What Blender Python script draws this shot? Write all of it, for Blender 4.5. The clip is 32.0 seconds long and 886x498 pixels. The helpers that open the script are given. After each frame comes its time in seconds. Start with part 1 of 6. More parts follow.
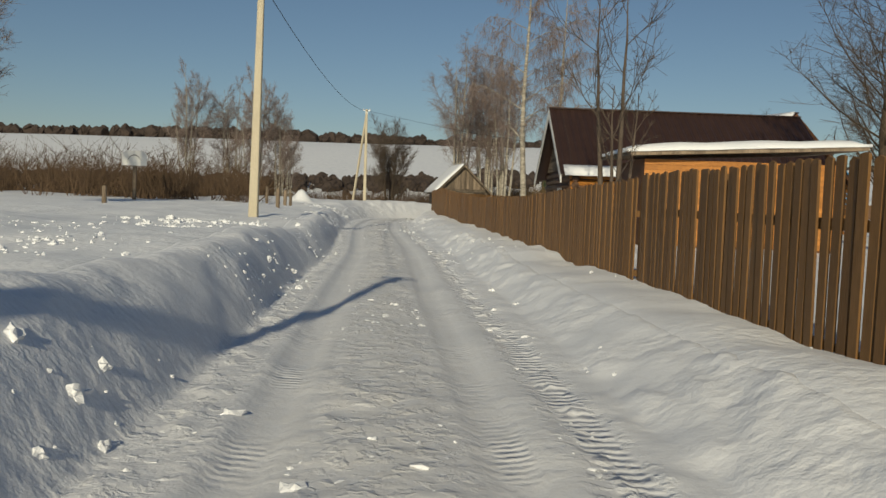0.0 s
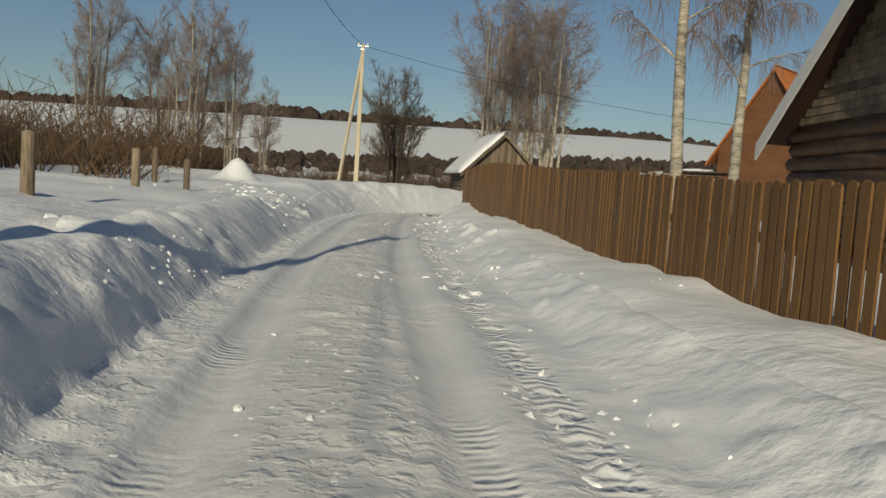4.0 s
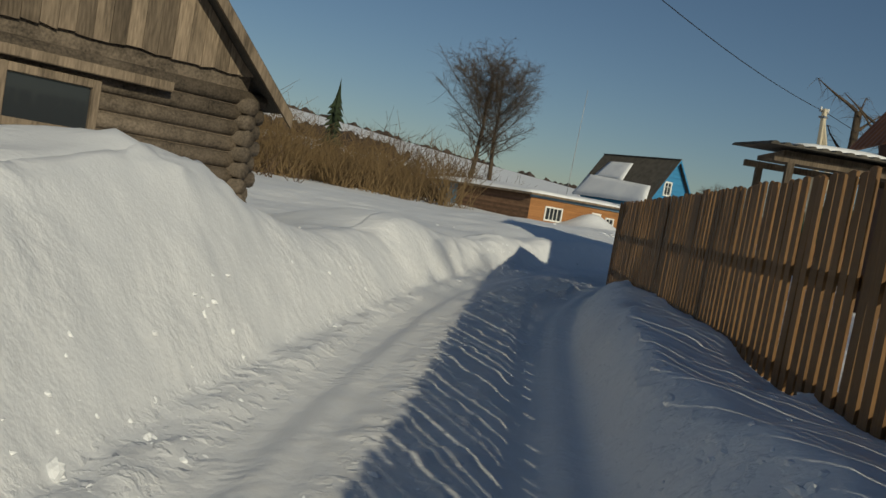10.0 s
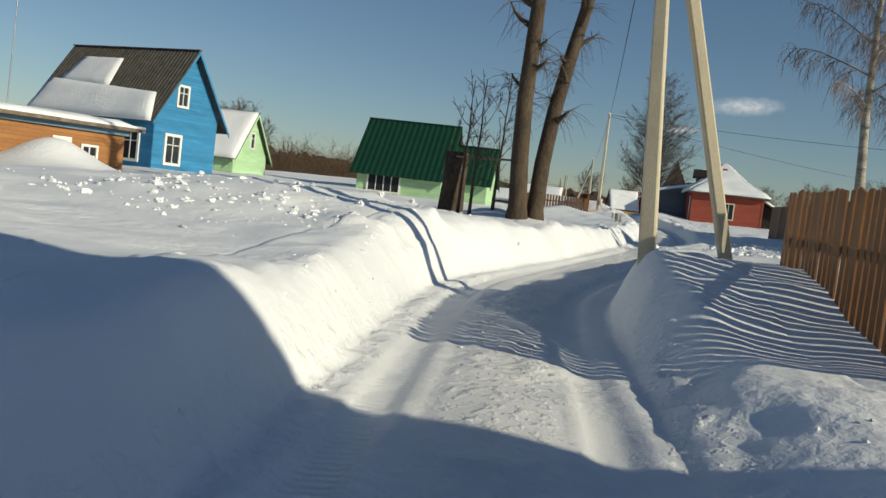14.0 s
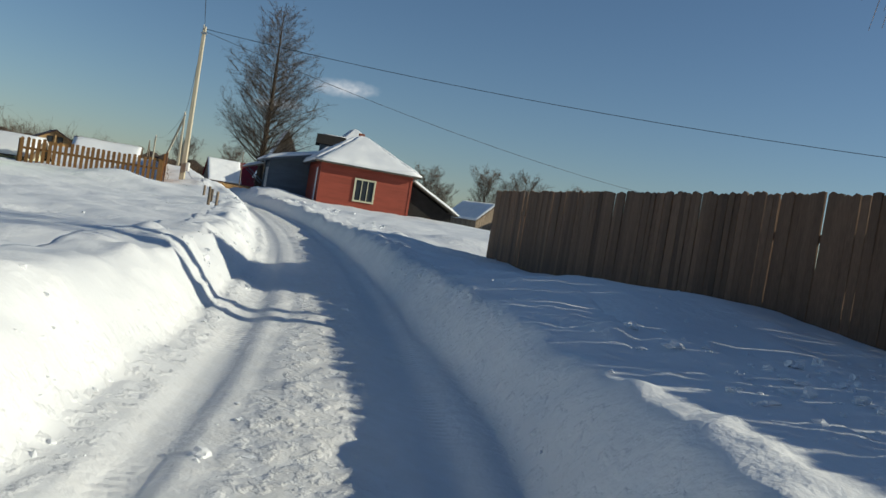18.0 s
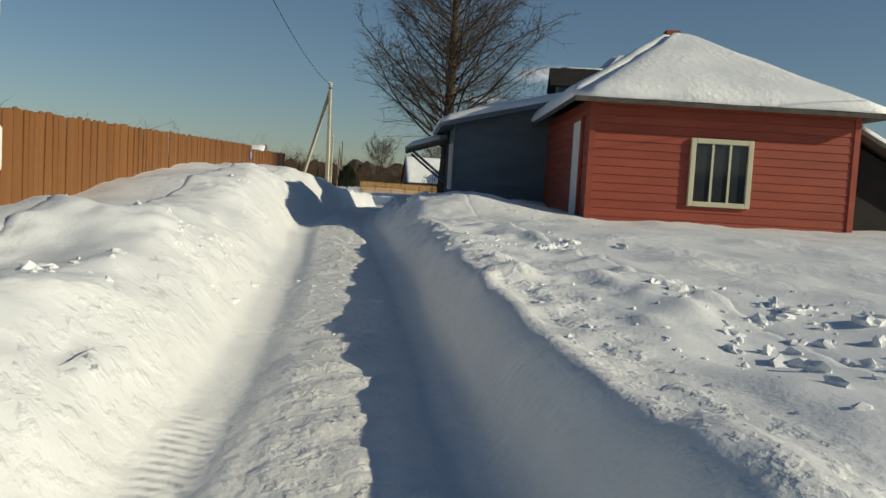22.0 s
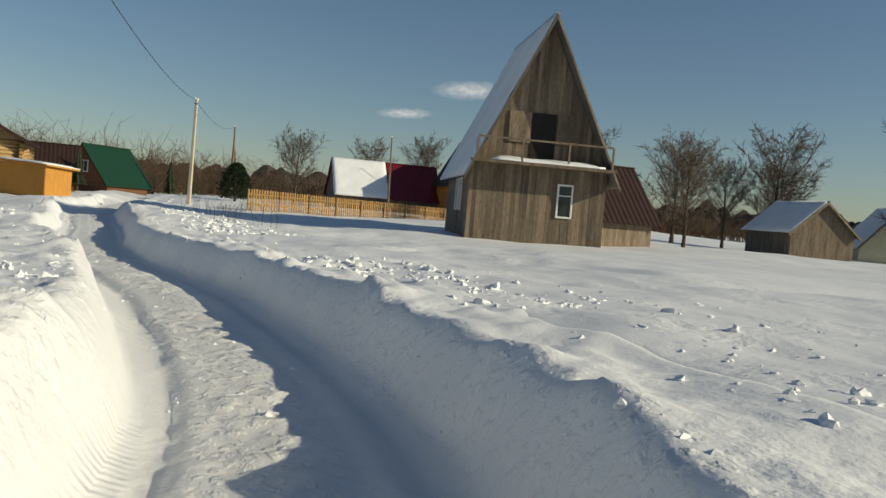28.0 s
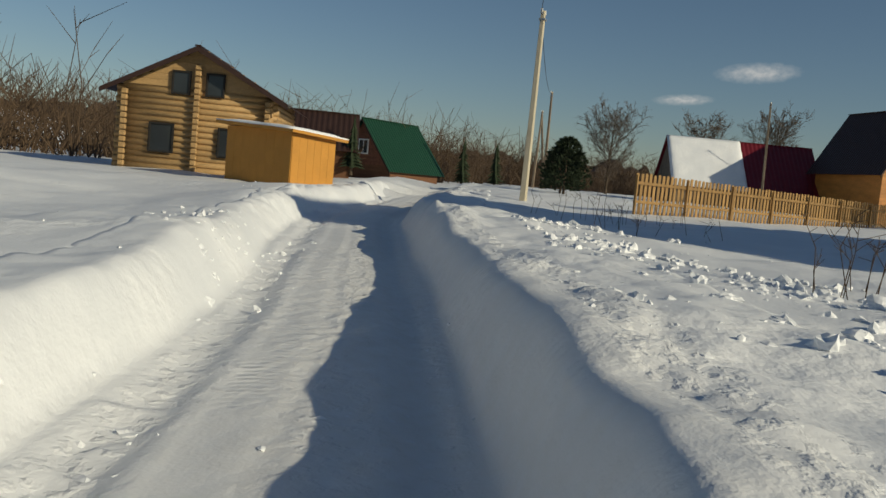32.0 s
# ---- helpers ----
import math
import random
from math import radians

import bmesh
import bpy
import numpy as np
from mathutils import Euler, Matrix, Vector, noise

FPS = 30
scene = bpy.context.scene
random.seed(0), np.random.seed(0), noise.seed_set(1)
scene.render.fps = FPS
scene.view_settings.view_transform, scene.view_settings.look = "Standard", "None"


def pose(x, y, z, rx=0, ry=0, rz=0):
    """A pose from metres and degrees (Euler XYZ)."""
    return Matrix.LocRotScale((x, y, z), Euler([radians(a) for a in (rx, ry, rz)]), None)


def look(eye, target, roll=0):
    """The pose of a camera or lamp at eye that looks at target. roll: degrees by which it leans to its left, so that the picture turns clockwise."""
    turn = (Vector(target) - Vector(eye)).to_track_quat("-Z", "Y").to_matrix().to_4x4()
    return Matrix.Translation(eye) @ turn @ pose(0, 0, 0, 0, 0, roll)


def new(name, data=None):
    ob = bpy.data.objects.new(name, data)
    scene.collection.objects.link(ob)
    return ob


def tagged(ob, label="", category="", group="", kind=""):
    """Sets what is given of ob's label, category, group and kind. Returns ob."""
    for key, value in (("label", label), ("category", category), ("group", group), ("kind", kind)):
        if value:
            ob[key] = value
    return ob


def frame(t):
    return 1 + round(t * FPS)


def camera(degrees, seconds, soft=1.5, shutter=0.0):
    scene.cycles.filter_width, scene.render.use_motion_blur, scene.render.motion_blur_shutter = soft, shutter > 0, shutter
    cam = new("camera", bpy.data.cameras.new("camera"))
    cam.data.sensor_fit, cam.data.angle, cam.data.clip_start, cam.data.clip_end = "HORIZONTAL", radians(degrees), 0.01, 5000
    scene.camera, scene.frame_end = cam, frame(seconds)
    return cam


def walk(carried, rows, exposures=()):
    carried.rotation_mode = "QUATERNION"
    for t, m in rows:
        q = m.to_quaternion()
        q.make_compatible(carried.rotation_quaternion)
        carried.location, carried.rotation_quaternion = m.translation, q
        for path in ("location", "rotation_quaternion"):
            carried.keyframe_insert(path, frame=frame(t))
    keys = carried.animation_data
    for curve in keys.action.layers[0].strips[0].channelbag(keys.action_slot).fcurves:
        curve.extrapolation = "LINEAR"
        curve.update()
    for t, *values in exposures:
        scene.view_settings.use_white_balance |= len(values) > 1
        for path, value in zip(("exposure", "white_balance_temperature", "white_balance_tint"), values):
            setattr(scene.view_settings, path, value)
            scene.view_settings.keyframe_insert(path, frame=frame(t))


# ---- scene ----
cam = camera(56.5, 32.0)
PATH = [
    (0, (-0.005, 0.026, 1.443), (0.022, 2.022, 1.330), 2.07),
    (0.5, (-0.053, 1.949, 1.441), (-0.037, 3.946, 1.330), 2.52),
    (1, (-0.175, 4.129, 1.444), (-0.182, 6.126, 1.334), 2.56),
    (1.5, (-0.319, 6.649, 1.442), (-0.304, 8.645, 1.325), 2.21),
    (2, (-0.519, 9.447, 1.446), (-0.537, 11.443, 1.321), 2.35),
    (2.5, (-0.704, 12.462, 1.428), (-0.692, 14.458, 1.294), 4.15),
    (3, (-0.877, 15.696, 1.389), (-0.857, 17.689, 1.217), 4.80),
    (3.5, (-0.999, 19.080, 1.356), (-0.968, 21.074, 1.213), 3.08),
    (5.5, (-2.419, 35.464, 1.768), (-2.416, 37.455, 1.577), 8.83),
    (6, (-2.588, 38.859, 1.751), (-2.585, 40.855, 1.624), 8.38),
    (6.5, (-2.735, 41.956, 1.717), (-2.702, 43.948, 1.540), 8.47),
    (7, (-2.858, 44.945, 1.679), (-2.824, 46.934, 1.476), 7.75),
    (7.5, (-2.977, 47.989, 1.640), (-2.962, 49.984, 1.510), 8.02),
    (8, (-3.086, 51.134, 1.581), (-3.020, 53.120, 1.351), 9.85),
    (8.5, (-2.937, 54.336, 1.519), (-2.666, 56.312, 1.376), 12.21),
    (9, (-2.334, 57.295, 1.524), (-1.731, 59.199, 1.418), 12.67),
    (9.5, (-1.077, 59.618, 1.592), (-0.188, 61.403, 1.436), 11.70),
    (10, (0.297, 61.716, 1.563), (1.471, 63.329, 1.428), 10.06),
    (10.5, (2.025, 64.111, 1.542), (3.317, 65.628, 1.377), 7.81),
    (11, (4.169, 66.533, 1.467), (5.575, 67.948, 1.326), 5.59),
    (11.5, (6.284, 69.007, 1.417), (7.683, 70.427, 1.267), 4.60),
    (12, (8.447, 71.185, 1.416), (9.901, 72.554, 1.301), 4.96),
    (12.5, (10.712, 72.939, 1.451), (12.259, 74.197, 1.299), 7.04),
    (13, (12.958, 74.560, 1.509), (14.617, 75.667, 1.365), 8.38),
    (13.5, (15.031, 75.974, 1.504), (16.834, 76.828, 1.365), 7.93),
    (14, (17.221, 76.942, 1.459), (19.095, 77.630, 1.332), 6.78),
    (14.5, (19.457, 77.695, 1.406), (21.394, 78.178, 1.286), 8.74),
    (16.5, (29.463, 79.814, 1.578), (31.456, 79.933, 1.448), 9.15),
    (17, (32.023, 80.182, 1.545), (34.004, 79.905, 1.525), 10.17),
    (17.5, (34.805, 80.078, 1.579), (36.779, 79.762, 1.531), 8.71),
    (18, (37.869, 79.933, 1.653), (39.853, 79.683, 1.597), 9.34),
    (18.5, (41.328, 79.928, 1.718), (43.314, 79.691, 1.680), 7.97),
    (19, (45.180, 79.803, 1.785), (47.171, 79.632, 1.713), 5.68),
    (19.5, (49.177, 79.895, 1.840), (51.172, 79.818, 1.726), 5.00),
    (20, (53.280, 80.061, 1.921), (55.278, 80.050, 1.830), 3.93),
    (20.5, (57.304, 80.422, 2.002), (59.302, 80.488, 1.935), 5.01),
    (21, (61.258, 80.935, 2.098), (63.252, 81.068, 2.034), 5.32),
    (21.5, (65.160, 81.418, 2.215), (67.149, 81.602, 2.114), 2.78),
    (22, (68.703, 82.171, 2.230), (70.681, 82.434, 2.088), 3.32),
    (22.5, (72.410, 82.981, 2.338), (74.383, 83.285, 2.223), 3.87),
    (23, (76.144, 84.005, 2.569), (78.108, 84.363, 2.451), 3.13),
    (23.5, (79.876, 84.926, 2.693), (81.837, 85.307, 2.589), 5.15),
    (24, (83.661, 86.050, 2.715), (85.603, 86.488, 2.528), 6.45),
    (24.5, (87.439, 87.143, 2.695), (89.385, 87.578, 2.545), 5.29),
    (25, (91.282, 88.024, 2.696), (93.245, 88.385, 2.580), 2.47),
    (25.5, (95.405, 88.878, 2.743), (97.380, 89.149, 2.585), 2.95),
    (26, (99.419, 89.710, 2.723), (101.396, 89.978, 2.578), 4.66),
    (26.5, (103.236, 90.399, 2.671), (105.228, 90.488, 2.510), 6.78),
    (28.5, (118.266, 92.118, 2.360), (120.263, 92.219, 2.302), 3.87),
    (29, (121.372, 93.253, 2.345), (123.296, 93.769, 2.173), 2.81),
    (29.5, (124.223, 94.611, 2.314), (126.082, 95.324, 2.125), 2.02),
    (30, (126.947, 96.265, 2.334), (128.764, 97.081, 2.147), 1.82),
    (30.5, (129.528, 97.794, 2.340), (131.332, 98.651, 2.232), 6.15),
    (31, (131.877, 99.267, 2.295), (133.669, 100.143, 2.152), 5.83),
    (31.5, (134.434, 100.397, 2.190), (136.268, 101.183, 2.058), 5.95),
    (32, (136.909, 101.424, 2.047), (138.778, 102.116, 1.874), 5.39),
]
walk(cam, [(t, look(eye, target, roll)) for t, eye, target, roll in PATH],
     [(0, -0.1, 6550, 7), (8, -0.15, 6600, 6), (9, -0.35, 6500, 6), (10.5, -0.35, 6200, 6), (11.5, -0.05, 6000, 6), (13, 0.3, 6000, 6), (14.5, 0.25, 6350, 6), (16.5, -0.1, 6450, 6), (17.5, 0.1, 5950, 6), (19, 0.65, 5850, 6),
      (20, 0.5, 6550, 5), (21.5, 0.2, 6400, 5), (23, 0.0, 6250, 6), (24, 0.3, 6000, 6), (25, 0.68, 5800, 6), (26, 0.75, 6050, 5), (28.5, 0.15, 6550, 6), (31, -0.1, 6400, 6), (32, -0.05, 6450, 6)])

# ---- light ----
SUN_ELEV, SUN_AZ = radians(22.8), radians(190.0)  # azimuth clockwise from +y
world = bpy.data.worlds.new("winter_sky")
scene.world = world
world.use_nodes = True
wn, wl = world.node_tree.nodes, world.node_tree.links
sky = wn.new("ShaderNodeTexSky")
sky.sky_type, sky.sun_disc = "NISHITA", False
sky.sun_elevation, sky.sun_rotation = SUN_ELEV, SUN_AZ
sky.air_density, sky.dust_density, sky.ozone_density, sky.altitude = 1.0, 0.4, 2.6, 150
wl.new(sky.outputs[0], wn["Background"].inputs[0])
wn["Background"].inputs[1].default_value = 0.055
sun = new("sun", bpy.data.lights.new("sun", "SUN"))
sun.data.energy, sun.data.angle, sun.data.color = 3.65, radians(0.53), (1.0, 0.88, 0.65)
to_sun = Vector((math.sin(SUN_AZ) * math.cos(SUN_ELEV), math.cos(SUN_AZ) * math.cos(SUN_ELEV), math.sin(SUN_ELEV)))
sun.matrix_world = look(to_sun * 100, (0, 0, 0))

# ---- materials ----
def cloud_material():
    """A soft white wisp: thin at its rim and broken by noise."""
    m = bpy.data.materials.new("cloud_wisp")
    m.use_nodes = True
    n, l = m.node_tree.nodes, m.node_tree.links
    co, mp, gr, no = n.new("ShaderNodeTexCoord"), n.new("ShaderNodeMapping"), n.new("ShaderNodeTexGradient"), n.new("ShaderNodeTexNoise")
    gr.gradient_type = "SPHERICAL"
    no.inputs["Scale"].default_value, no.inputs["Detail"].default_value = 2.2, 6
    l.new(co.outputs["Object"], gr.inputs["Vector"])
    l.new(co.outputs["Object"], mp.inputs["Vector"])
    mp.inputs["Scale"].default_value = (2.5, 1, 1)
    l.new(mp.outputs[0], no.inputs["Vector"])
    mul, clampn = n.new("ShaderNodeMath"), n.new("ShaderNodeMapRange")
    mul.operation = "MULTIPLY"
    l.new(gr.outputs["Fac"], mul.inputs[0])
    l.new(no.outputs[0], mul.inputs[1])
    clampn.inputs["From Min"].default_value, clampn.inputs["From Max"].default_value = 0.06, 0.5
    clampn.inputs["To Max"].default_value = 0.75
    l.new(mul.outputs[0], clampn.inputs["Value"])
    tr, em, mix = n.new("ShaderNodeBsdfTransparent"), n.new("ShaderNodeEmission"), n.new("ShaderNodeMixShader")
    em.inputs["Color"].default_value, em.inputs["Strength"].default_value = (0.95, 0.92, 0.9, 1), 0.58
    l.new(clampn.outputs[0], mix.inputs[0])
    l.new(tr.outputs[0], mix.inputs[1])
    l.new(em.outputs[0], mix.inputs[2])
    l.new(mix.outputs[0], n["Material Output"].inputs["Surface"])
    return m



def material(name, base, rough=0.7, vary=0.25, scale=6.0, stretch=(1, 1, 1), bump=0.25, fine=60.0, metal=0.0, dark=None, spec=0.3, island=0.0, dist=0.02):
    """A procedural surface: base colour broken by large stains and fine grain, with relief from the same grain."""
    m = bpy.data.materials.new(name)
    m.use_nodes = True
    n, l = m.node_tree.nodes, m.node_tree.links
    b = n["Principled BSDF"]
    b.inputs["Roughness"].default_value, b.inputs["Metallic"].default_value = rough, metal
    b.inputs["Specular IOR Level"].default_value = spec
    co, mp = n.new("ShaderNodeTexCoord"), n.new("ShaderNodeMapping")
    mp.inputs["Scale"].default_value = stretch
    l.new(co.outputs["Object"], mp.inputs["Vector"])
    info = n.new("ShaderNodeObjectInfo")
    off = n.new("ShaderNodeVectorMath")
    off.operation = "ADD"
    sc = n.new("ShaderNodeMath")
    sc.operation, sc.inputs[1].default_value = "MULTIPLY", 37.0
    l.new(info.outputs["Random"], sc.inputs[0])
    l.new(mp.outputs[0], off.inputs[0])
    l.new(sc.outputs[0], off.inputs[1])
    big, small = n.new("ShaderNodeTexNoise"), n.new("ShaderNodeTexNoise")
    big.inputs["Scale"].default_value, big.inputs["Detail"].default_value = scale, 4
    small.inputs["Scale"].default_value, small.inputs["Detail"].default_value = fine, 6
    for t in (big, small):
        l.new(off.outputs[0], t.inputs["Vector"])
    mixv = n.new("ShaderNodeMix")
    mixv.data_type, mixv.inputs[0].default_value = "FLOAT", 0.5
    l.new(big.outputs[0], mixv.inputs[2])
    l.new(small.outputs[0], mixv.inputs[3])
    ramp = n.new("ShaderNodeValToRGB")
    lo = dark or tuple(c * (1 - vary * 1.6) for c in base)
    hi = tuple(min(1, c * (1 + vary)) for c in base)
    ramp.color_ramp.elements[0].position, ramp.color_ramp.elements[1].position = 0.3, 0.7
    ramp.color_ramp.elements[0].color, ramp.color_ramp.elements[1].color = (*lo, 1), (*hi, 1)
    l.new(mixv.outputs[0], ramp.inputs[0])
    out = ramp.outputs[0]
    if island:
        hsv = n.new("ShaderNodeHueSaturation")
        mr = n.new("ShaderNodeMapRange")
        mr.inputs["To Min"].default_value, mr.inputs["To Max"].default_value = 1 - island, 1 + island
        l.new(info.outputs["Random"], mr.inputs["Value"])
        l.new(mr.outputs[0], hsv.inputs["Value"])
        l.new(out, hsv.inputs["Color"])
        out = hsv.outputs[0]
    l.new(out, b.inputs["Base Color"])
    bp = n.new("ShaderNodeBump")
    bp.inputs["Strength"].default_value, bp.inputs["Distance"].default_value = bump, dist
    l.new(mixv.outputs[0], bp.inputs["Height"])
    l.new(bp.outputs[0], b.inputs["Normal"])
    return m


def snow_material(name, road):
    m = bpy.data.materials.new(name)
    m.use_nodes = True
    n, l = m.node_tree.nodes, m.node_tree.links
    b = n["Principled BSDF"]
    b.inputs["Roughness"].default_value, b.inputs["Specular IOR Level"].default_value = 0.55, 0.25
    co = n.new("ShaderNodeTexCoord")
    big, mid, fine = (n.new("ShaderNodeTexNoise") for _ in range(3))
    for t, s, d in ((big, 0.6, 3), (mid, 7.0, 6), (fine, 40.0, 4)):
        t.inputs["Scale"].default_value, t.inputs["Detail"].default_value = s, d
        l.new(co.outputs["Object"], t.inputs["Vector"])
    ramp = n.new("ShaderNodeValToRGB")
    ramp.color_ramp.elements[0].position, ramp.color_ramp.elements[1].position = 0.25, 0.7
    ramp.color_ramp.elements[0].color, ramp.color_ramp.elements[1].color = (0.70, 0.72, 0.75, 1), (0.83, 0.84, 0.85, 1)
    l.new(big.outputs[0], ramp.inputs[0])
    patch = n.new("ShaderNodeMapRange")
    patch.inputs["From Min"].default_value, patch.inputs["From Max"].default_value = 0.42, 0.62
    patch.inputs["To Min"].default_value, patch.inputs["To Max"].default_value = 0.22, 1.0
    l.new(big.outputs[0], patch.inputs["Value"])
    crust = n.new("ShaderNodeMath")
    crust.operation = "MULTIPLY"
    l.new(mid.outputs[0], crust.inputs[0])
    l.new(patch.outputs[0], crust.inputs[1])
    height = n.new("ShaderNodeMath")
    height.operation = "MULTIPLY_ADD"
    height.inputs[1].default_value = 0.10
    l.new(fine.outputs[0], height.inputs[0])
    l.new(crust.outputs[0], height.inputs[2])
    bp = n.new("ShaderNodeBump")
    bp.inputs["Strength"].default_value, bp.inputs["Distance"].default_value = 0.5, 0.065
    l.new(height.outputs[0], bp.inputs["Height"])
    last = bp
    if road:
        # pressed wheel tracks: bars across the two ruts, by the distance along and across the road
        at = n.new("ShaderNodeAttribute")
        at.attribute_name = "lane"
        sep = n.new("ShaderNodeSeparateXYZ")
        l.new(at.outputs["Vector"], sep.inputs[0])

        def calc(op, a, c=None, d=None):
            node = n.new("ShaderNodeMath")
            node.operation = op
            for k, v in enumerate((a, c, d)):
                if v is None:
                    continue
                if isinstance(v, (int, float)):
                    node.inputs[k].default_value = v
                else:
                    l.new(v, node.inputs[k])
            return node.outputs[0]

        side = calc("ABSOLUTE", sep.outputs[1])
        # one clear tread beside the right bank on the first stretch, fainter ones in the ruts
        start = calc("MINIMUM", calc("MAXIMUM", calc("MULTIPLY", calc("SUBTRACT", 62.0, sep.outputs[0]), 0.2), 0.0), 1.0)

        def strip(centre, half, pitch, lean):
            away = calc("ABSOLUTE", calc("SUBTRACT", sep.outputs[1], centre))
            hold = calc("MINIMUM", calc("MAXIMUM", calc("MULTIPLY", calc("SUBTRACT", half, away), 25.0), 0.0), 1.0)
            turn = calc("ADD", calc("MULTIPLY", sep.outputs[0], 6.2832 / pitch), calc("ADD", calc("MULTIPLY", away, lean), calc("MULTIPLY", mid.outputs[0], 2.5)))
            return calc("MULTIPLY", calc("SINE", turn), hold)

        clear = calc("MULTIPLY", strip(-1.28, 0.14, 0.115, 16.0), calc("MULTIPLY", start, 0.6))
        faint = calc("MULTIPLY", calc("ADD", strip(0.8, 0.13, 0.09, 18.0), strip(-0.72, 0.12, 0.09, 18.0)), calc("MAXIMUM", calc("MULTIPLY_ADD", big.outputs[0], 3.0, -1.45), 0.0))
        flake = n.new("ShaderNodeTexNoise")
        flake.inputs["Scale"].default_value, flake.inputs["Detail"].default_value = 9.0, 6
        l.new(co.outputs["Object"], flake.inputs["Vector"])
        crisp = calc("MINIMUM", calc("MAXIMUM", calc("MULTIPLY", calc("SUBTRACT", flake.outputs[0], 0.50), 6.0), 0.0), 1.0)
        midst = calc("MINIMUM", calc("MAXIMUM", calc("MULTIPLY", calc("SUBTRACT", 0.52, side), 6.0), 0.0), 1.0)
        rim = calc("MINIMUM", calc("MAXIMUM", calc("MULTIPLY", calc("SUBTRACT", 0.3, calc("ABSOLUTE", calc("SUBTRACT", side, 1.25))), 8.0), 0.0), 1.0)
        tread = calc("ADD", calc("ADD", clear, faint), calc("MULTIPLY", calc("MULTIPLY", crisp, calc("MAXIMUM", midst, rim)), 1.0))
        b2 = n.new("ShaderNodeBump")
        b2.inputs["Strength"].default_value, b2.inputs["Distance"].default_value = 0.7, 0.014
        l.new(tread, b2.inputs["Height"])
        l.new(bp.outputs[0], b2.inputs["Normal"])
        last = b2
        # grit and thawed slush in the wheel lane
        lane = calc("SUBTRACT", 1.0, calc("MINIMUM", calc("MULTIPLY", side, 0.62), 1.0))
        mixc = n.new("ShaderNodeMix")
        mixc.data_type = "RGBA"
        mixc.inputs[7].default_value = (0.66, 0.64, 0.60, 1)
        l.new(calc("MULTIPLY", lane, calc("MULTIPLY", mid.outputs[0], 1.1)), mixc.inputs[0])
        l.new(ramp.outputs[0], mixc.inputs[6])
        # bare wet earth showing through at the bend
        da, dc = calc("MULTIPLY", calc("SUBTRACT", sep.outputs[0], 58.3), 1.1), calc("MULTIPLY", calc("ADD", sep.outputs[1], 0.25), 1.8)
        near = calc("SUBTRACT", 1.0, calc("SQRT", calc("ADD", calc("MULTIPLY", da, da), calc("MULTIPLY", dc, dc))))
        bare = calc("MINIMUM", calc("MAXIMUM", calc("MULTIPLY", calc("SUBTRACT", calc("ADD", near, calc("MULTIPLY", mid.outputs[0], 1.6)), 1.28), 8.0), 0.0), 1.0)
        bare = calc("MULTIPLY", bare, calc("MINIMUM", calc("MAXIMUM", calc("MULTIPLY", calc("ADD", near, 0.2), 4.0), 0.0), 1.0))
        mud = n.new("ShaderNodeMix")
        mud.data_type = "RGBA"
        mud.inputs[7].default_value = (0.07, 0.055, 0.035, 1)
        l.new(bare, mud.inputs[0])
        l.new(mixc.outputs[2], mud.inputs[6])
        l.new(mud.outputs[2], b.inputs["Base Color"])
    else:
        l.new(ramp.outputs[0], b.inputs["Base Color"])
    l.new(last.outputs[0], b.inputs["Normal"])
    return m


def glass_material():
    m = bpy.data.materials.new("window_glass")
    m.use_nodes = True
    b = m.node_tree.nodes["Principled BSDF"]
    b.inputs["Base Color"].default_value = (0.03, 0.035, 0.04, 1)
    b.inputs["Roughness"].default_value = 0.05
    return m


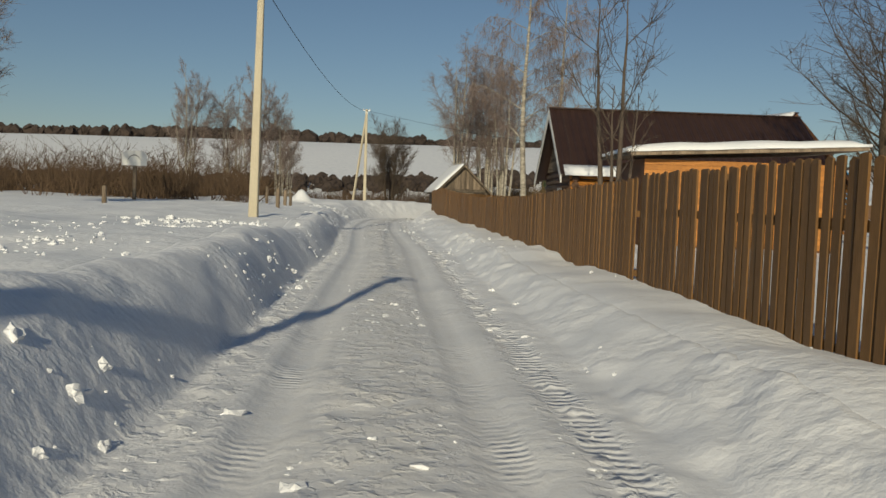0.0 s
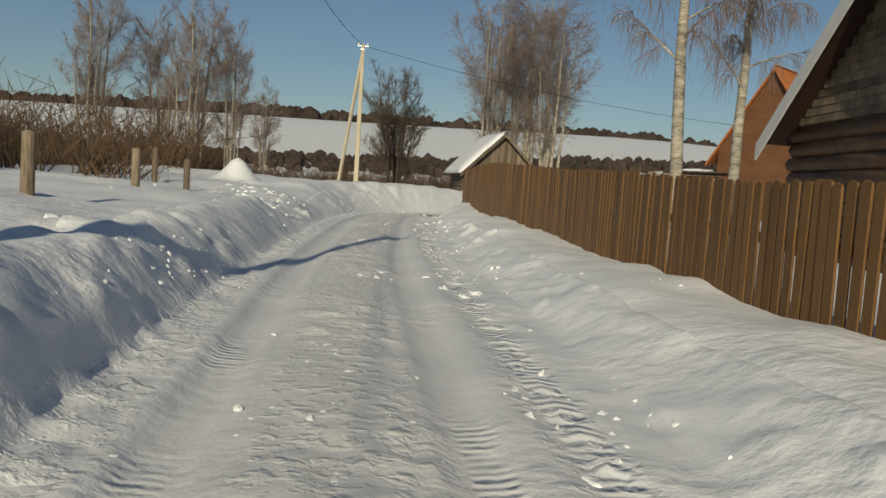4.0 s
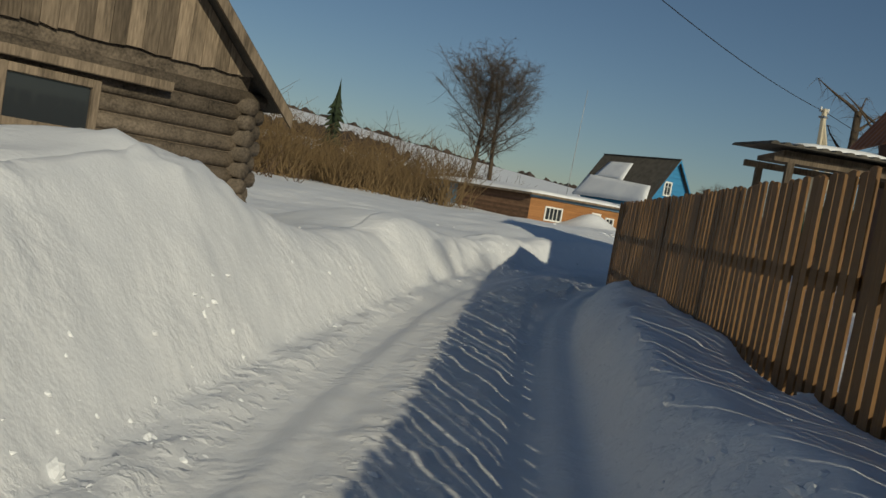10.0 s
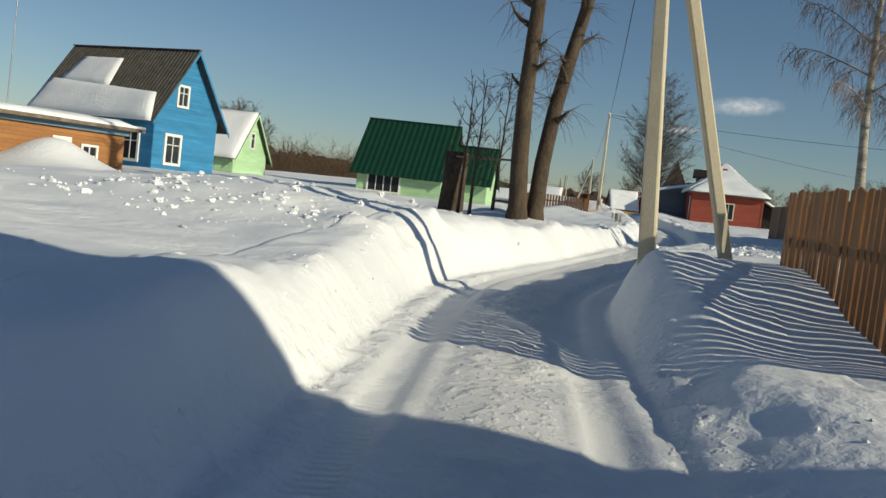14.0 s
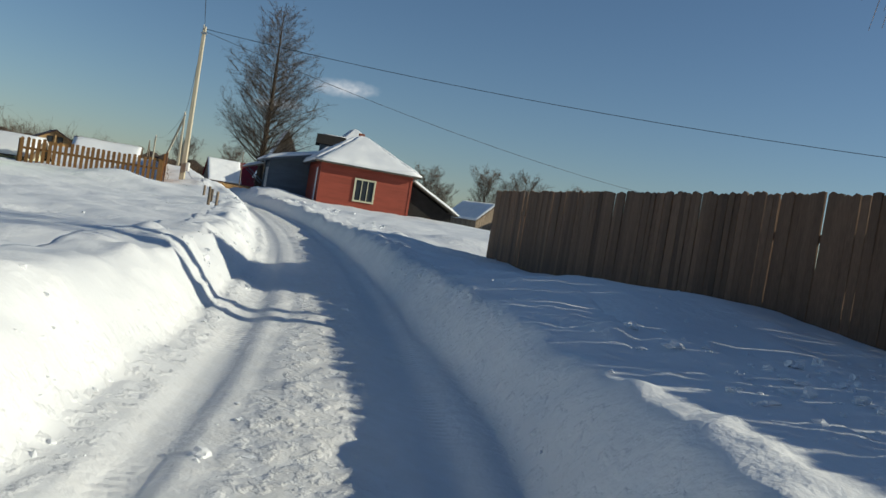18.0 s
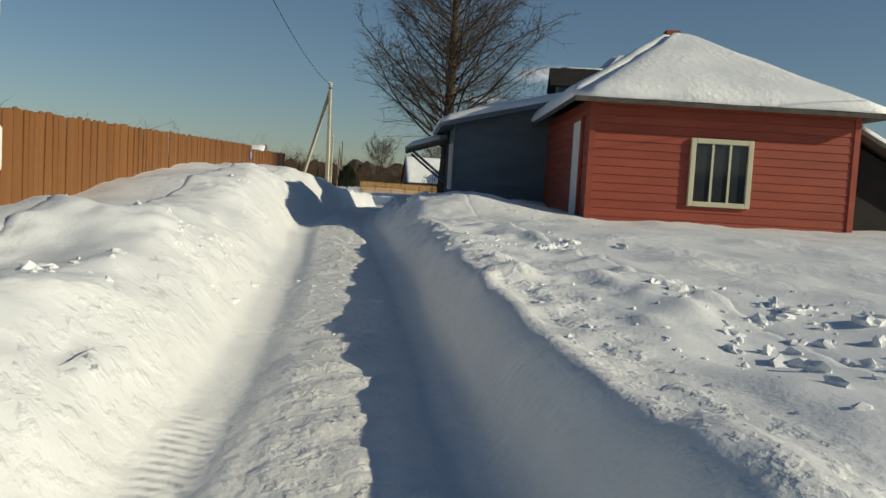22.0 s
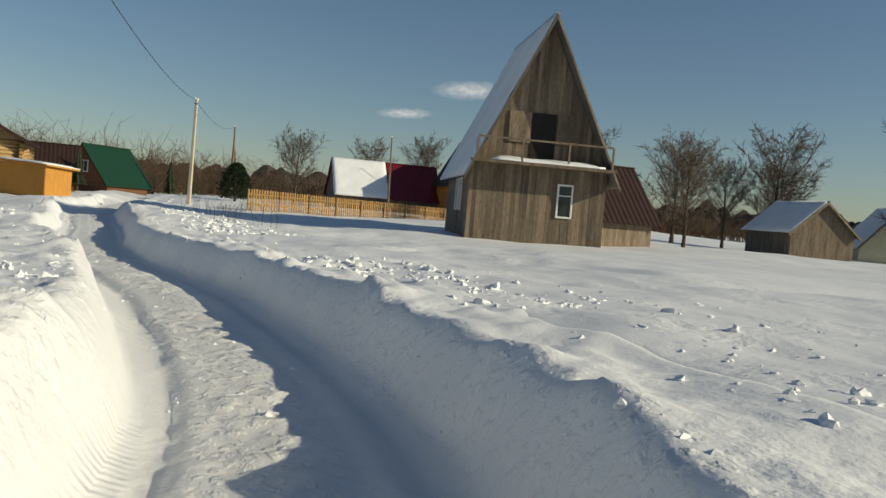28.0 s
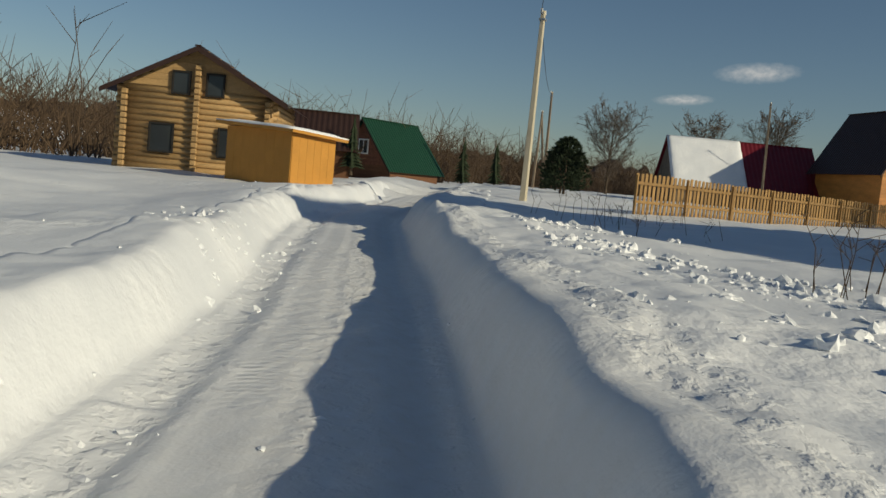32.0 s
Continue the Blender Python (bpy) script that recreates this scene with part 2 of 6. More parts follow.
M = {
    "snow": snow_material("snow", True),
    "snow_roof": snow_material("roof_snow", False),
    "fence": material("fence_brown", (0.165, 0.085, 0.028), 0.6, 0.2, 3, (1, 1, 0.15), 0.3, island=0.18),
    "fence_dark": material("fence_dark_brown", (0.17, 0.10, 0.06), 0.75, 0.3, 3, (1, 1, 0.15), 0.3, island=0.25),
    "fence_orange": material("fence_orange_brown", (0.22, 0.095, 0.03), 0.55, 0.15, 3, (1, 1, 0.15), 0.2, island=0.1),
    "fence_yellow": material("fence_bare_wood", (0.32, 0.19, 0.07), 0.7, 0.25, 4, (1, 1, 0.2), 0.3, island=0.2),
    "old_wood": material("weathered_grey_wood", (0.20, 0.155, 0.11), 0.85, 0.45, 4, (1, 1, 0.12), 0.5, 40, island=0.35),
    "old_log": material("weathered_logs", (0.15, 0.12, 0.09), 0.85, 0.5, 3, (1, 1, 1), 0.6, 30, island=0.3),
    "brown_log": material("brown_logs", (0.17, 0.10, 0.06), 0.7, 0.3, 3, (1, 1, 1), 0.4, 30, island=0.15),
    "orange_log": material("orange_stained_timber", (0.46, 0.19, 0.04), 0.5, 0.25, 3, (0.3, 0.3, 1), 0.3, 30, island=0.15),
    "pale_log": material("pale_planed_timber", (0.42, 0.27, 0.12), 0.55, 0.2, 3, (0.3, 0.3, 1), 0.25, 30, island=0.1),
    "roof_brown": material("brown_metal_roof", (0.05, 0.028, 0.022), 0.4, 0.15, 2, (1, 1, 1), 0.1, 20, metal=0.2),
    "roof_maroon": material("maroon_metal_roof", (0.14, 0.012, 0.02), 0.4, 0.15, 2, (1, 1, 1), 0.1, 20),
    "roof_green": material("green_metal_roof", (0.008, 0.042, 0.023), 0.45, 0.15, 2, (1, 1, 1), 0.1, 20),
    "roof_felt": material("dark_grey_roofing_felt", (0.075, 0.075, 0.078), 0.85, 0.3, 4, (1, 1, 1), 0.2, 40),
    "roof_rust": material("rust_orange_metal_roof", (0.42, 0.145, 0.04), 0.5, 0.3, 2, (1, 1, 1), 0.15, 20),
    "slate": material("asbestos_slate", (0.10, 0.09, 0.075), 0.9, 0.4, 3, (1, 1, 1), 0.4, 40),
    "white": material("white_paint", (0.75, 0.74, 0.70), 0.5, 0.08, 4, (1, 1, 1), 0.1, 50),
    "brown_board": material("brown_painted_boards", (0.15, 0.068, 0.032), 0.65, 0.25, 3, (0.3, 0.3, 1), 0.3, island=0.15),
    "tan_board": material("tan_painted_boards", (0.33, 0.15, 0.05), 0.6, 0.22, 3, (0.3, 0.3, 1), 0.3, island=0.12),
    "blue": material("blue_painted_boards", (0.045, 0.22, 0.42), 0.6, 0.2, 3, (0.3, 0.3, 1), 0.2, island=0.1),
    "blue_grey": material("faded_blue_metal", (0.13, 0.22, 0.30), 0.5, 0.2, 2, (1, 1, 1), 0.15),
    "pale_blue": material("weathered_pale_blue_boards", (0.24, 0.29, 0.33), 0.75, 0.3, 3, (0.3, 0.3, 1), 0.3, island=0.12),
    "grey_board": material("grey_painted_boards", (0.13, 0.16, 0.19), 0.65, 0.2, 3, (0.3, 0.3, 1), 0.25, island=0.08),
    "lime": material("pale_green_boards", (0.42, 0.62, 0.36), 0.6, 0.12, 3, (0.3, 0.3, 1), 0.2, island=0.06),
    "red": material("red_painted_boards", (0.31, 0.07, 0.042), 0.6, 0.18, 2.5, (0.3, 0.3, 1), 0.25, island=0.08),
    "cream": material("cream_plaster", (0.55, 0.53, 0.38), 0.8, 0.1, 3, (1, 1, 1), 0.2),
    "yellow": material("ochre_painted_panels", (0.50, 0.24, 0.045), 0.55, 0.1, 2, (1, 1, 1), 0.1, 30),
    "concrete": material("pole_concrete", (0.52, 0.46, 0.34), 0.85, 0.12, 3, (1, 1, 0.4), 0.2, 50),
    "bark": material("grey_brown_bark", (0.085, 0.062, 0.042), 0.9, 0.4, 5, (1, 1, 0.35), 0.8, 25, dist=0.05),
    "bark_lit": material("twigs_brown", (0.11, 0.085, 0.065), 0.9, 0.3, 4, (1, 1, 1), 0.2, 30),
    "birch": material("birch_bark", (0.55, 0.50, 0.41), 0.8, 0.1, 3.0, (0.6, 0.6, 2.4), 0.4, 14, dark=(0.035, 0.03, 0.025)),
    "birch_twig": material("birch_twigs", (0.27, 0.21, 0.185), 0.9, 0.3, 4, (1, 1, 1), 0.2, 30),
    "shrub": material("dry_shrub_twigs", (0.115, 0.075, 0.045), 0.9, 0.35, 0.7, (1, 1, 1), 0.2, 30),
    "osier": material("pale_dry_osier_twigs", (0.20, 0.135, 0.065), 0.9, 0.3, 0.7, (1, 1, 1), 0.2, 30),
    "needle": material("conifer_needles", (0.028, 0.042, 0.02), 0.9, 0.4, 2, (1, 1, 1), 0.3, 20),
    "far_wood": material("distant_woods", (0.060, 0.045, 0.038), 0.95, 0.4, 0.05, (1, 1, 1), 0.3, 1.0),
    "metal": material("galvanised_steel", (0.42, 0.43, 0.44), 0.4, 0.1, 3, (1, 1, 1), 0.1, 40, metal=0.8),
    "wire": material("black_cable", (0.015, 0.015, 0.017), 0.6, 0.1),
    "brick": material("red_brick", (0.26, 0.085, 0.045), 0.85, 0.3, 5, (1, 1, 1), 0.4, 30),
    "brick_wall": material("faded_brick_red_boards", (0.20, 0.085, 0.05), 0.85, 0.35, 4, (1, 1, 1), 0.5, 30, island=0.1),
    "black": material("tarred_board_and_opening_shade", (0.02, 0.018, 0.016), 0.8, 0.3, 3, (1, 1, 1), 0.3),
    "glass": glass_material(),
    "blueplate": material("blue_enamel", (0.03, 0.06, 0.30), 0.35, 0.05),
}

# ---- building tools ----
def mesh_of(name, bm, mat):
    me = bpy.data.meshes.new(name)
    bm.to_mesh(me)
    bm.free()
    if mat:
        me.materials.append(mat)
    return me


def raw_mesh(name, verts, faces, mat, smooth=False):
    me = bpy.data.meshes.new(name)
    me.from_pydata(verts, [], faces)
    me.materials.append(mat)
    if smooth:
        me.polygons.foreach_set("use_smooth", [True] * len(me.polygons))
    me.update()
    return me


def part(name, bm, mat, parent=None, label="", m=None):
    ob = new(name, mesh_of(name, bm, mat) if isinstance(bm, bmesh.types.BMesh) else bm)
    if m is not None:
        ob.matrix_basis = m
    if parent:
        ob.parent = parent
    return tagged(ob, label) if label else ob


def thing(name, m, label, category, group="", kind=""):
    ob = new(name)
    ob.empty_display_size = 0.3
    ob.matrix_basis = m
    return tagged(ob, label, category, group, kind)


def box(bm, x0, x1, y0, y1, z0, z1, bevel=0.0):
    r = bmesh.ops.create_cube(bm, size=1.0, matrix=Matrix.LocRotScale(((x0 + x1) / 2, (y0 + y1) / 2, (z0 + z1) / 2), None, (abs(x1 - x0), abs(y1 - y0), abs(z1 - z0))))
    if bevel:
        edges = list({e for v in r["verts"] for e in v.link_edges})
        bmesh.ops.bevel(bm, geom=edges, offset=bevel, segments=1, affect="EDGES")
    return bm


def boxed(x0, x1, y0, y1, z0, z1, bevel=0.0):
    return box(bmesh.new(), x0, x1, y0, y1, z0, z1, bevel)


def beam(bm, a, b, w, h=None, up=(0, 0, 1)):
    """A straight square bar from a to b."""
    a, b, h = Vector(a), Vector(b), h or w
    d = (b - a)
    if abs(d.normalized().dot(Vector(up))) > 0.99:
        up = (0, 1, 0)
    z = d.normalized()
    x = Vector(up).cross(z).normalized()
    y = z.cross(x)
    m = Matrix((x, y, z)).transposed().to_4x4()
    m.translation = (a + b) / 2
    bmesh.ops.create_cube(bm, size=1.0, matrix=m @ Matrix.Diagonal((w, h, d.length, 1)))
    return bm


def prism(bm, outline, y0, y1):
    """A flat outline in x and z, carried from y0 to y1."""
    f = [bm.verts.new((x, y0, z)) for x, z in outline]
    g = [bm.verts.new((x, y1, z)) for x, z in outline]
    n = len(f)
    bm.faces.new(f)
    bm.faces.new(g[::-1])
    for i in range(n):
        bm.faces.new((f[i], g[i], g[(i + 1) % n], f[(i + 1) % n]))
    bmesh.ops.recalc_face_normals(bm, faces=bm.faces)
    return bm


def tubes(name, lines, mat, sides=3, smooth=True):
    """Tapering round strands: each line is a list of (point, radius)."""
    verts, faces = [], []
    ring = [(math.cos(2 * math.pi * k / sides), math.sin(2 * math.pi * k / sides)) for k in range(sides)]
    for line in lines:
        base = len(verts)
        d = line[-1][0] - line[0][0]
        ref = Vector((1, 0, 0)) if abs(d.z) > abs(d.x) else Vector((0, 0, 1))
        u = d.cross(ref)
        u.normalize()
        v = d.cross(u)
        v.normalize()
        for p, r in line:
            for c, s in ring:
                verts.append((p.x + (u.x * c + v.x * s) * r, p.y + (u.y * c + v.y * s) * r, p.z + (u.z * c + v.z * s) * r))
        for i in range(len(line) - 1):
            for k in range(sides):
                a, b = base + i * sides + k, base + i * sides + (k + 1) % sides
                faces.append((a, b, b + sides, a + sides))
    return raw_mesh(name, verts, faces, mat, smooth)


def heading(deg):
    return Matrix.Rotation(radians(deg), 4, "Z")


def at_front(x, y, z, dx, dy):
    """A local frame at a point whose x axis runs along (dx, dy); its y axis points away behind the front."""
    return Matrix.Translation((x, y, z)) @ Matrix.Rotation(math.atan2(dy, dx), 4, "Z")

# ---- ground ----
# the ploughed lane: x, y, z of its middle
LANE_A = [(1.2, -34, 0.0), (0.6, -14, 0.02), (0.0, 0.0, 0.04), (-0.35, 7.02, 0.03), (-0.79, 14.0, 0.03), (-1.16, 20.99, 0.09), (-1.77, 27.96, 0.17), (-2.37, 34.94, 0.24),
          (-2.73, 41.93, 0.27), (-3.01, 48.92, 0.22), (-2.62, 55.89, 0.17), (0.54, 62.05, 0.12), (4.97, 67.46, 0.08), (9.95, 72.35, 0.06), (15.72, 76.28, 0.06), (22.4, 78.32, 0.09),
          (29.24, 79.77, 0.14), (36.21, 80.01, 0.24), (43.21, 79.87, 0.35), (50.2, 79.94, 0.48)]
LANE_B = [(57.18, 80.41, 0.61), (64.13, 81.29, 0.76), (70.99, 82.67, 0.97), (77.77, 84.41, 1.13), (84.51, 86.29, 1.26), (91.29, 88.03, 1.31), (98.14, 89.45, 1.28), (105.04, 90.61, 1.21),
          (112.0, 91.4, 1.1), (118.91, 92.35, 1.0), (125.27, 95.25, 0.93), (131.25, 98.88, 0.84), (136.91, 101.42, 0.74), (142.8, 104.0, 0.72), (149, 107, 0.78), (156, 110.2, 0.85),
          (164, 112.6, 0.95), (185, 119, 1.2), (230, 131, 1.5)]
# along the lane, by metres from its start at y = 0: bank height and slope width, on the left and on the right, and the field's height behind each
BANKS = [(-40, 0.8, 0.9, 0.45, 1.2, 0.75, 0.5), (0, 0.80, 0.9, 0.40, 1.1, 0.72, 0.36), (15, 0.75, 0.8, 0.40, 1.1, 0.75, 0.36), (30, 0.65, 0.8, 0.38, 1.1, 0.75, 0.34), (38, 0.62, 0.9, 0.38, 1.1, 0.75, 0.32), (44, 0.62, 1.8, 0.38, 1.1, 0.75, 0.32),
         (50, 0.85, 2.4, 0.45, 1.2, 0.95, 0.5), (56, 1.2, 1.8, 0.6, 0.8, 1.2, 0.62), (61, 1.3, 1.1, 0.6, 0.7, 1.1, 0.65), (66, 1.05, 1.2, 0.6, 0.8, 0.7, 0.65), (72, 0.75, 1.0, 0.6, 0.5, 0.5, 0.65),
         (80, 0.60, 0.7, 0.5, 0.8, 0.6, 0.6), (87, 0.75, 0.7, 0.3, 1.2, 0.8, 0.55), (92.5, 0.75, 0.7, 0.35, 1.0, 0.8, 0.7), (95.5, 0.75, 0.7, 1.0, 0.4, 0.8, 1.0), (101, 0.75, 0.6, 0.75, 0.5, 0.75, 0.9), (108, 0.7, 0.6, 0.66, 0.5, 0.6, 0.85)]
BANKS_B = [(122, 0.55, 0.7, 0.52, 0.4, 0.42, 0.5), (135, 0.52, 0.7, 0.5, 0.35, 0.4, 0.48), (141, 0.55, 0.7, 0.5, 0.35, 0.45, 0.5), (146, 0.6, 0.8, 0.52, 0.4, 0.42, 0.52), (150, 0.75, 1.0, 0.55, 0.6, 0.6, 0.55), (153, 1.0, 1.2, 0.55, 0.8, 0.9, 0.55), (157, 1.2, 1.2, 0.55, 1.0, 1.2, 0.6), (162, 1.22, 1.3, 0.55, 0.9, 1.2, 0.6), (168, 1.2, 1.3, 0.55, 0.9, 1.2, 0.6), (172, 1.1, 0.9, 0.6, 0.8, 1.1, 0.65),
           (179, 0.75, 0.6, 0.55, 0.5, 0.75, 0.6), (190, 0.7, 0.5, 0.58, 0.4, 0.65, 0.58), (205, 0.62, 0.45, 0.58, 0.3, 0.55, 0.55), (214, 0.6, 0.4, 0.58, 0.3, 0.45, 0.55), (224, 0.6, 0.6, 0.65, 0.6, 0.25, 0.6), (400, 0.3, 0.8, 0.6, 0.8, 0.1, 0.6)]


def smoothstep(v):
    v = np.clip(v, 0, 1)
    return v * v * (3 - 2 * v)


def value_noise(x, y, seed):
    """Smooth lattice noise from -1 to 1."""
    xi, yi = np.floor(x).astype(np.int64), np.floor(y).astype(np.int64)
    fx, fy = x - xi, y - yi
    fx, fy = fx * fx * (3 - 2 * fx), fy * fy * (3 - 2 * fy)

    def h(a, b):
        n = (a * 374761393 + b * 668265263 + seed * 974634777) & 0x7FFFFFFF
        n = ((n ^ (n >> 13)) * 1274126177) & 0x7FFFFFFF
        return ((n ^ (n >> 16)) & 0xFFFF) / 32767.5 - 1

    return (h(xi, yi) * (1 - fx) + h(xi + 1, yi) * fx) * (1 - fy) + (h(xi, yi + 1) * (1 - fx) + h(xi + 1, yi + 1) * fx) * fy


def fbm(x, y, seed, octaves=3):
    out, amp = 0, 1.0
    for o in range(octaves):
        out, amp = out + amp * value_noise(x * 2**o, y * 2**o, seed + o), amp * 0.5
    return out


def lane_curve():
    pts = np.array(LANE_A + LANE_B, float)
    full = []
    for i in range(1, len(pts) - 2):
        p0, p1, p2, p3 = pts[i - 1:i + 3]
        n = max(6, int(np.linalg.norm(p2 - p1) / 0.1))
        for u in np.arange(n) / n:
            full.append(0.5 * (2 * p1 + (p2 - p0) * u + (2 * p0 - 5 * p1 + 4 * p2 - p3) * u * u + (3 * p1 - p0 - 3 * p2 + p3) * u**3))
    full = np.array(full)
    s = np.r_[0, np.cumsum(np.linalg.norm(np.diff(full[:, :2], axis=0), axis=1))]
    s -= s[np.argmin(np.hypot(full[:, 0], full[:, 1]))]
    return full, s


LANE, LANE_S = lane_curve()
BK = np.array(BANKS + BANKS_B, float)
# where the banks' feet stand, left and right of the lane's middle
FEET = np.array([(-40, 1.45, 1.75), (56, 1.45, 1.75), (64, 1.45, 1.05), (84, 1.4, 1.05), (91, 1.15, 1.05), (99, 1.55, 1.05), (105, 1.1, 1.0), (112, 1.3, 1.15), (122, 1.35, 0.8), (131, 1.4, 0.75), (142, 0.95, 0.65),
                 (150, 0.95, 0.75), (178, 0.95, 0.95), (190, 0.85, 1.05), (197, 0.75, 1.1), (203, 0.85, 1.0), (209, 1.45, 0.55), (220, 1.7, 0.55), (400, 1.7, 0.6)])
SMOOTH_Z = LANE[:, 2]
# mounds and hollows of their own: x, y, radius, height
MOUNDS = [(-8.4, 52.6, 0.55, 0.8), (1.6, 68.6, 1.9, 0.45), (7.5, 74.0, 1.6, 0.4), (-5.5, 68.0, 1.6, 0.4), (-2.5, 69.5, 2.0, 0.3), (37.6, 98.0, 1.5, 1.0), (75.0, 86.3, 0.9, 0.3), (69.5, 88.3, 1.3, 0.3),
          (39.0, 83.7, 1.2, 0.35), (30.0, 84.5, 4.0, 0.35), (62.0, 76.2, 1.6, 0.3), (150.0, 118, 3, 0.3), (180.0, 122.5, 2.0, 1.7), (103.0, 97.0, 2.5, 0.5), (47.0, 76.4, 2.0, 0.25),
          (86.5, 83.8, 1.5, 0.35), (92.0, 83.5, 1.5, 0.35), (146.5, 115.9, 2.0, 0.25), (97, 94, 3.0, 0.3)]


def ground_height(x, y):
    """Height of the snow, and the distance along and across the lane, for arrays of places."""
    x, y = np.atleast_1d(np.asarray(x, float)), np.atleast_1d(np.asarray(y, float))
    z, ss, dd = np.zeros_like(x), np.zeros_like(x), np.zeros_like(x)
    lx, ly = LANE[:, 0], LANE[:, 1]
    tx, ty = np.gradient(lx), np.gradient(ly)
    tl = np.hypot(tx, ty)
    tx, ty = tx / tl, ty / tl
    for a in range(0, len(x), 20000):
        px, py = x[a:a + 20000], y[a:a + 20000]
        d2 = (px[:, None] - lx[::20]) ** 2 + (py[:, None] - ly[::20]) ** 2
        w = 1 / (d2 + 4.0) ** 2
        near_by = np.clip((d2.argmin(1) * 20)[:, None] + np.arange(-20, 21), 0, len(lx) - 1)
        d2 = (px[:, None] - lx[near_by]) ** 2 + (py[:, None] - ly[near_by]) ** 2
        best = d2.argmin(1)
        k = near_by[np.arange(len(px)), best]
        zf = (w * SMOOTH_Z[::20]).sum(1) / w.sum(1)
        cross = tx[::20] * (py[:, None] - ly[::20]) - ty[::20] * (px[:, None] - lx[::20])
        ff = (w * np.where(cross > 0, np.interp(LANE_S[::20], BK[:, 0], BK[:, 5]), np.interp(LANE_S[::20], BK[:, 0], BK[:, 6]))).sum(1) / w.sum(1)
        ex, ey = px - lx[k], py - ly[k]
        along = ex * tx[k] + ey * ty[k]
        s = LANE_S[k] + along
        side = np.sign(tx[k] * ey - ty[k] * ex)  # +1: to the left
        far = np.sqrt(d2[np.arange(len(k)), best])
        d = np.where(far < 12, np.abs(tx[k] * ey - ty[k] * ex), far)
        d = np.where(far < 12, np.minimum(far, np.maximum(d, far * 0.98)), d)
        zr = np.interp(s, LANE_S, SMOOTH_Z)
        hl, wl_, hr, wr, fl, fr = (np.interp(s, BK[:, 0], BK[:, c]) for c in range(1, 7))
        left = side > 0
        h, wd, fh = np.where(left, hl, hr), np.where(left, wl_, wr), np.where(left, fl, fr)
        foot_l, foot_r = np.interp(s, FEET[:, 0], FEET[:, 1]), np.interp(s, FEET[:, 0], FEET[:, 2])
        edge = np.where(left, foot_l, foot_r) + 0.10 * fbm(s * 0.16 + 7 * left, d * 0.2 + 3.3, 5, 2)
        h = h * (1 + 0.10 * fbm(s * 0.15, 5.0 * left + d * 0.3, 21, 2)) + 0.06 * fbm(px * 0.6, py * 0.6, 31, 2)
        u = (d - edge) / np.maximum(wd * (1 + 0.2 * value_noise(s * 0.3, 2.0 * left, 77)), 0.2)
        crest = smoothstep(np.clip(u, 0, 1) ** 0.65) * h
        # the thrown-up rim sinks to the field behind it
        back = smoothstep((d - edge - wd) / 3.2)
        lift = crest + back * (fh - h) * (u > 0)
        c = d + 1.3 * crest + 20 * left  # distance measured up the slope
        lift = lift + (ff - lift) * smoothstep((far - 7) / 6)
        rough = np.clip((d - edge * 0.9) / 0.4, 0, 1) * (1 - smoothstep((far - 9) / 5))
        near = np.exp(-np.maximum(d - edge - wd, 0) / 3.0) * rough
        lumps = 0.035 * fbm(s * 1.3, c * 1.6, 40, 3) * rough + 0.09 * np.maximum(fbm(s * 2.3, c * 2.6, 50, 2), 0) * near * smoothstep(fbm(px * 0.25, py * 0.25, 55, 2) * 1.2 + 0.3)
        drift = 0.14 * fbm(px * 0.16, py * 0.16, 60, 3) * np.clip((d - edge) / 3, 0, 1)
        # the driven lane: two ruts, a low middle ridge and scuffed crumbs
        inl = 1 - np.clip((d - edge + 0.25) / 0.3, 0, 1)
        first = smoothstep((64 - s) / 6)
        sd = np.where(left, d, -d)
        sm = sd - 0.5 * (foot_l - foot_r) * (1 - first)
        track = np.where(first > 0.5, 0.76, np.clip(0.5 * (foot_l + foot_r) - 0.2, 0.55, 0.76))
        ruts = -0.055 * np.exp(-((np.abs(sm) - track + 0.1 * (sm < 0) * first) / 0.17) ** 4) + 0.02 * np.exp(-(sm / 0.3) ** 2) - 0.035 * first * np.exp(-((sd + 1.28) / 0.16) ** 4)
        crumbs = 0.012 * fbm(px * 1.2, py * 1.2, 90, 2) * inl
        base = np.where(far < 6, zr, zr + (zf - zr) * smoothstep((far - 6) / 8))
        zz = base + lift + lumps + drift + ruts * inl + crumbs
        for mx, my, r, mh in MOUNDS:
            q = ((px - mx) ** 2 + (py - my) ** 2) / r**2
            zz = zz + mh * np.exp(-q) * np.clip((d - edge) / 0.8, 0, 1)
        # valley and rising fields far to the north, gentle swells elsewhere
        fade = smoothstep((far - 25) / 60)
        north = smoothstep((py - 190 + 0.10 * px) / 420)
        zz = zz - fade * 2.2 * smoothstep((py - 70) / 60) * (1 - smoothstep((py - 190) / 120)) * (1 - smoothstep((px - 110) / 60))
        zz = zz + north * 40 * (1 - 0.65 * smoothstep((px - 100) / 420)) + fade * 0.8 * fbm(px * 0.012, py * 0.012, 70, 2)
        z[a:a + 20000], ss[a:a + 20000], dd[a:a + 20000] = zz, s, np.where(left, d, -d)
    return z, ss, dd


def gz(x, y):
    return float(ground_height([x], [y])[0][0])


def spaced(fine, lo, hi, grow=1.22):
    """Grid lines: fine stretches (from, to, step), then ever wider steps out to lo and hi."""
    out = []
    for a, b, st in fine:
        out += list(np.arange(a, b, st))
    step, v = fine[-1][2], fine[-1][1]
    while v < hi:
        out.append(v)
        step *= grow
        v += step
    step, v = fine[0][2], fine[0][0]
    while v > lo:
        step *= grow
        v -= step
        out.append(v)
    return np.unique(np.round(out, 3))


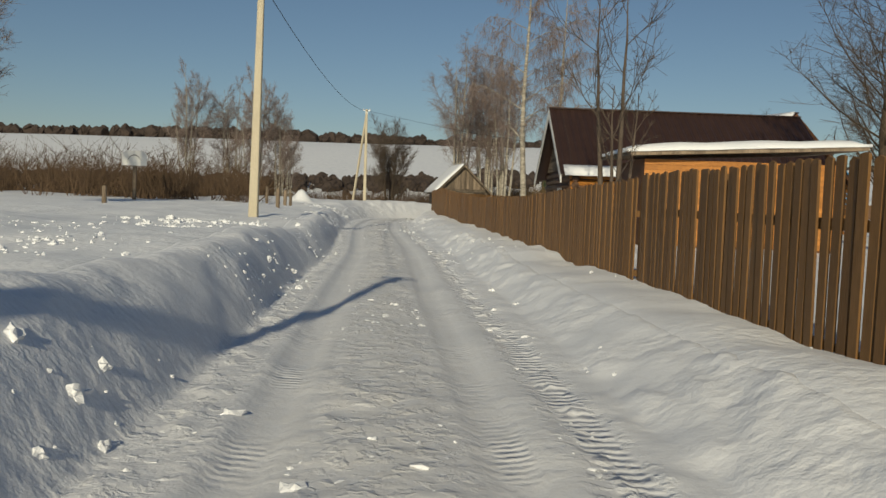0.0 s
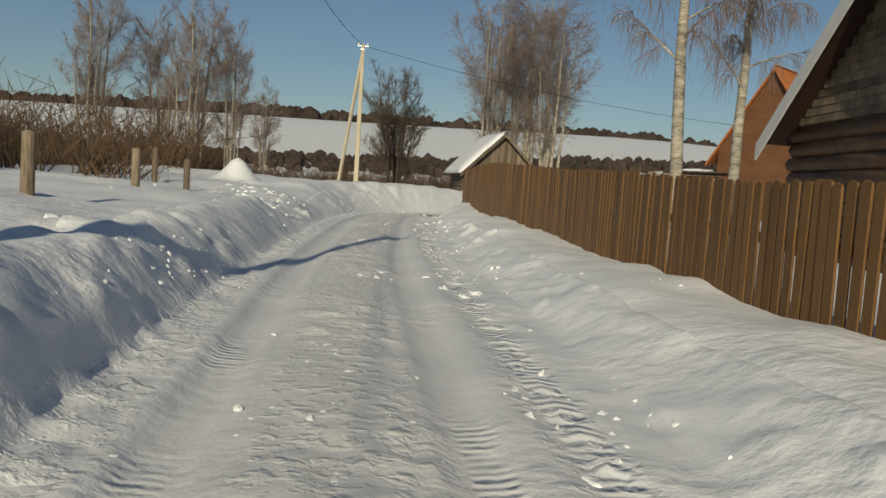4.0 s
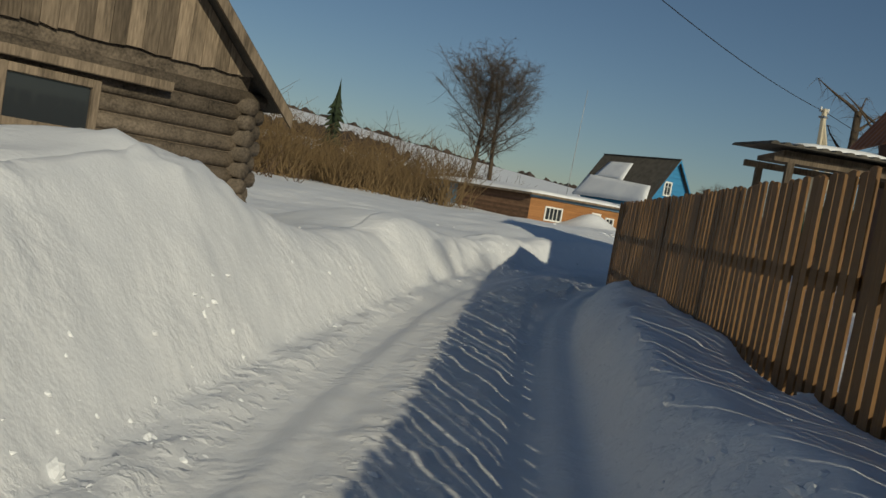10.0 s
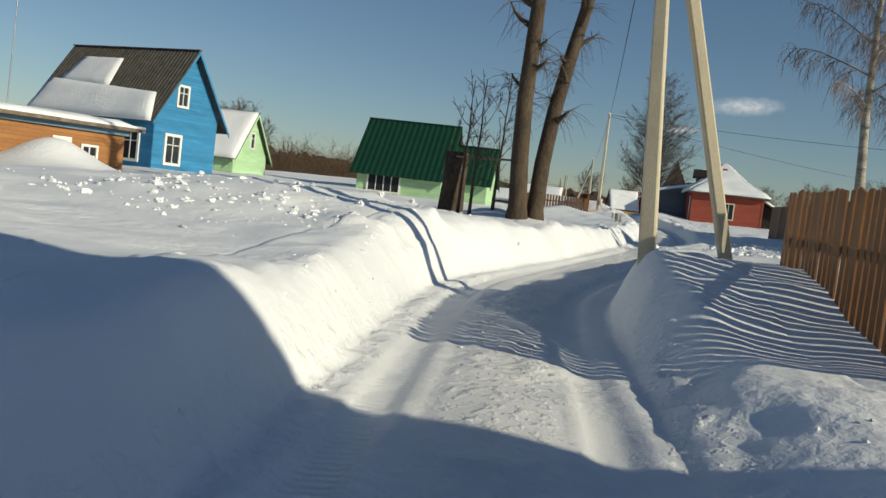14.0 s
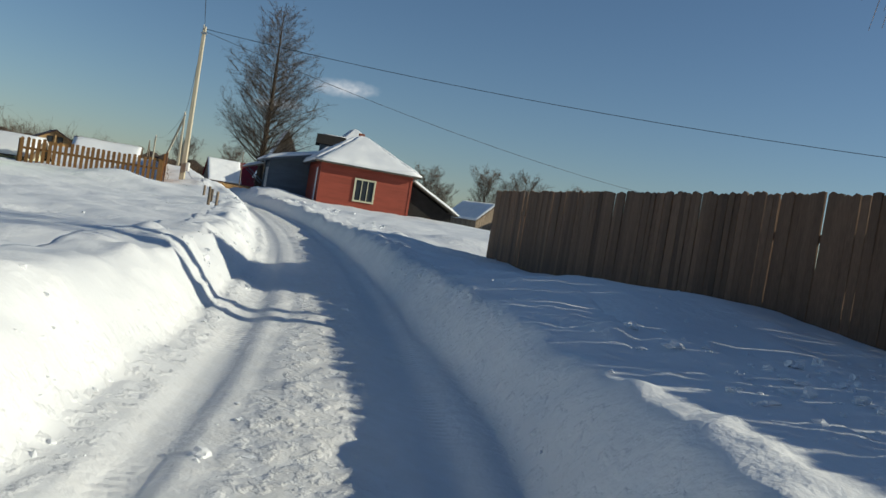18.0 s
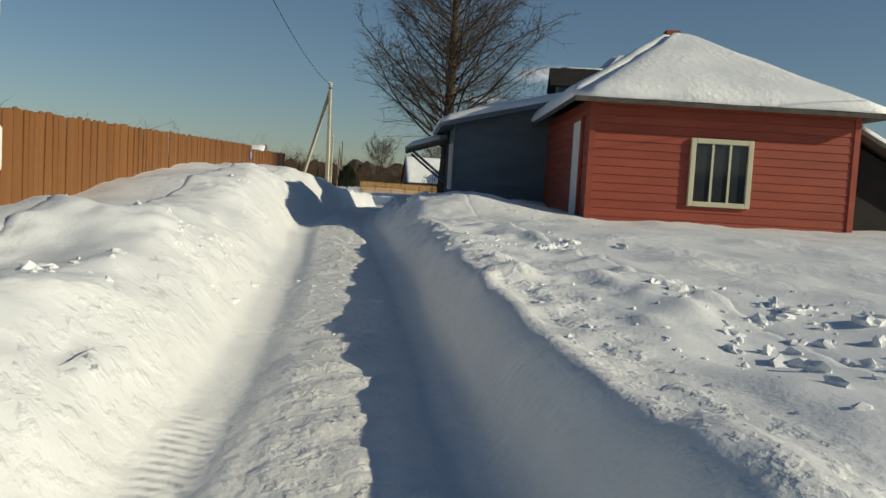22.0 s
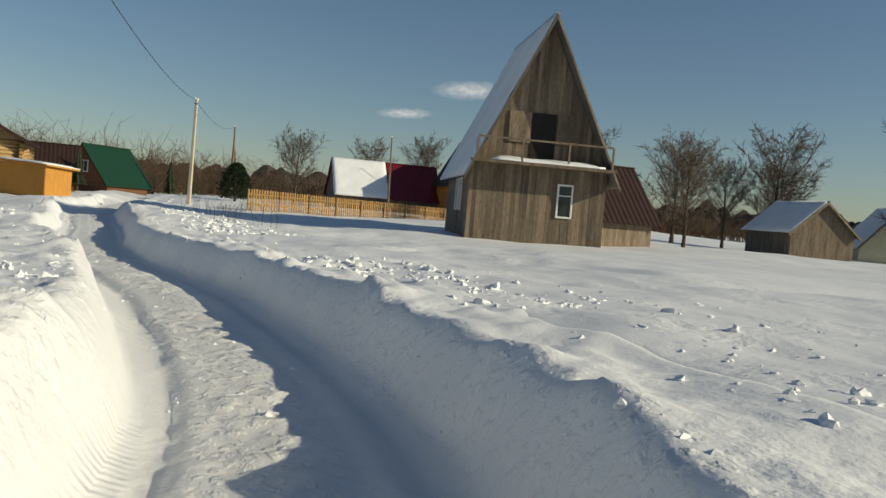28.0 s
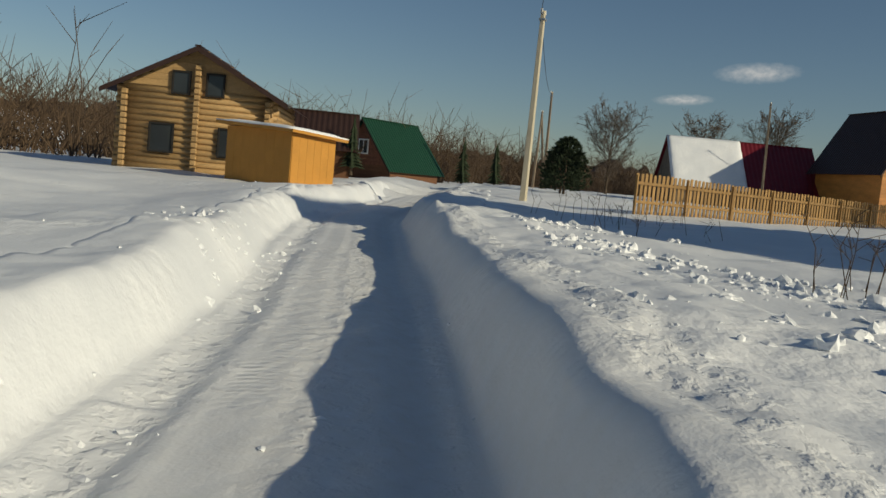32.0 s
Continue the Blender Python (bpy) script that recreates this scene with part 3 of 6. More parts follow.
gx = spaced([(-11, 48, 0.2), (48, 150, 0.21)], -2500, 2500)
gy = spaced([(0, 52, 0.22), (52, 110, 0.17), (110, 118, 0.3)], -1500, 2500)
XX, YY = np.meshgrid(gx, gy)
ZZ, SS, DD = ground_height(XX.ravel(), YY.ravel())
nx, ny = len(gx), len(gy)
ZZ = ZZ - 0.16 * smoothstep((2.42 - np.abs(DD)) / 0.3) * (SS > -2) * (SS < 245)
ground_me = bpy.data.meshes.new("ground")
ground_me.vertices.add(nx * ny)
ground_me.vertices.foreach_set("co", np.stack([XX.ravel(), YY.ravel(), ZZ], 1).astype(np.float32).ravel())
q = (np.arange(ny - 1)[:, None] * nx + np.arange(nx - 1)).ravel()
loops = np.stack([q, q + 1, q + nx + 1, q + nx], 1).astype(np.int32)
ground_me.loops.add(loops.size)
ground_me.loops.foreach_set("vertex_index", loops.ravel())
ground_me.polygons.add(len(loops))
ground_me.polygons.foreach_set("loop_start", np.arange(len(loops), dtype=np.int32) * 4)
ground_me.polygons.foreach_set("use_smooth", np.ones(len(loops), bool))
ground_me.update(calc_edges=True)
lane_at = ground_me.attributes.new("lane", "FLOAT_VECTOR", "POINT")
lane_at.data.foreach_set("vector", np.stack([SS, np.clip(DD, -30, 30), 0 * SS], 1).astype(np.float32).ravel())
ground_me.materials.append(M["snow"])
ground = tagged(new("ground", ground_me), "deep white snow with a ploughed lane of packed wheel tracks", "snow ground", kind="structure")


# the driven lane itself, as a finer sheet laid over the hollow between the banks
row_s, col_d = np.arange(-1.2, 246, 0.085), np.arange(-2.6, 2.62, 0.06)
mid_x, mid_y = np.interp(row_s, LANE_S, LANE[:, 0]), np.interp(row_s, LANE_S, LANE[:, 1])
dir_x, dir_y = np.gradient(mid_x), np.gradient(mid_y)
for _ in range(6):
    dir_x, dir_y = (np.convolve(np.pad(v, 6, mode="edge"), np.ones(13) / 13, "valid") for v in (dir_x, dir_y))
dir_n = np.hypot(dir_x, dir_y)
lx_ = (mid_x[:, None] - (dir_y / dir_n)[:, None] * col_d).ravel()
ly_ = (mid_y[:, None] + (dir_x / dir_n)[:, None] * col_d).ravel()
lz_, ls_, ld_ = ground_height(lx_, ly_)
cd_ = np.tile(col_d, len(row_s))
rough_ = smoothstep((np.abs(cd_) - 1.2) / 0.4)
lz_ = lz_ + 0.006 - 0.10 * smoothstep((np.abs(cd_) - 2.5) / 0.1)
crumble_ = smoothstep(fbm(lx_ * 0.45, ly_ * 0.45, 145, 2) * 1.6 + 0.45)
up_ = cd_ + 1.3 * np.sign(cd_) * np.maximum(lz_ - np.interp(np.repeat(row_s, len(col_d)), LANE_S, SMOOTH_Z), 0)
al_s = np.repeat(row_s, len(col_d))
lz_ += (0.012 * fbm(al_s * 5.5, up_ * 6, 140, 2) * (0.3 + 0.7 * crumble_) + 0.055 * np.maximum(fbm(al_s * 3.6, up_ * 4.2, 150, 2) - 0.15, 0) * crumble_) * rough_ * np.where((cd_ > 0) & (al_s < 66), 0.3, 0.65)
crust_ = smoothstep(fbm(al_s * 5.0, cd_ * 5.0, 160, 2) * 7 - 1.2)
patch_ = smoothstep(fbm(lx_ * 0.5, ly_ * 0.5, 170, 2) * 1.5 + 0.9) * np.exp(-((cd_ - 0.05) / 0.5) ** 4)
lz_ += 0.022 * crust_ * patch_ + 0.035 * crust_ * np.exp(-((np.abs(cd_) - 1.28) / 0.15) ** 2)
# narrow pressed lines along the ruts
lz_ += -0.014 * np.exp(-((cd_ - 0.52 - 0.06 * fbm(ls_ * 0.15, 0 * ls_, 180, 2)) / 0.05) ** 2) - 0.014 * np.exp(-((cd_ + 0.42 - 0.06 * fbm(ls_ * 0.15, 0 * ls_ + 4, 181, 2)) / 0.05) ** 2) + 0.012 * np.exp(-((np.abs(cd_) - 1.0) / 0.05) ** 2)
nr, nc = len(row_s), len(col_d)
lane_me = bpy.data.meshes.new("lane")
lane_me.vertices.add(nr * nc)
lane_me.vertices.foreach_set("co", np.stack([lx_, ly_, lz_], 1).astype(np.float32).ravel())
q = (np.arange(nr - 1)[:, None] * nc + np.arange(nc - 1)).ravel()
loops = np.stack([q, q + nc, q + nc + 1, q + 1], 1)[:, ::-1].astype(np.int32)
lane_me.loops.add(loops.size)
lane_me.loops.foreach_set("vertex_index", loops.ravel())
lane_me.polygons.add(len(loops))
lane_me.polygons.foreach_set("loop_start", np.arange(len(loops), dtype=np.int32) * 4)
lane_me.polygons.foreach_set("use_smooth", np.ones(len(loops), bool))
lane_me.update(calc_edges=True)
lane_at = lane_me.attributes.new("lane", "FLOAT_VECTOR", "POINT")
lane_at.data.foreach_set("vector", np.stack([np.repeat(row_s, nc), cd_, 0 * cd_], 1).astype(np.float32).ravel())
lane_me.materials.append(M["snow"])
tagged(new("road", lane_me), "ploughed village lane of packed snow with wheel ruts", "snow road", kind="structure")

# ---- kinds of things ----
def fence(name, pts, mat, label, height=1.6, pitch=0.16, width=0.11, gap_rows=(0.45, 1.2), sink=0.25, wobble=0.02, post_mat=None, group="village fences", inner=1, level=None):
    """A board fence along a line of points; boards on the lane's side of two rails. level: (z at start, z at end) of the top."""
    a, b = Vector(pts[0]), Vector(pts[1])
    d = b - a
    length = d.length
    ex = d.normalized()
    nrm = Vector((-ex.y, ex.x)) * inner
    n = int(length / pitch)
    za, zb = gz(*a), gz(*b)
    root = thing(name, Matrix.Translation((a.x, a.y, za)), label, "fence", group)
    rng = random.Random(int(a.x * 31 + a.y * 17))
    ang = math.atan2(ex.y, ex.x)
    low = 0.0
    knots = np.linspace(0, 1, len(level)) if level else (0, 1)
    if level:
        low = 0.8
    meshes = []
    for k in range(3):
        bm = bmesh.new()
        prism(bm, [(-width / 2, -low), (width / 2, -low), (width / 2, height - 0.01 * k), (0.1 * width * (k - 1), height + 0.012), (-width / 2, height - 0.006 * k)], -0.011, 0.011)
        meshes.append(mesh_of("board", bm, mat))
    for i in range(n):
        t = (i + 0.5) / n
        p = a + d * t
        top = float(np.interp(t, knots, level)) if level else max(gz(p.x, p.y), za + (zb - za) * t - 0.1) + height - sink
        ob = new("board", meshes[rng.randrange(3)])
        ob.parent = root
        loc = Vector((p.x, p.y, 0)) + Vector((nrm.x, nrm.y, 0)) * 0.035 - Vector((a.x, a.y, 0))
        ob.matrix_basis = Matrix.LocRotScale((loc.x, loc.y, top - height - za + rng.uniform(-wobble, wobble)), Euler((rng.uniform(-0.008, 0.008), rng.uniform(-0.012, 0.012), ang + rng.uniform(-0.03, 0.03))), None)
    ztop = level or (za + height - sink, zb + height - sink)
    for hgt in gap_rows:
        for k in range(len(knots) - 1):
            t0, t1 = float(knots[k]), float(knots[k + 1])
            bm = beam(bmesh.new(), (d.x * t0, d.y * t0, ztop[k] - height + hgt - za), (d.x * t1, d.y * t1, ztop[k + 1] - height + hgt - za), 0.04, 0.09)
            part("rail", bm, mat, root)
    posts = max(2, int(length / 2.6) + 1)
    pm = mesh_of("post", boxed(-0.035, 0.035, -0.035, 0.035, -0.8, height - 0.05, 0.006), post_mat or mat)
    for i in range(posts):
        t = i / (posts - 1)
        p = d * t - nrm * 0.055
        ob = new("post", pm)
        ob.parent = root
        ob.matrix_basis = Matrix.Translation((p.x, p.y, float(np.interp(t, knots, ztop)) - height - za)) @ Matrix.Rotation(ang, 4, "Z")
    return root


def window(parent, m, w, h, mats, bars=(1, 1), frame=0.10, label="", name="window"):
    """A window on a wall: m puts its lower middle on the wall's face, with x along the wall and -y outwards."""
    root = part(name, boxed(-w / 2, w / 2, -0.004, 0.05, 0, h), M["glass"], parent, label, m)
    f = bmesh.new()
    for x0, x1, z0, z1 in ((-w / 2 - frame, -w / 2, -frame, h + frame), (w / 2, w / 2 + frame, -frame, h + frame), (-w / 2, w / 2, h, h + frame), (-w / 2, w / 2, -frame, 0)):
        box(f, x0, x1, -0.06, 0.03, z0, z1, 0.008)
    part("window_frame", f, mats, root)
    for k in range(bars[0]):
        x = -w / 2 + w * (k + 1) / (bars[0] + 1)
        part("mullion", boxed(x - 0.022, x + 0.022, -0.035, 0.02, 0.002, h - 0.002), mats, root)
    for k in range(bars[1]):
        z = h * (0.68 if bars[1] == 1 else (k + 1) / (bars[1] + 1))
        part("transom", boxed(-w / 2 + 0.002, w / 2 - 0.002, -0.03, 0.018, z - 0.02, z + 0.02), mats, root)
    return root


def boards(parent, m, x0, x1, z0, z1, pitch, mat, upright=False, top=None, proud=0.02, name="board", skip=(), jitter=0.004, rng=None):
    """A wall face clad in single boards; m puts the face's origin, x along and -y outwards. top(x) cuts upright boards under a gable."""
    rng = rng or random.Random(3)
    if upright:
        n = max(1, int(round((x1 - x0) / pitch)))
        w = (x1 - x0) / n
        for i in range(n):
            a, b = x0 + i * w + 0.003, x0 + (i + 1) * w - 0.003
            za, zb = (top(a), top(b)) if top else (z1, z1)
            if max(za, zb) < z0 + 0.05:
                continue
            bm = prism(bmesh.new(), [(a, z0 + rng.uniform(-0.03, 0.02)), (b, z0 + rng.uniform(-0.03, 0.02)), (b, max(zb, z0 + 0.03)), (a, max(za, z0 + 0.03))], -proud - rng.uniform(0, jitter * 2), 0.0)
            part(name, bm, mat, parent, "", m)
    else:
        n = max(1, int(round((z1 - z0) / pitch)))
        h = (z1 - z0) / n
        for i in range(n):
            a, b = z0 + i * h, z0 + (i + 1) * h - 0.006
            xa, xb = (top(a + h / 2)) if top else (x0, x1)
            if xb - xa < 0.05:
                continue
            bm = bmesh.new()
            f = [(-proud - 0.006, a), (-proud + 0.006, b), (0.0, b), (0.0, a)]
            vs = [[bm.verts.new((x, y, z)) for y, z in f] for x in (xa, xb)]
            bm.faces.new(vs[0]), bm.faces.new(vs[1][::-1])
            for k in range(4):
                bm.faces.new((vs[0][k], vs[1][k], vs[1][(k + 1) % 4], vs[0][(k + 1) % 4]))
            bmesh.ops.recalc_face_normals(bm, faces=bm.faces)
            part(name, bm, mat, parent, "", m)


def logs(parent, m, x0, x1, z0, n, d, mat, over=0.25, name="log", rng=None):
    """A wall of n stacked logs of thickness d whose outer line is the face."""
    rng = rng or random.Random(5)
    for i in range(n):
        r = d * 0.52 * rng.uniform(0.96, 1.05)
        z = z0 + d * (i + 0.5)
        a, b = x0 - over * rng.uniform(0.7, 1.1), x1 + over * rng.uniform(0.7, 1.1)
        ln = [(Vector((a, d * 0.35, z)), r), (Vector(((a + b) / 2, d * 0.35 + rng.uniform(-0.01, 0.01), z)), r * 0.98), (Vector((b, d * 0.35, z)), r)]
        me = tubes("log", [ln], mat, 8)
        me2 = bmesh.new()
        me2.from_mesh(me)
        bmesh.ops.holes_fill(me2, edges=[e for e in me2.edges if e.is_boundary])
        me2.to_mesh(me)
        me2.free()
        part(name, me, None, parent, "", m)


def snow_slab(name, parent, corners, thick, seed, m=None, label="", res=0.35, bulge=0.0):
    """A soft uneven sheet of snow over a sloping four-sided roof plane; corners run round the edge."""
    c = [Vector(p) for p in corners]
    nu = max(2, int((c[1] - c[0]).length / res))
    nv = max(2, int((c[3] - c[0]).length / res))
    nrm = (c[1] - c[0]).cross(c[3] - c[0]).normalized()
    if nrm.z < 0:
        nrm = -nrm
    bm = bmesh.new()
    grid = []
    for j in range(nv + 1):
        row = []
        for i in range(nu + 1):
            u, v = i / nu, j / nv
            e = min(u, 1 - u, v, 1 - v)
            inx = 0.06 * noise.noise(Vector((u * 9, v * 9, seed)))
            p = c[0].lerp(c[1], min(1, max(0, u))).lerp(c[3].lerp(c[2], u), v)
            edge = min(1.0, e * max(nu, nv) / 1.6)
            h = thick * (0.35 + 0.65 * math.sqrt(edge)) * (1 + 0.22 * noise.noise(p * 0.9 + Vector((seed, 0, 0)))) + bulge * 4 * u * (1 - u)
            wob = Vector((inx, inx * 0.7, 0)) if e == 0 else Vector()
            row.append(bm.verts.new(p + nrm * h + wob))
        grid.append(row)
    for j in range(nv):
        for i in range(nu):
            bm.faces.new((grid[j][i], grid[j][i + 1], grid[j + 1][i + 1], grid[j + 1][i]))
    rim = [grid[0][i] for i in range(nu + 1)] + [grid[j][nu] for j in range(1, nv + 1)] + [grid[nv][i] for i in range(nu - 1, -1, -1)] + [grid[j][0] for j in range(nv - 1, 0, -1)]
    low = [bm.verts.new(v.co - nrm * (thick * 0.35 + 0.01) * (0.9)) for v in rim]
    for k in range(len(rim)):
        bm.faces.new((rim[k], low[k], low[(k + 1) % len(rim)], rim[(k + 1) % len(rim)]))
    bmesh.ops.recalc_face_normals(bm, faces=bm.faces)
    for f in bm.faces:
        f.smooth = True
    return part(name, bm, M["snow_roof"], parent, label, m)


def slab(corners, thick):
    """A flat board under four corners."""
    c = [Vector(p) for p in corners]
    nrm = (c[1] - c[0]).cross(c[3] - c[0]).normalized()
    if nrm.z < 0:
        nrm = -nrm
    bm = bmesh.new()
    t, b = [bm.verts.new(p) for p in c], [bm.verts.new(p - nrm * thick) for p in c]
    bm.faces.new(t), bm.faces.new(b[::-1])
    for k in range(4):
        bm.faces.new((t[k], b[k], b[(k + 1) % 4], t[(k + 1) % 4]))
    bmesh.ops.recalc_face_normals(bm, faces=bm.faces)
    return bm


def ribbed(corners, mat, parent, pitch=0.3, name="roof", wave=0.025, label="", m=None, thick=0.02):
    """A roof sheet with ribs that run down the slope: from corner 0-1 (the ridge) to 3-2 (the eave)."""
    c = [Vector(p) for p in corners]
    nrm = (c[1] - c[0]).cross(c[3] - c[0]).normalized()
    if nrm.z < 0:
        nrm = -nrm
    n = max(4, int((c[1] - c[0]).length / pitch)) * 4
    bm = bmesh.new()
    rows = []
    for v in (0, 1):
        row = []
        for i in range(n + 1):
            u = i / n
            p = c[0].lerp(c[1], u).lerp(c[3].lerp(c[2], u), v)
            row.append((bm.verts.new(p + nrm * (wave if i % 4 in (1, 2) else 0)), bm.verts.new(p - nrm * thick)))
        rows.append(row)
    for i in range(n):
        bm.faces.new((rows[0][i][0], rows[0][i + 1][0], rows[1][i + 1][0], rows[1][i][0]))
        bm.faces.new((rows[1][i][1], rows[1][i + 1][1], rows[0][i + 1][1], rows[0][i][1]))
        for v in (0, 1):
            bm.faces.new((rows[v][i][0], rows[v][i][1], rows[v][i + 1][1], rows[v][i + 1][0]))
    for i in (0, n):
        bm.faces.new((rows[0][i][0], rows[1][i][0], rows[1][i][1], rows[0][i][1]))
    bmesh.ops.recalc_face_normals(bm, faces=bm.faces)
    return part(name, bm, mat, parent, label, m)


def gable_house(name, m, w, dep, hw, hr, label, wall, roof, over=0.35, eave=0.4, gable=None, group="", left_snow=0.0, right_snow=0.0, clad="boards", pitch=0.16, trim="white", rib=0.3, gable_up=False, log_d=0.24, faces="flrb", category="house", barge=0.18):
    """A house with its gable in front: local x along the gable, y back along the ridge, z up from its base.
    clad: boards or logs; faces: which of front, left, right, back get single boards."""
    root = thing(name, m, label, category, group)
    core = bmesh.new()
    prism(core, [(-w / 2, -0.6), (w / 2, -0.6), (w / 2, hw), (0, hr), (-w / 2, hw)], 0.03, dep)
    part("wall", core, M[wall], root)
    slope = (hr - hw) / (w / 2)
    rng = random.Random(len(name) * 7 + int(w * 10))
    fr = Matrix.Identity(4)
    if "f" in faces:
        if clad == "logs":
            logs(root, fr @ Matrix.Translation((0, -0.02, 0)), -w / 2, w / 2, -0.3, int((hw + 0.3) / log_d), log_d, M[wall], rng=rng)
        else:
            boards(root, fr, -w / 2, w / 2, -0.4, hw, pitch, M[wall], rng=rng)
        gm = M[gable or wall]
        if gable_up:
            boards(root, fr @ Matrix.Translation((0, 0.0, 0)), -w / 2, w / 2, hw, hr, pitch, gm, True, lambda x: hr - abs(x) * slope - 0.01, 0.035, rng=rng)
        else:
            boards(root, fr, -w / 2, w / 2, hw, hr - 0.05, pitch, gm, False, lambda z: (-(hr - z) / slope, (hr - z) / slope), 0.03, rng=rng)
    ml = Matrix.Translation((-w / 2, dep, 0)) @ Matrix.Rotation(radians(-90), 4, "Z")
    mr = Matrix.Translation((w / 2, 0, 0)) @ Matrix.Rotation(radians(90), 4, "Z")
    for key, mm in (("l", ml), ("r", mr)):
        if key in faces:
            if clad == "logs":
                logs(root, mm @ Matrix.Translation((0, -0.02, 0)), 0, dep, -0.3 - log_d / 2, int((hw + 0.3) / log_d), log_d, M[wall], rng=rng)
            else:
                boards(root, mm, 0, dep, -0.4, hw, pitch, M[wall], rng=rng)
    ew = w / 2 + eave
    ez = hw - eave * slope
    for sgn, sn in ((-1, left_snow), (1, right_snow)):
        cs = [(0, -over, hr + 0.05), (0, dep + over, hr + 0.05), (sgn * ew, dep + over, ez + 0.05), (sgn * ew, -over, ez + 0.05)]
        r = ribbed(cs, M[roof], root, rib)
        if sn:
            cs2 = [(sgn * 0.03, -over * 0.9, hr + 0.08), (sgn * 0.03, dep + over * 0.9, hr + 0.08), (sgn * ew, dep + over * 0.9, ez + 0.08), (sgn * ew, -over * 0.9, ez + 0.08)]
            snow_slab("snow_cover", r, cs2, sn, w + sgn, label="white snow lying on the roof")
        bm = bmesh.new()
        prism(bm, [(0, hr + 0.03), (sgn * ew, ez + 0.03), (sgn * ew, ez + 0.03 - barge), (0, hr + 0.02 - barge)], -over - 0.01, -over + 0.03)
        part("bargeboard", bm, M[trim], root)
    bm = bmesh.new()
    beam(bm, (0, -over, hr + 0.07), (0, dep + over, hr + 0.07), 0.22, 0.05)
    part("ridge_cap", bm, M[roof], root)
    return root


def pole(x, y, top, lean=(0, 0), label="pale concrete utility pole standing in the snow", strut=None, arm=True, wood=False, base=None):
    z0 = gz(x, y) if base is None else base
    root = thing("utility_pole", Matrix.Translation((x, y, z0)), label, "utility pole", "power line poles")
    h = top - z0
    bm = bmesh.new()
    vs = []
    for zz, r in ((-0.8, 0.135), (h, 0.085)):
        o = Vector((lean[0] * max(zz, 0) / h, lean[1] * max(zz, 0) / h, zz))
        vs.append([bm.verts.new(o + Vector(v)) for v in ((-r, -r * 0.8, 0), (r, -r * 0.8, 0), (r, r * 0.8, 0), (-r, r * 0.8, 0))])
    bm.faces.new(vs[0][::-1]), bm.faces.new(vs[1])
    for k in range(4):
        bm.faces.new((vs[0][k], vs[0][(k + 1) % 4], vs[1][(k + 1) % 4], vs[1][k]))
    bmesh.ops.bevel(bm, geom=list(bm.edges), offset=0.02, segments=1, affect="EDGES")
    part("shaft", bm, M["old_wood" if wood else "concrete"], root)
    if strut:
        sx, sy = strut
        sz = gz(sx, sy) - z0
        s = bmesh.new()
        beam(s, (sx - x, sy - y, sz - 0.5), (lean[0] * 0.96, lean[1] * 0.96, h - 0.45), 0.17, 0.15)
        bmesh.ops.bevel(s, geom=list(s.edges), offset=0.02, segments=1, affect="EDGES")
        part("strut", s, M["old_wood" if wood else "concrete"], root)
    if arm:
        part("clamp", boxed(lean[0] - 0.13, lean[0] + 0.13, lean[1] - 0.11, lean[1] + 0.11, h - 0.34, h - 0.27), M["metal"], root, "steel clamp band")
        b = bmesh.new()
        beam(b, (lean[0] - 0.3, lean[1], h - 0.12), (lean[0] + 0.3, lean[1], h - 0.12), 0.05)
        part("cross_arm", b, M["metal"], root)
        for dx in (-0.24, 0.24):
            ln = [(Vector((lean[0] + dx, lean[1], h - 0.1 + zz)), r) for zz, r in ((0, 0.02), (0.04, 0.045), (0.08, 0.03), (0.11, 0.045), (0.14, 0.015))]
            part("insulator", tubes("insulator", [ln], M["white"], 8), None, root, "white porcelain insulator")
    return root


def cable(a, b, sag, r=0.012, n=24):
    a, b = Vector(a), Vector(b)
    ln = [(a.lerp(b, k / n) - Vector((0, 0, sag * 4 * (k / n) * (1 - k / n))), r) for k in range(n + 1)]
    ob = new("overhead_cable", tubes("cable", [ln], M["wire"], 5))
    return tagged(ob, "black overhead power cable strung between poles", "cable", "power line cables")


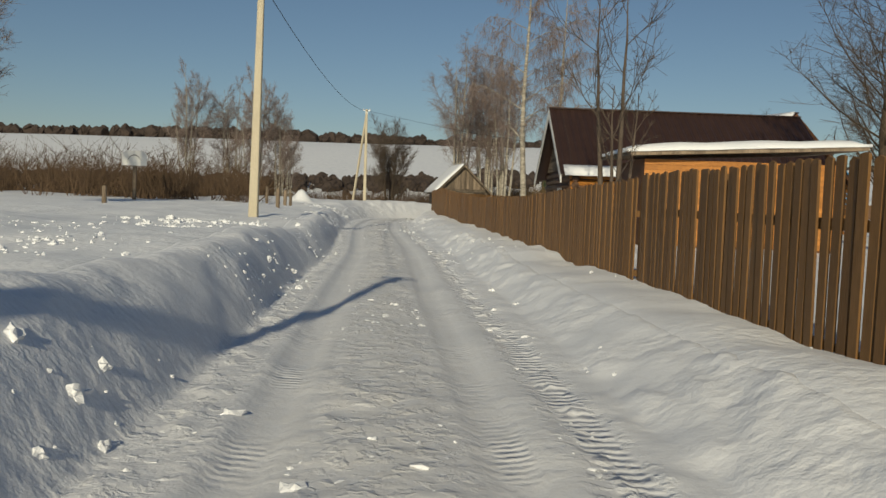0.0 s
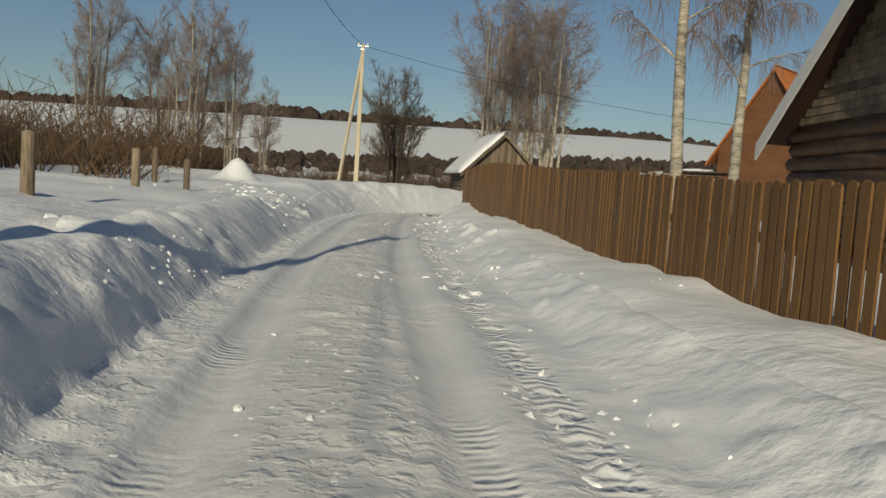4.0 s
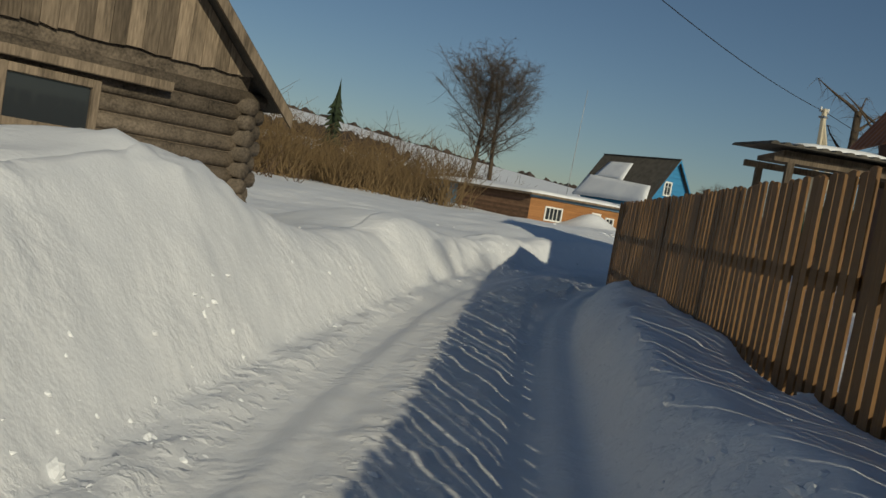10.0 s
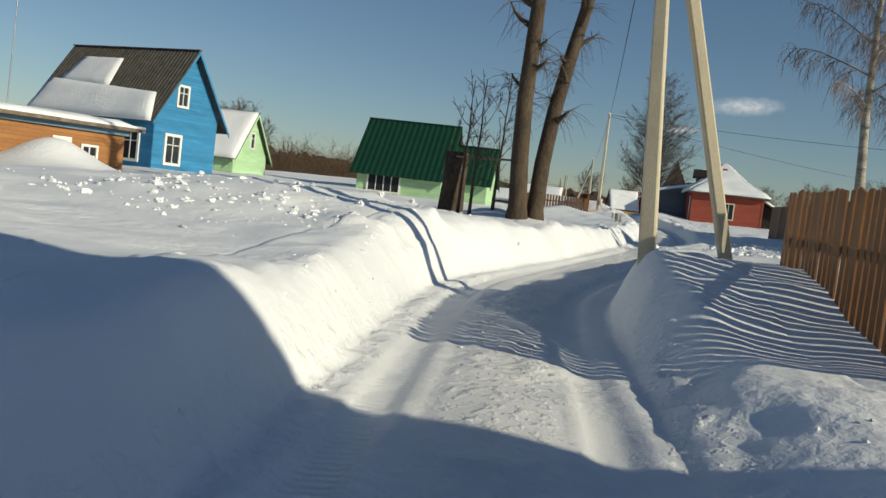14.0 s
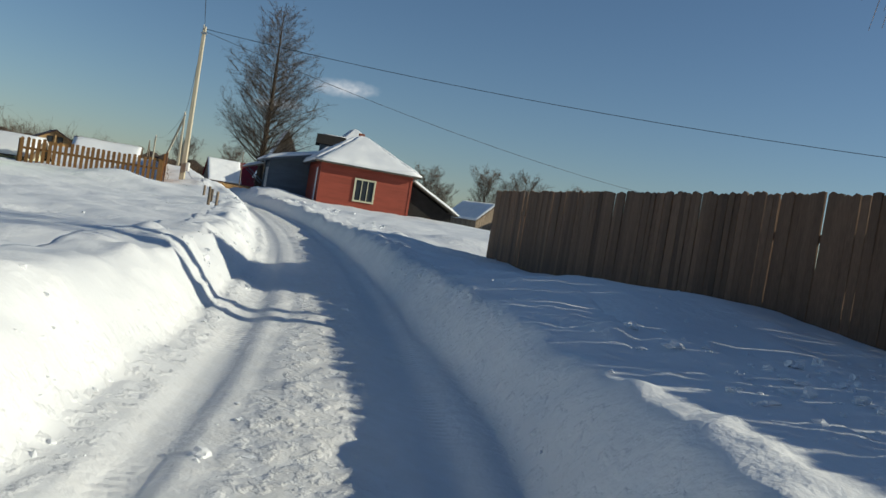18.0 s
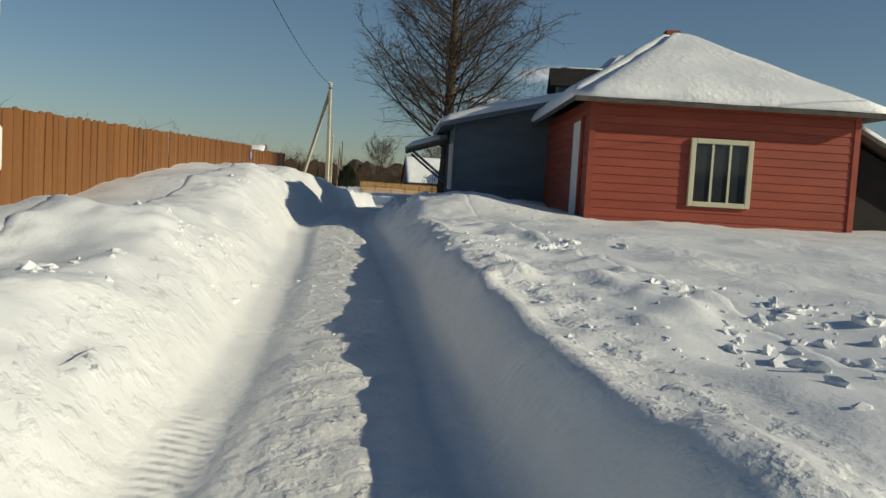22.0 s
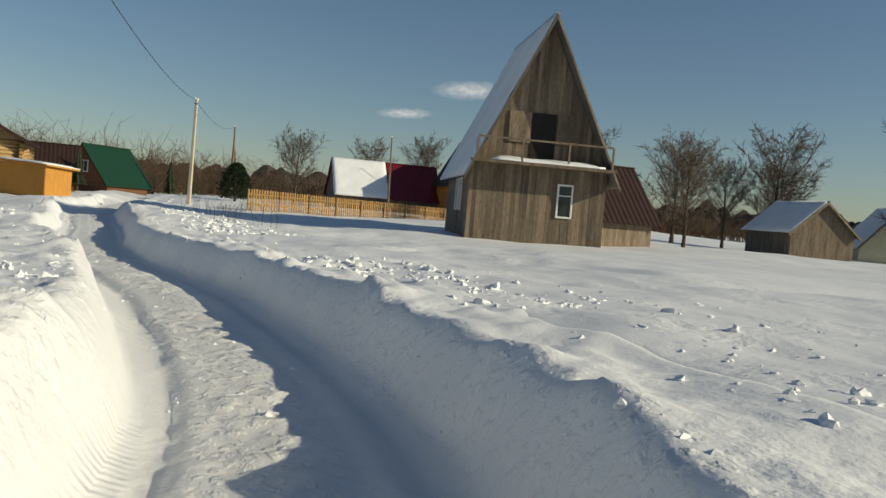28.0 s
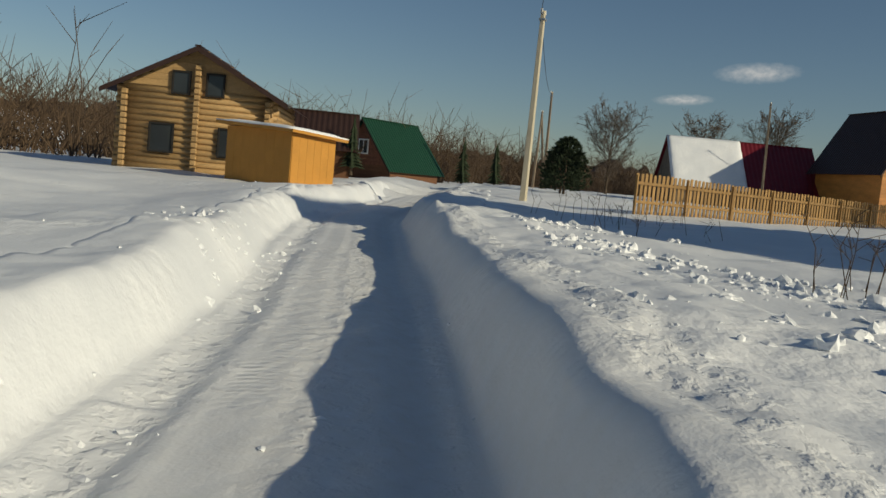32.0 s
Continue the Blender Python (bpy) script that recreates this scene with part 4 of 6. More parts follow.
def grow(rng, h, r, spread=0.5, limbs=14, twigs=900, lo=0.25, droop=0.0, up=0.5, stems=1, lean=(0, 0), tw=1.0, crown=1.0, kink=0.06, cone=0.5, rise=1.0, thin=1.0, limb=0.3):
    """Strands of a bare tree: trunk and limbs, then twigs. cone: 0 round crown, 1 widest at the foot."""
    trunk, fine, ends = [], [], []
    for st in range(stems):
        a = rng.uniform(0, 6.28)
        off = Vector((math.cos(a), math.sin(a), 0)) * (0 if stems == 1 else rng.uniform(0.1, 0.5) * (1 + stems * 0.05))
        hh = h * (1 if st == 0 else rng.uniform(0.6, 1.0))
        tilt = Vector((lean[0], lean[1], 0)) * hh + off * (0 if stems == 1 else rng.uniform(0.6, 2.4))
        rr = r * (1 if st == 0 else rng.uniform(0.6, 1.0))
        line, n = [], 9
        wob = Vector()
        for k in range(n + 1):
            t = k / n
            wob += Vector((rng.uniform(-1, 1), rng.uniform(-1, 1), 0)) * kink * hh / n
            line.append((off + tilt * t**1.3 + wob + Vector((0, 0, hh * t - (0.3 if k == 0 else 0))), max(rr * (1 - t) ** 0.8 * (1.25 if k == 0 else 1), 0.012)))
        trunk.append(line)
        for i in range(max(3, limbs // stems)):
            t = lo + (0.97 - lo) * ((i + rng.random()) / max(3, limbs // stems))
            k = min(n - 1, int(t * n))
            p = line[k][0].lerp(line[k + 1][0], t * n - k)
            prof = (1 - t) ** 0.7 * cone + (1 - cone) * math.sin(math.pi * min(1, max(0.05, (t - lo) / (1 - lo) * 0.85 + 0.12)))
            ln = hh * spread * (0.25 + prof) * rng.uniform(0.7, 1.15) * crown
            a = i * 2.4 + rng.uniform(-0.5, 0.5)
            d = Vector((math.cos(a), math.sin(a), up * rng.uniform(0.6, 1.4)))
            d.normalize()
            r0 = max(0.012, rr * (1 - t) ** 0.9 * limb)
            lim, q = [], p.copy()
            m = 5
            for j in range(m + 1):
                lim.append((q.copy(), max(0.006, r0 * (1 - j / m * 0.85))))
                d = d + Vector((rng.uniform(-0.2, 0.2), rng.uniform(-0.2, 0.2), 0.12 * rise - droop * 0.25 * j / m))
                d.normalize()
                q = q + d * ln / m
            trunk.append(lim)
            ends.append((lim, ln))
    tot = sum(e[1] for e in ends)
    for lim, ln in ends:
        for _ in range(int(twigs * 0.18 * ln / tot)):
            t = rng.uniform(0.15, 1.0)
            j = min(4, int(t * 5))
            p = lim[j][0].lerp(lim[j + 1][0], t * 5 - j)
            d0 = (lim[j + 1][0] - lim[j][0]).normalized()
            d = (d0 * 0.7 + Vector((rng.gauss(0, 0.6), rng.gauss(0, 0.6), rng.gauss(0.25 * rise, 0.4) - droop * 0.5))).normalized()
            l1 = ln * rng.uniform(0.18, 0.45) * (1.15 - 0.6 * t) * tw
            a1 = p + d * l1 * 0.5
            d2 = (d + Vector((rng.gauss(0, 0.2), rng.gauss(0, 0.2), 0.15 * rise - droop * 0.7))).normalized()
            a2 = a1 + d2 * l1 * 0.5
            fine.append([(p, 0.010 * thin), (a1, 0.007 * thin), (a2, 0.004 * thin)])
            for _k in range(5):
                u = rng.uniform(0.2, 1.0)
                b0 = p.lerp(a1, u * 2) if u < 0.5 else a1.lerp(a2, u * 2 - 1)
                e = (d2 * 0.6 + Vector((rng.gauss(0, 0.6), rng.gauss(0, 0.6), rng.gauss(0.15 * rise, 0.4) - droop))).normalized()
                l2 = l1 * rng.uniform(0.25, 0.6)
                fine.append([(b0, 0.006 * thin), (b0 + e * l2 - Vector((0, 0, droop * l2 * 0.4)), 0.003 * thin)])
    return trunk, fine


TREE_MESH = {}


def tree(x, y, key, make, label, category="tree", group="bare winter trees", scale=1.0, turn=0.0, bark="bark", twig="bark_lit", sides=6, name="tree", sink=0.0, z=None):
    """A bare tree; trees of one key share their meshes."""
    if key not in TREE_MESH:
        tr, fi = make(random.Random(hash(key) % 1000 if isinstance(key, int) else sum(map(ord, key))))
        TREE_MESH[key] = (tubes("trunk", tr, M[bark], sides), tubes("crown", fi, M[twig], 3))
    zz = gz(x, y) if z is None else z
    root = thing(name, Matrix.Translation((x, y, zz - sink)) @ heading(turn) @ Matrix.Scale(scale, 4), label, category, group)
    part("trunk", TREE_MESH[key][0], None, root)
    part("crown", TREE_MESH[key][1], None, root)
    return root

# ---- first stretch: the lane with the brown fence ----
fence("board_fence", ((3.35, -6.0), (2.95, 11.6)), M["fence"], "tall brown-stained board fence with gaps between boards", 2.0, 0.165, 0.12, (0.55, 1.5), 0.2, level=(1.80, 1.92))
fence("board_fence", ((2.92, 11.75), (-0.1, 58.25)), M["fence"], "long brown-stained board fence beside the ploughed lane", 1.8, 0.167, 0.128, (0.45, 1.3), 0.2, level=(1.88, 1.67, 1.66, 1.95, 2.28, 2.18))
fence("board_fence", ((0.0, 58.35), (13.0, 73.3)), M["fence"], "brown-stained board fence turning the corner of the lane", 1.8, 0.165, 0.118, (0.45, 1.15), 0.2, level=(2.18, 2.1, 1.97))
fence("board_fence", ((13.1, 73.3), (18.6, 74.4)), M["fence"], "brown-stained board fence beside the bend of the lane", 1.9, 0.165, 0.115, (0.45, 1.3), 0.3, level=(1.97, 1.95))
fence("board_fence", ((23.8, 75.45), (28.5, 76.5)), M["fence_orange"], "orange-brown board fence with narrow gaps behind the snow bank", 1.9, 0.165, 0.122, (0.45, 1.3), 0.3, level=(1.97, 2.02))

# log house with a brown metal roof behind the fence
house_a = gable_house("log_house", at_front(5.2, 34.5, 0.35, 0, -1), 7.0, 9.4, 2.6, 5.1, "log house with brown metal roof and white bargeboards", "brown_log", "roof_brown", 0.55, 0.5, gable="old_wood", clad="logs", log_d=0.26, gable_up=False, pitch=0.14, faces="f", barge=0.3)
mr_ = Matrix.Translation((3.5, 0, 0)) @ Matrix.Rotation(radians(90), 4, "Z")
logs(house_a, mr_ @ Matrix.Translation((0, -0.03, 0)), 0.0, 9.4, -0.2, 10, 0.26, M["orange_log"], 0.1)
window(house_a, Matrix.Translation((1.1, -0.12, 0.95)), 0.5, 0.8, M["white"], (0, 0), 0.09)
snow_slab("snow_cover", house_a, [(3.55, -0.4, 2.64), (3.55, 9.6, 2.64), (4.08, 9.6, 2.26), (4.08, -0.4, 2.26)], 0.12, 3, label="strip of snow along the eave")
part("stove_pipe", tubes("pipe", [[(Vector((-1.5, 4.2, 3.9)), 0.1), (Vector((-1.5, 4.2, 5.3)), 0.1), (Vector((-1.5, 4.2, 5.32)), 0.16), (Vector((-1.5, 4.2, 5.45)), 0.02)]], M["metal"], 8), None, house_a, "galvanised stove pipe with a cap")
house_a2 = gable_house("timber_house", at_front(15.3, 36.0, 0.4, 0.95, 0.3), 6.4, 9, 2.6, 5.35, "timber house with snow on its roof behind the fence", "orange_log", "roof_brown", 0.5, 0.5, left_snow=0.2, right_snow=0.0, clad="logs", faces="f", pitch=0.2, trim="brown_board")

# low shed with thick snow on its roof
shed = thing("garden_shed", Matrix.Translation((8.3, 22.5, 0.78)), "low wooden garden shed with thick snow on its flat roof", "shed")
part("wall", boxed(-2.6, 2.9, 0, 3.0, -0.4, 2.05), M["brown_board"], shed)
boards(shed, Matrix.Identity(4), -2.6, 2.9, -0.3, 2.05, 0.15, M["orange_log"])
part("roof", slab([(-3.1, -0.45, 2.2), (3.3, -0.45, 2.55), (3.3, 3.3, 2.6), (-3.1, 3.3, 2.25)], 0.1), M["old_wood"], shed)
snow_slab("snow_cover", shed, [(-3.15, -0.5, 2.2), (3.35, -0.5, 2.55), (3.35, 3.35, 2.6), (-3.15, 3.35, 2.25)], 0.22, 5, label="thick rounded layer of snow")

# basketball board on a post, stumps and posts in the field
hoop = thing("basketball_hoop", Matrix.Translation((-15.00, 41.54, gz(-15.00, 41.54))) @ heading(8) @ Matrix.Scale(1.09, 4), "white basketball backboard with hoop on a dark post", "basketball hoop")
part("post", boxed(-0.07, 0.07, 0.02, 0.16, -0.5, 1.9), M["old_wood"], hoop)
bb = prism(bmesh.new(), [(-0.55, 0), (0.55, 0), (0.55, 0.5), (0.35, 0.68), (-0.35, 0.68), (-0.55, 0.5)], -0.02, 0.02)
board_ = part("backboard", bb, M["white"], hoop, "", Matrix.Translation((0, 0, 1.55)))
arc = [(Vector((0.3 * math.cos(a), -0.024, 0.12 + 0.36 * math.sin(a))), 0.018) for a in np.linspace(0, math.pi, 14)]
part("arch_line", tubes("arch", [arc], M["wire"], 4), None, board_, "black painted arch")
ringp = [(Vector((0.2 * math.cos(a), -0.24 + 0.2 * math.sin(a), 0.02)), 0.012) for a in np.linspace(0, 2 * math.pi, 20)]
part("rim", tubes("rim", [ringp], M["metal"], 5), None, board_, "steel rim")
for x, y, h in ((-6.2, 33.0, 0.75), (-6.9, 38.5, 0.7), (-7.6, 44.0, 0.75), (-11.5, 29.0, 0.6), (-9.5, 47.2, 1.0)):
    st = new("fence_post", tubes("post", [[(Vector((0, 0, -0.5)), 0.09), (Vector((0, 0, h)), 0.08), (Vector((0, 0, h + 0.02)), 0.01)]], M["old_wood"], 7))
    st.matrix_basis = Matrix.Translation((x, y, gz(x, y)))
    tagged(st, "short weathered wooden post stuck in the snow", "post", "field posts")

pole(-3.6, -2.2, 7.4)
pole(-5.2, 23.9, 7.6, (0.1, 0.0))
pole(-5.75, 68.9, 8.9, (-0.05, 0), strut=(-6.9, 69.6))

# weathered log barn at the bend
barn = gable_house("log_barn", at_front(2.53, 72.38, 0.35, 0.98, 0.199), 4.3, 3.8, 2.3, 4.4, "weathered grey log barn with plank gable and snow on its roof", "old_log", "slate", 0.45, 0.45, gable="old_wood", clad="logs", log_d=0.22, gable_up=True, pitch=0.2, left_snow=0.22, trim="old_wood", faces="flr", category="barn")
window(barn, Matrix.Translation((-0.55, -0.13, 1.2)), 0.95, 0.5, M["old_wood"], (0, 0), 0.1, "small barn window in a grey plank frame")
part("lintel_board", boxed(-1.4, 0.9, -0.26, -0.1, 1.86, 1.98, 0.01), M["old_wood"], barn, "sagging grey plank over the window")

# ---- the bend: rust-roofed house and canopy behind the fence ----
rust = gable_house("timber_house", at_front(15.8, 65.8, 0.4, 0.71, -0.70), 5.6, 3.0, 4.0, 8.3, "timber house with rust-orange metal roof", "brown_board", "roof_rust", 0.35, 0.5, faces="", pitch=0.2, trim="roof_rust")
canopy = thing("yard_canopy", Matrix.Translation((13.75, 68.95, 0.98)) @ heading(-40) @ Matrix.Scale(0.9, 4), "open yard canopy of wavy slate with snow patches", "canopy")
for px_ in (-1.6, 1.6):
    for py_ in (-0.9, 0.9):
        part("post", boxed(px_ - 0.06, px_ + 0.06, py_ - 0.06, py_ + 0.06, -2.2, 2.2), M["old_wood"], canopy)
for py_ in (-0.9, 0.9):
    part("beam", boxed(-1.9, 1.9, py_ - 0.06, py_ + 0.06, 2.2, 2.32), M["old_wood"], canopy)
part("gable_box", boxed(-1.7, 1.7, -0.8, 0.8, 2.33, 2.42), M["old_wood"], canopy)
ribbed([(-2.1, 1.3, 2.62), (2.1, 1.3, 2.62), (2.1, -1.3, 2.46), (-2.1, -1.3, 2.46)], M["slate"], canopy, 0.2, wave=0.04)
snow_slab("snow_cover", canopy, [(-1.5, -0.9, 2.53), (0.3, -0.9, 2.53), (0.3, 0.8, 2.62), (-1.5, 0.8, 2.62)], 0.12, 9)

# ---- far side of the bend: low brown outbuilding, blue house, pale green house, green-roofed house ----
out = thing("outbuilding", Matrix.Translation((33.8, 99.7, 0.3)), "long low brown outbuilding with snow on its flat roof", "outbuilding", "village houses")
dl = Vector((-1.5, 7.6)).normalized()
ml_ = Matrix.Translation((dl.x * 7.8, dl.y * 7.8, 0)) @ Matrix.Rotation(math.atan2(-dl.y, -dl.x), 4, "Z")
dr = Vector((7.4, -1.4)).normalized()
mr2 = Matrix.Rotation(math.atan2(dr.y, dr.x), 4, "Z")
core = bmesh.new()
pts_ = [(0.03, 0.04), (dl.x * 7.8 + 0.05, dl.y * 7.8), (dl.x * 7.8 + dr.x * 5, dl.y * 7.8 + dr.y * 5), (dr.x * 7.4 + dl.x * 4, dr.y * 7.4 + dl.y * 4), (dr.x * 7.4, dr.y * 7.4 + 0.03)]
lo_, hi_ = [core.verts.new((x, y, -0.4)) for x, y in pts_], [core.verts.new((x, y, 2.1)) for x, y in pts_]
core.faces.new(lo_), core.faces.new(hi_)
for k in range(5):
    core.faces.new((lo_[k], lo_[(k + 1) % 5], hi_[(k + 1) % 5], hi_[k]))
bmesh.ops.recalc_face_normals(core, faces=core.faces)
part("wall", core, M["brown_board"], out)
boards(out, ml_, 1.7, 7.8, -0.3, 2.1, 0.14, M["fence_dark"])
part("metal_door", boxed(0.0, 1.68, -0.05, 0.0, -0.3, 2.1), M["blue_grey"], out, "pale blue metal garage door", ml_)
boards(out, mr2, 0.0, 7.4, -0.3, 2.05, 0.14, M["tan_board"])
part("fascia", boxed(-0.1, 7.5, -0.14, -0.06, 1.95, 2.15), M["blue_grey"], out, "pale blue fascia board", mr2)
window(out, mr2 @ Matrix.Translation((1.75, -0.03, 0.75)), 1.1, 0.7, M["white"], (3, 0), 0.1)
window(out, mr2 @ Matrix.Translation((6.0, -0.03, 0.45)), 0.5, 0.95, M["white"], (1, 1), 0.09)
part("door", boxed(4.6, 5.3, -0.06, 0.0, -0.3, 1.65), M["white"], out, "white plank door", mr2)
rz_ = 2.16
rp = [(-0.4, -0.45), (dl.x * 8.2 - 0.4, dl.y * 8.2), (dl.x * 8 + dr.x * 5, dl.y * 8 + dr.y * 5), (dr.x * 7.9 + dl.x * 4, dr.y * 7.9 + dl.y * 4)]
part("roof", slab([(rp[0][0], rp[0][1], rz_ + 0.05), (rp[1][0], rp[1][1], rz_ - 0.05), (rp[2][0], rp[2][1], rz_ + 0.4), (dr.x * 7.9, dr.y * 7.9 - 0.4, rz_ + 0.1)], 0.12), M["old_wood"], out)
snow_slab("snow_cover", out, [(rp[0][0], rp[0][1], rz_ + 0.05), (rp[1][0], rp[1][1], rz_ - 0.05), (rp[2][0], rp[2][1], rz_ + 0.4), (dr.x * 7.9, dr.y * 7.9 - 0.4, rz_ + 0.1)], 0.24, 11, res=0.5)

blue = gable_house("wooden_house", at_front(51.94, 104.2, 0.5, 0.997, -0.08), 4.4, 8.0, 3.6, 6.7, "bright blue wooden house with slate roof half under snow", "blue", "slate", 0.45, 0.55, pitch=0.16, trim="blue", rib=0.22, faces="fl", group="village houses")
snow_slab("snow_cover", blue, [(-1.75, 0.5, 4.33), (-1.45, 8.2, 4.76), (-2.78, 8.4, 2.88), (-2.78, -0.3, 2.88)], 0.17, 14, label="patch of snow slipping down the slate")
snow_slab("snow_cover", blue, [(-0.5, 4.2, 6.1), (-0.5, 7.0, 6.1), (-1.55, 7.6, 4.62), (-1.6, 3.9, 4.55)], 0.1, 15, label="thin patch of snow below the ridge")
wl_ = Matrix.Translation((-2.2, 8.0, 0)) @ Matrix.Rotation(radians(-90), 4, "Z")
window(blue, wl_ @ Matrix.Translation((6.6, -0.03, 1.0)), 0.9, 1.3, M["white"], (1, 1), 0.14)
window(blue, Matrix.Translation((-0.9, -0.03, 1.0)), 0.9, 1.3, M["white"], (1, 1), 0.14)
window(blue, Matrix.Translation((-0.5, -0.04, 3.9)), 0.6, 0.9, M["white"], (1, 1), 0.12)
ant_ = new("antenna_mast", tubes("mast", [[(Vector((0, 0, 0)), 0.03), (Vector((0.25, 0, 10)), 0.02)]], M["metal"], 5))
ant_.matrix_basis = Matrix.Translation((43.6, 107.0, gz(43.6, 107)))
tagged(ant_, "thin tall steel antenna mast", "antenna")

lime = gable_house("wooden_house", at_front(63.3, 107.9, 0.6, 0.98, 0.17), 5.0, 6.5, 2.0, 4.7, "pale green wooden house with snow-covered roof", "lime", "slate", 0.35, 0.4, pitch=0.2, trim="lime", left_snow=0.18, faces="fl", group="village houses")
window(lime, Matrix.Translation((0, -0.04, 2.5)), 0.5, 0.9, M["white"], (0, 1), 0.08)
green = gable_house("wooden_house", at_front(65.9, 94.9, 0.8, 0.985, 0.17), 5.6, 5.2, 1.9, 5.0, "pale green house with dark green metal roof", "lime", "roof_green", 0.4, 0.45, pitch=0.2, trim="roof_green", rib=0.35, faces="fl", group="village houses")
gl_ = Matrix.Translation((-2.8, 5.2, 0)) @ Matrix.Rotation(radians(-90), 4, "Z")
window(green, gl_ @ Matrix.Translation((1.7, -0.03, 0.55)), 1.9, 0.95, M["white"], (3, 0), 0.1)
green_x = gable_house("wooden_house", at_front(66.9, 92.5, 0.8, 0.985, 0.17), 3.6, 2.3, 1.9, 3.9, "low green-roofed annex of the pale green house", "lime", "roof_green", 0.3, 0.4, pitch=0.2, trim="roof_green", faces="fl", group="village houses")

# ---- middle stretch ----
pole(28.0, 78.08, 6.9, (0.2, 0.5), strut=(28.75, 77.08))
fence("board_fence", ((33.0, 73.6), (41.4, 74.2)), M["fence_dark"], "dark brown board fence in shade behind the snow bank", 1.8, 0.15, 0.14, (0.45, 1.3), 0.3, level=(2.3, 2.65))
fence("board_fence", ((41.5, 74.2), (58.9, 76.1)), M["fence_dark"], "dark brown board fence in shade, boards touching", 1.8, 0.135, 0.13, (0.45, 1.3), 0.3, level=(2.65, 2.75))
stump = new("tree_stump", tubes("stump", [[(Vector((0, 0, -0.3)), 0.42), (Vector((0.02, 0, 0.1)), 0.37), (Vector((0.06, 0, 0.9)), 0.33), (Vector((0.1, 0, 1.72)), 0.34), (Vector((0.1, 0, 1.74)), 0.02)]], M["bark"], 14))
stump.matrix_basis = Matrix.Translation((39.35, 85.0, gz(39.35, 85.0)))
tagged(stump, "tall sawn-off tree stump with rough brown bark", "tree stump")
rail_ = new("rail_pole", tubes("rail", [[(Vector((39.25, 85.1, 2.62)), 0.035), (Vector((37.9, 82.5, 2.6)), 0.03)]], M["old_wood"], 6))
tagged(rail_, "grey wooden pole nailed between stump and trunk", "rail")
TW = random.Random(77)


def twin_make(rng):
    tr, fi = [], []
    for bx, by, lx, ly, h, r in ((-0.25, 0.3, 0.05, 0.25, 7.5, 0.25), (0.15, -0.05, 1.2, -0.55, 7.2, 0.23)):
        line = [(Vector((bx, by, -0.4)), r * 1.5)] + [(Vector((bx + lx * t**1.2, by + ly * t**1.2 + 0.1 * math.sin(5 * t), h * t)), r * (1 - 0.35 * t)) for t in (0.04, 0.2, 0.4, 0.6, 0.8, 1.0)]
        tr.append(line)
        for i in range(10):
            t = 0.35 + 0.65 * i / 9
            p = Vector((bx + lx * t**1.2, by + ly * t**1.2, h * t))
            a = rng.uniform(0, 6.28)
            ln = rng.uniform(0.4, 1.0) if i < 5 else rng.uniform(1.5, 3.2)
            d = Vector((math.cos(a), math.sin(a), 0.6)).normalized()
            q, lim = p.copy(), []
            for j in range(5):
                lim.append((q.copy(), 0.09 * (1 - j / 5)))
                q = q + d * ln / 4
                d = (d + Vector((rng.uniform(-.3, .3), rng.uniform(-.3, .3), 0.1))).normalized()
            tr.append(lim)
            for _ in range(26):
                j = rng.randrange(1, 5)
                e = Vector((rng.gauss(0, 1), rng.gauss(0, 1), rng.gauss(0, 0.6) - 0.3)).normalized()
                l = rng.uniform(0.25, 0.9)
                fi.append([(lim[j][0], 0.009), (lim[j][0] + e * l * 0.5, 0.006), (lim[j][0] + e * l - Vector((0, 0, 0.15)), 0.003)])
    return tr, fi


tree(38.1, 82.3, "twin", twin_make, "pair of thick bare trunks with lopped branches", sides=12)
for i, (x, y) in enumerate(((38.1, 84.0), (38.5, 83.5), (38.3, 84.4))):
    tree(x, y, "sapling%d" % (i % 2), lambda rng: grow(rng, 3.6, 0.05, 0.35, 10, 260, 0.15, 0, 0.9), "thin bare sapling beside the stump", sides=5)
for x, y, tu in ((45.4, 73.9, 0), (45.9, 72.4, 70)):
    tree(x, y, "birch_tall", lambda rng: grow(rng, 13, 0.17, 0.22, 22, 4200, 0.3, 1.1, 0.7, cone=0.3, rise=0.2), "tall birch with drooping bare twigs behind the fence", bark="birch", twig="birch_twig", turn=tu, sides=9)

white_house = gable_house("plaster_house", at_front(47.6, 69.2, 0.7, -0.55, -0.83), 4.4, 7.2, 2.6, 5.5, "pale house with white gable and dark roof trim", "cream", "slate", 0.4, 0.5, gable="white", pitch=0.5, trim="black", faces="", left_snow=0.15)
part("gable_panel", prism(bmesh.new(), [(-2.3, 2.75), (2.3, 2.75), (0, 5.35)], -0.03, 0.02), M["white"], white_house, "white sheeted gable")
part("band", boxed(-2.5, 2.5, -0.08, 0.02, 2.5, 2.72), M["black"], white_house, "dark board band under the gable")
for wx_ in (-1.4, -0.3):
    window(white_house, Matrix.Translation((wx_, -0.03, 1.3)), 0.7, 0.9, M["black"], (0, 0), 0.06)
porch = thing("porch_canopy", Matrix.Translation((44.6, 72.2, 0.7)) @ heading(-5), "flat porch canopy on thin posts", "canopy")
part("roof", boxed(-1.1, 1.3, -0.6, 0.6, 2.3, 2.4), M["old_wood"], porch)
for px_ in (-1.0, 1.2):
    for py_ in (-0.5, 0.5):
        part("post", boxed(px_ - 0.04, px_ + 0.04, py_ - 0.04, py_ + 0.04, -0.4, 2.3), M["old_wood"], porch)
